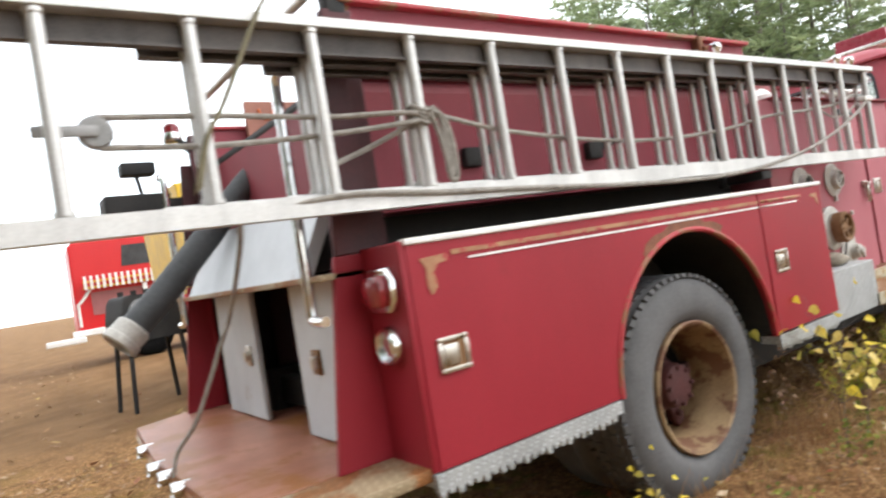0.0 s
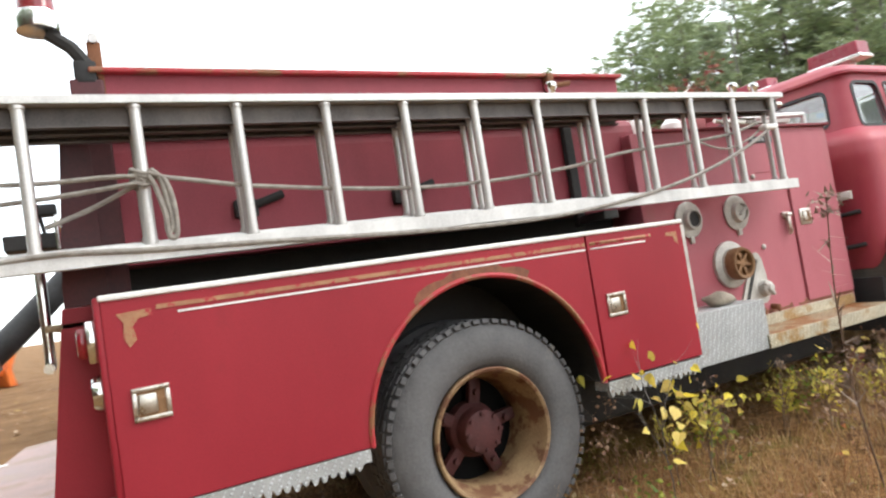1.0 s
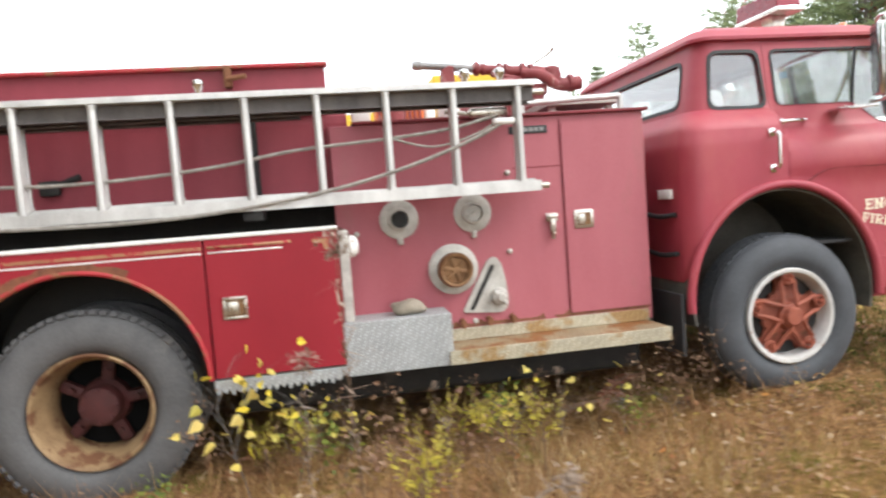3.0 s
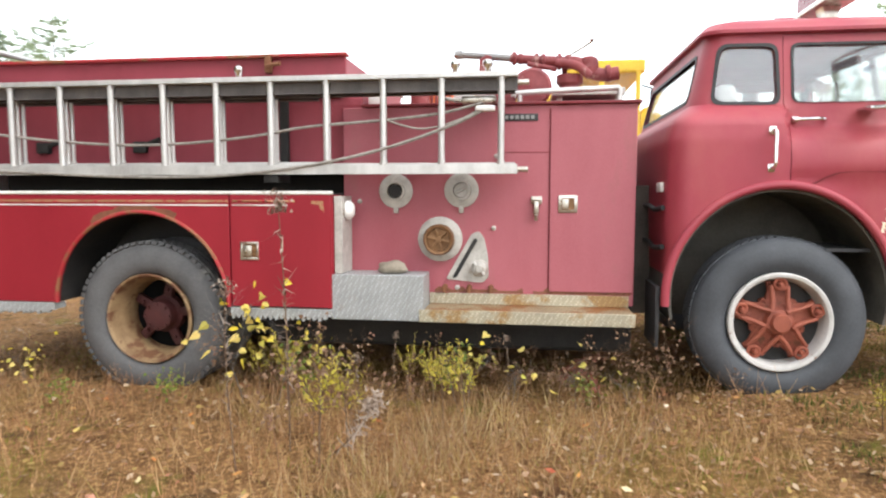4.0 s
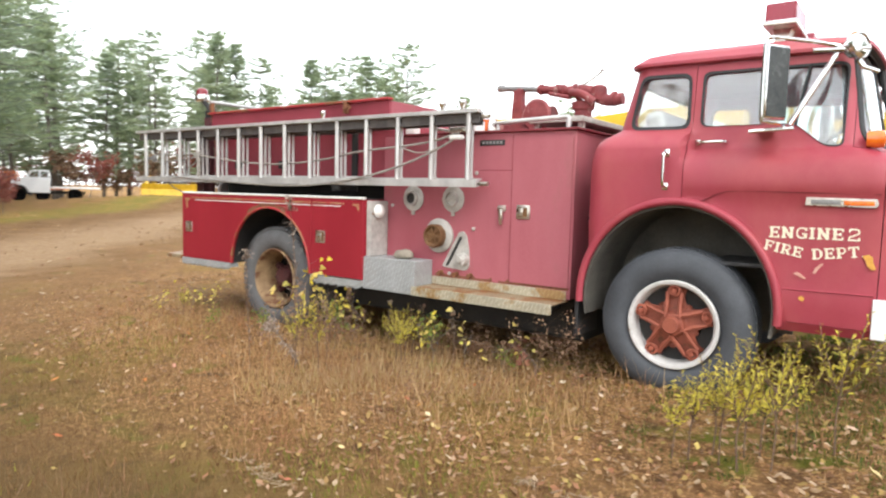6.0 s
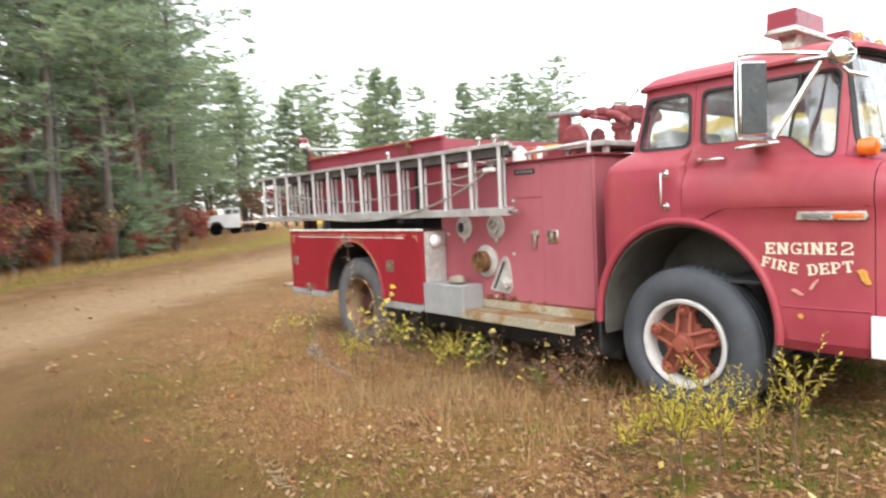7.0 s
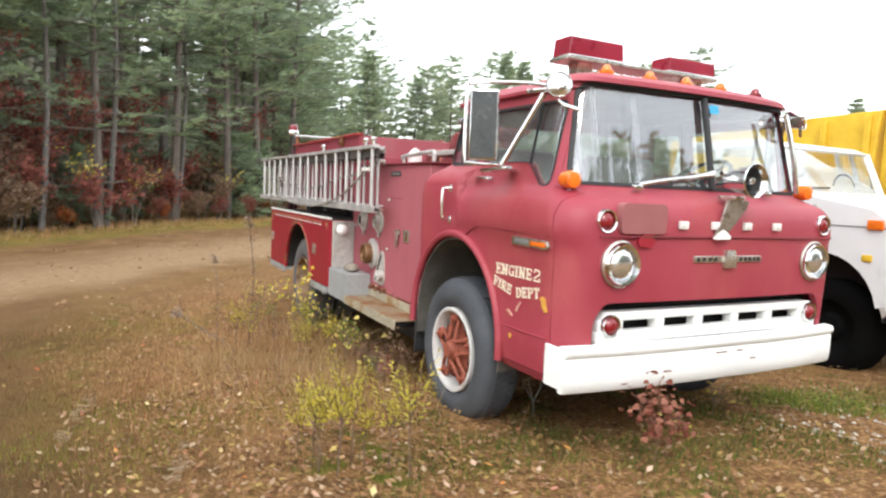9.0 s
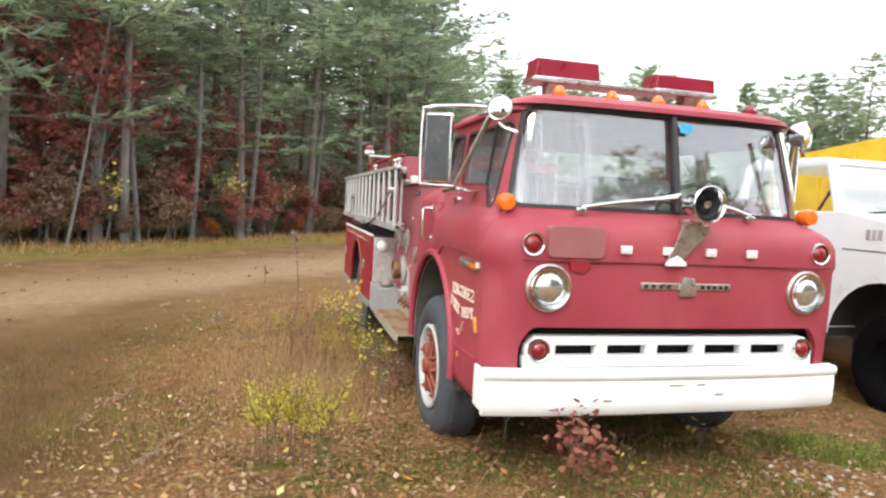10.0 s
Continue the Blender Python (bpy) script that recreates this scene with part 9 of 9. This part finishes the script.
        box(b, 0.86 + k * 0.06, 0.90 + k * 0.06, -0.006, 0.004, 1.56, 1.65)
        part("door_mark", b, M["alu"], t, "grey painted bar")
    for xx in (1.12,):
        simple_wheel(xx, 0.17, 0.46, 0.48, 0.28, t)
        simple_wheel(xx, W - 0.02, 0.46, 0.48, 0.28, t, -1)
    simple_wheel(-2.6, 0.05, 0.46, 0.48, 0.3, t)
    simple_wheel(-2.6, W - 0.05, 0.46, 0.48, 0.3, t, -1)
    b = B()
    box(b, -3.3, 1.7, 0.6, 0.7, 0.55, 0.75)
    box(b, -3.3, 1.7, W - 0.7, W - 0.6, 0.55, 0.75)
    box(b, 0.5, 1.7, 0.35, W - 0.35, 0.5, 1.5)
    part("chassis", b, M["black"], t, "black chassis")
    b = B()
    o, i = arc(1.10, 0.62, 0.598, 0, 180, 20), arc(1.10, 0.62, 0.63, 0, 180, 20)
    prism(b, o + i[::-1], "y", 0.02, 0.5)
    part("wheel_well", b, M["black"], t)
    if body == "flatbed":
        b = B()
        box(b, -4.3, -1.0, -0.05, W + 0.05, 0.95, 1.10, 0.02)
        part("bed", b, M[paint], t, "low flat bed")
    else:
        b = B()
        box(b, -3.1, -1.05, -0.1, W + 0.1, 1.05, 1.66, 0.04)
        part("tank_body", b, M[paint], t, "pale utility body")
    t.matrix_basis = Matrix.Translation((x, y, gz(x, y))) @ Euler((0, 0, turn)).to_matrix().to_4x4()
    return t


white = pickup("white_truck", "old white bonneted truck parked beside the fire engine", 5.80, 5.85, 0.0, "white_truck", "utility")


def dump_truck(x, y):
    t = thing("dump_truck", "yellow dump truck parked behind the white truck", "truck")
    b = B()
    prism(b, [(-4.0, 1.25), (-0.75, 1.25), (-0.62, 2.86), (-2.3, 2.80), (-4.1, 2.62)], "y", 0, 2.4, 0.02)
    part("dump_body", b, M["yellow"], t, "yellow steel dump body")
    for k in range(6):
        b = B()
        box(b, -3.7 + k * 0.58, -3.62 + k * 0.58, -0.05, 0.0, 1.25, 2.62 + k * 0.035, 0.01)
        part("rib", b, M["yellow"], t, "yellow body rib")
    b = B()
    prism(b, [(-0.58, 0.85), (0.62, 0.85), (0.62, 1.95), (-0.58, 1.95)], "y", 0.05, 2.35, 0.04)
    part("cab", b, M["yellow"], t, "yellow lower cab", 30)
    b = B()
    box(b, -0.58, 0.66, 0.05, 2.35, 3.16, 3.36, 0.03)
    part("cab_roof", b, M["yellow"], t, "yellow cab roof")
    for xx in (-0.56, 0.0, 0.56):
        for yy in (0.08, 2.26):
            b = B()
            box(b, xx - 0.035, xx + 0.035, yy - 0.03, yy + 0.03, 1.93, 3.18, 0.01)
            part("pillar", b, M["yellow"], t, "yellow cab pillar")
    for yy in (0.10, 2.28):
        b = B()
        box(b, -0.52, 0.52, yy - 0.004, yy + 0.004, 1.96, 3.15)
        g = part("window", b, M["clear_glass"], t, "cab window glass")
        g.visible_shadow = False
    b = B()
    prism(b, rounded([(0.70, 2.5), (0.80, 2.5), (0.80, 2.86), (0.70, 2.86)], 0.03), "y", -0.22, -0.16, 0.01)
    tube(b, [(0.62, 0.05, 2.95), (0.75, -0.19, 2.86)], 0.015, 6)
    part("mirror", b, M["black"], t, "dark side mirror")
    b = B()
    prism(b, rounded([(0.64, 0.85), (2.5, 0.85), (2.5, 2.3), (2.35, 2.52), (0.64, 2.66)], 0.12), "y", 0.25, 2.15, 0.04)
    part("bonnet", b, M["yellow"], t, "yellow bonnet", 30)
    for xx in (-3.0, -1.7, 1.9):
        simple_wheel(xx, 0.1, 0.5, 0.5, 0.3, t)
        simple_wheel(xx, 2.3, 0.5, 0.5, 0.3, t, -1)
    b = B()
    box(b, -4.0, 3.2, 0.8, 0.9, 0.7, 1.0)
    box(b, -4.0, 3.2, 1.5, 1.6, 0.7, 1.0)
    part("chassis", b, M["black"], t, "black chassis")
    t.matrix_basis = Matrix.Translation((x, y, gz(x, y)))
    return t


dump_truck(6.5, 8.4)


def red_truck(x, y, turn):
    t = thing("red_utility_truck", "bright red utility truck with a yellow slatted rack across the lot", "truck")
    b = B()
    prism(b, [(0.0, 0.72), (5.2, 0.72), (5.2, 1.72), (2.9, 1.75), (2.8, 2.6), (0.1, 2.6), (0.0, 2.5)], "y", 0, 2.3, 0.04)
    part("body", b, M["red_bright"], t, "bright red body", 30)
    b = B()
    box(b, -0.12, 0.52, -0.14, 0.0, 0.66, 0.78, 0.02)
    part("bumper", b, M["white"], t, "white bumper step")
    b = B()
    box(b, -0.6, 0.10, -0.42, -0.16, 0.55, 0.66, 0.02)
    part("bumper_end", b, M["white"], t, "white bumper end")
    b = B()
    box(b, 0.18, 1.9, -0.13, -0.05, 1.72, 1.76, 0.01)
    box(b, 0.18, 1.9, -0.13, -0.05, 1.60, 1.64, 0.01)
    rack = part("rack", b, M["yellow"], t, "yellow slatted rack rail")
    for k in range(15):
        b = B()
        box(b, 0.20 + k * 0.115, 0.255 + k * 0.115, -0.15, -0.13, 1.58, 1.86, 0.004)
        part("slat", b, M["trim"], rack, "cream slat")
    b = B()
    box(b, 0.30, 1.30, -0.012, -0.002, 1.05, 1.52, 0.004)
    part("side_panel", b, M["patch"], t, "faded pinkish side panel")
    b = B()
    tube(b, [(0.05, -0.03, 0.85), (0.05, -0.05, 1.30), (0.12, -0.05, 1.36), (0.30, -0.04, 1.58)], 0.03, 6)
    part("grab_handle", b, M["trim"], t, "pale grab handle")
    for px in (1.28, 1.52):
        b = B()
        box(b, px, px + 0.09, -0.10, -0.01, 1.30, 1.58, 0.02)
        part("rack_post", b, M["white"], t, "white rack post")
    for xx in (1.3, 4.3):
        simple_wheel(xx, 0.02, 0.48, 0.48, 0.3, t)
        simple_wheel(xx, 2.28, 0.48, 0.48, 0.3, t, -1)
    b = B()
    prism(b, [(0.95, 1.98), (2.5, 1.98), (2.45, 2.42), (1.0, 2.42)], "y", -0.012, 0.01)
    part("window", b, M["interior"], t, "dark cab window")
    t.matrix_basis = Matrix.Translation((x, y, gz(x, y))) @ Euler((0, 0, turn)).to_matrix().to_4x4() @ Matrix.Scale(1.15, 4)


red_truck(2.05, 17.4, radians(-4))


def engine_block(x, y, turn):
    t = thing("engine_block", "grimy black engine block standing on a trestle", "engine")
    b = B()
    prism(b, rounded([(-0.42, 0.0), (0.42, 0.0), (0.5, 0.35), (0.4, 0.62), (-0.38, 0.66), (-0.46, 0.3)], 0.08), "y", -0.3, 0.3, 0.03)
    part("block", b, M["black"], t, "grimy black casting", 30)
    b = B()
    lathe(b, [(0.0, 0.06), (0.07, 0.06), (0.09, 0.04), (0.16, 0.03), (0.17, -0.02), (0, -0.02)], Matrix.Translation((-0.18, -0.31, 0.42)) @ AY, 20)
    part("pulley", b, M["alu_dark"], t, "grey belt pulley")
    for k in range(4):
        b = B()
        rod(b, (-0.3 + k * 0.18, 0.0, 0.6), (-0.3 + k * 0.18, 0.0, 0.72), 0.04)
        part("cylinder_cap", b, M["black"], t)
    for lx in (-0.36, 0.36):
        for ly in (-0.24, 0.24):
            b = B()
            rod(b, (lx * 1.2, ly * 1.2, -0.96), (lx, ly, 0.02), 0.032, None, 8)
            part("leg", b, M["black"], t, "dark trestle leg")
    t.matrix_basis = Matrix.Translation((x, y, gz(x, y) + 0.84)) @ Euler((0, 0, turn)).to_matrix().to_4x4() @ Matrix.Scale(0.88, 4)


engine_block(1.95, 9.0, radians(12))


def machine(name, label, x, y, turn, mat, size=1.0):
    t = thing(name, label, "machine")
    for yy in (0, 1.5):
        b = B()
        prism(b, rounded([(-1.5, 0.0), (1.5, 0.0), (1.8, 0.4), (1.4, 0.8), (-1.4, 0.8), (-1.8, 0.4)], 0.2), "y", yy, yy + 0.45, 0.03)
        part("track", b, M["black"], t, "dark crawler track")
    b = B()
    prism(b, [(-1.2, 0.8), (1.6, 0.8), (1.6, 1.5), (0.4, 1.6), (0.3, 2.4), (-0.9, 2.4), (-1.2, 1.6)], "y", 0.35, 1.6, 0.06)
    part("body", b, M[mat], t, "painted machine body", 30)
    b = B()
    prism(b, [(2.0, 0.05), (2.25, 0.05), (2.1, 0.6), (2.3, 1.1), (2.15, 1.12), (1.95, 0.6)], "y", -0.3, 2.25, 0.02)
    part("blade", b, M[mat], t, "front blade")
    b = B()
    for yy in (0.1, 1.8):
        tube(b, [(2.0, yy, 0.5), (-0.5, yy, 0.5)], 0.08, 8)
    part("push_arm", b, M[mat], t, "blade arm")
    b = B()
    box(b, -0.75, 0.22, 0.33, 1.62, 1.65, 2.25, 0.02)
    part("cab_glass", b, M["interior"], t, "dark cab windows")
    t.matrix_basis = Matrix.Translation((x, y, gz(x, y))) @ Euler((0, 0, turn)).to_matrix().to_4x4() @ Matrix.Scale(size, 4)




def grader(x, y, turn, size):
    t = thing("grader_blade", "low yellow grader blade with raised arms across the lot", "machine")
    b = B()
    prism(b, [(-0.15, 0.1), (0.12, 0.08), (0.02, 0.55), (0.2, 0.98), (0.05, 1.0), (-0.12, 0.55)], "y", -2.4, 2.4, 0.02)
    part("blade", b, M["yellow"], t, "wide yellow steel blade")
    for yy in (-2.1, 2.0):
        b = B()
        tube(b, [(-0.3, yy, 0.6), (-0.9, yy * 0.96, 1.35), (-2.0, yy * 0.85, 1.5), (-3.2, yy * 0.7, 0.9)], 0.14, 8)
        part("arm", b, M["yellow"], t, "yellow lifting arm")
    b = B()
    prism(b, rounded([(-4.4, 0.5), (-2.0, 0.5), (-1.9, 1.0), (-4.2, 1.2)], 0.15), "y", -0.9, 0.9, 0.04)
    part("body", b, M["black"], t, "dark machine body", 30)
    for yy in (-1.15, 1.15):
        simple_wheel(-3.3, yy, 0.5, 0.5, 0.35, t, 1 if yy < 0 else -1)
    t.matrix_basis = Matrix.Translation((x, y, gz(x, y) - 0.08)) @ Euler((0, 0, turn)).to_matrix().to_4x4() @ Matrix.Scale(size, 4)


grader(-38.2, 25.6, radians(-32), 0.95)
machine("orange_machine", "orange tracked machine across the lot", -3.5, 24, radians(30), "orange")
far_white = pickup("white_truck", "white truck parked at the forest corner", -47.5, 19.6, radians(250), "white_truck")
far_orange = pickup("orange_truck", "orange truck parked at the forest corner", -53.0, 19.6, radians(245), "orange")
pickup("pale_car", "pale pickup parked far across the lot", -8, 27, radians(10), "white_truck")
# pale timber lying beside the white truck
b = B()
box(b, -0.6, 0.6, -0.05, 0.05, 0, 0.07, 0.006)
box(b, -0.5, 0.5, 0.12, 0.24, 0, 0.06, 0.006)
me_ob = part("plank", b, M["rim_tan"], None)
me_ob.matrix_basis = Matrix.Translation((7.2, 6.6, gz(7.2, 6.6))) @ Euler((0, 0, 0.2)).to_matrix().to_4x4()
tagged(me_ob, "weathered planks lying on the ground", "plank")
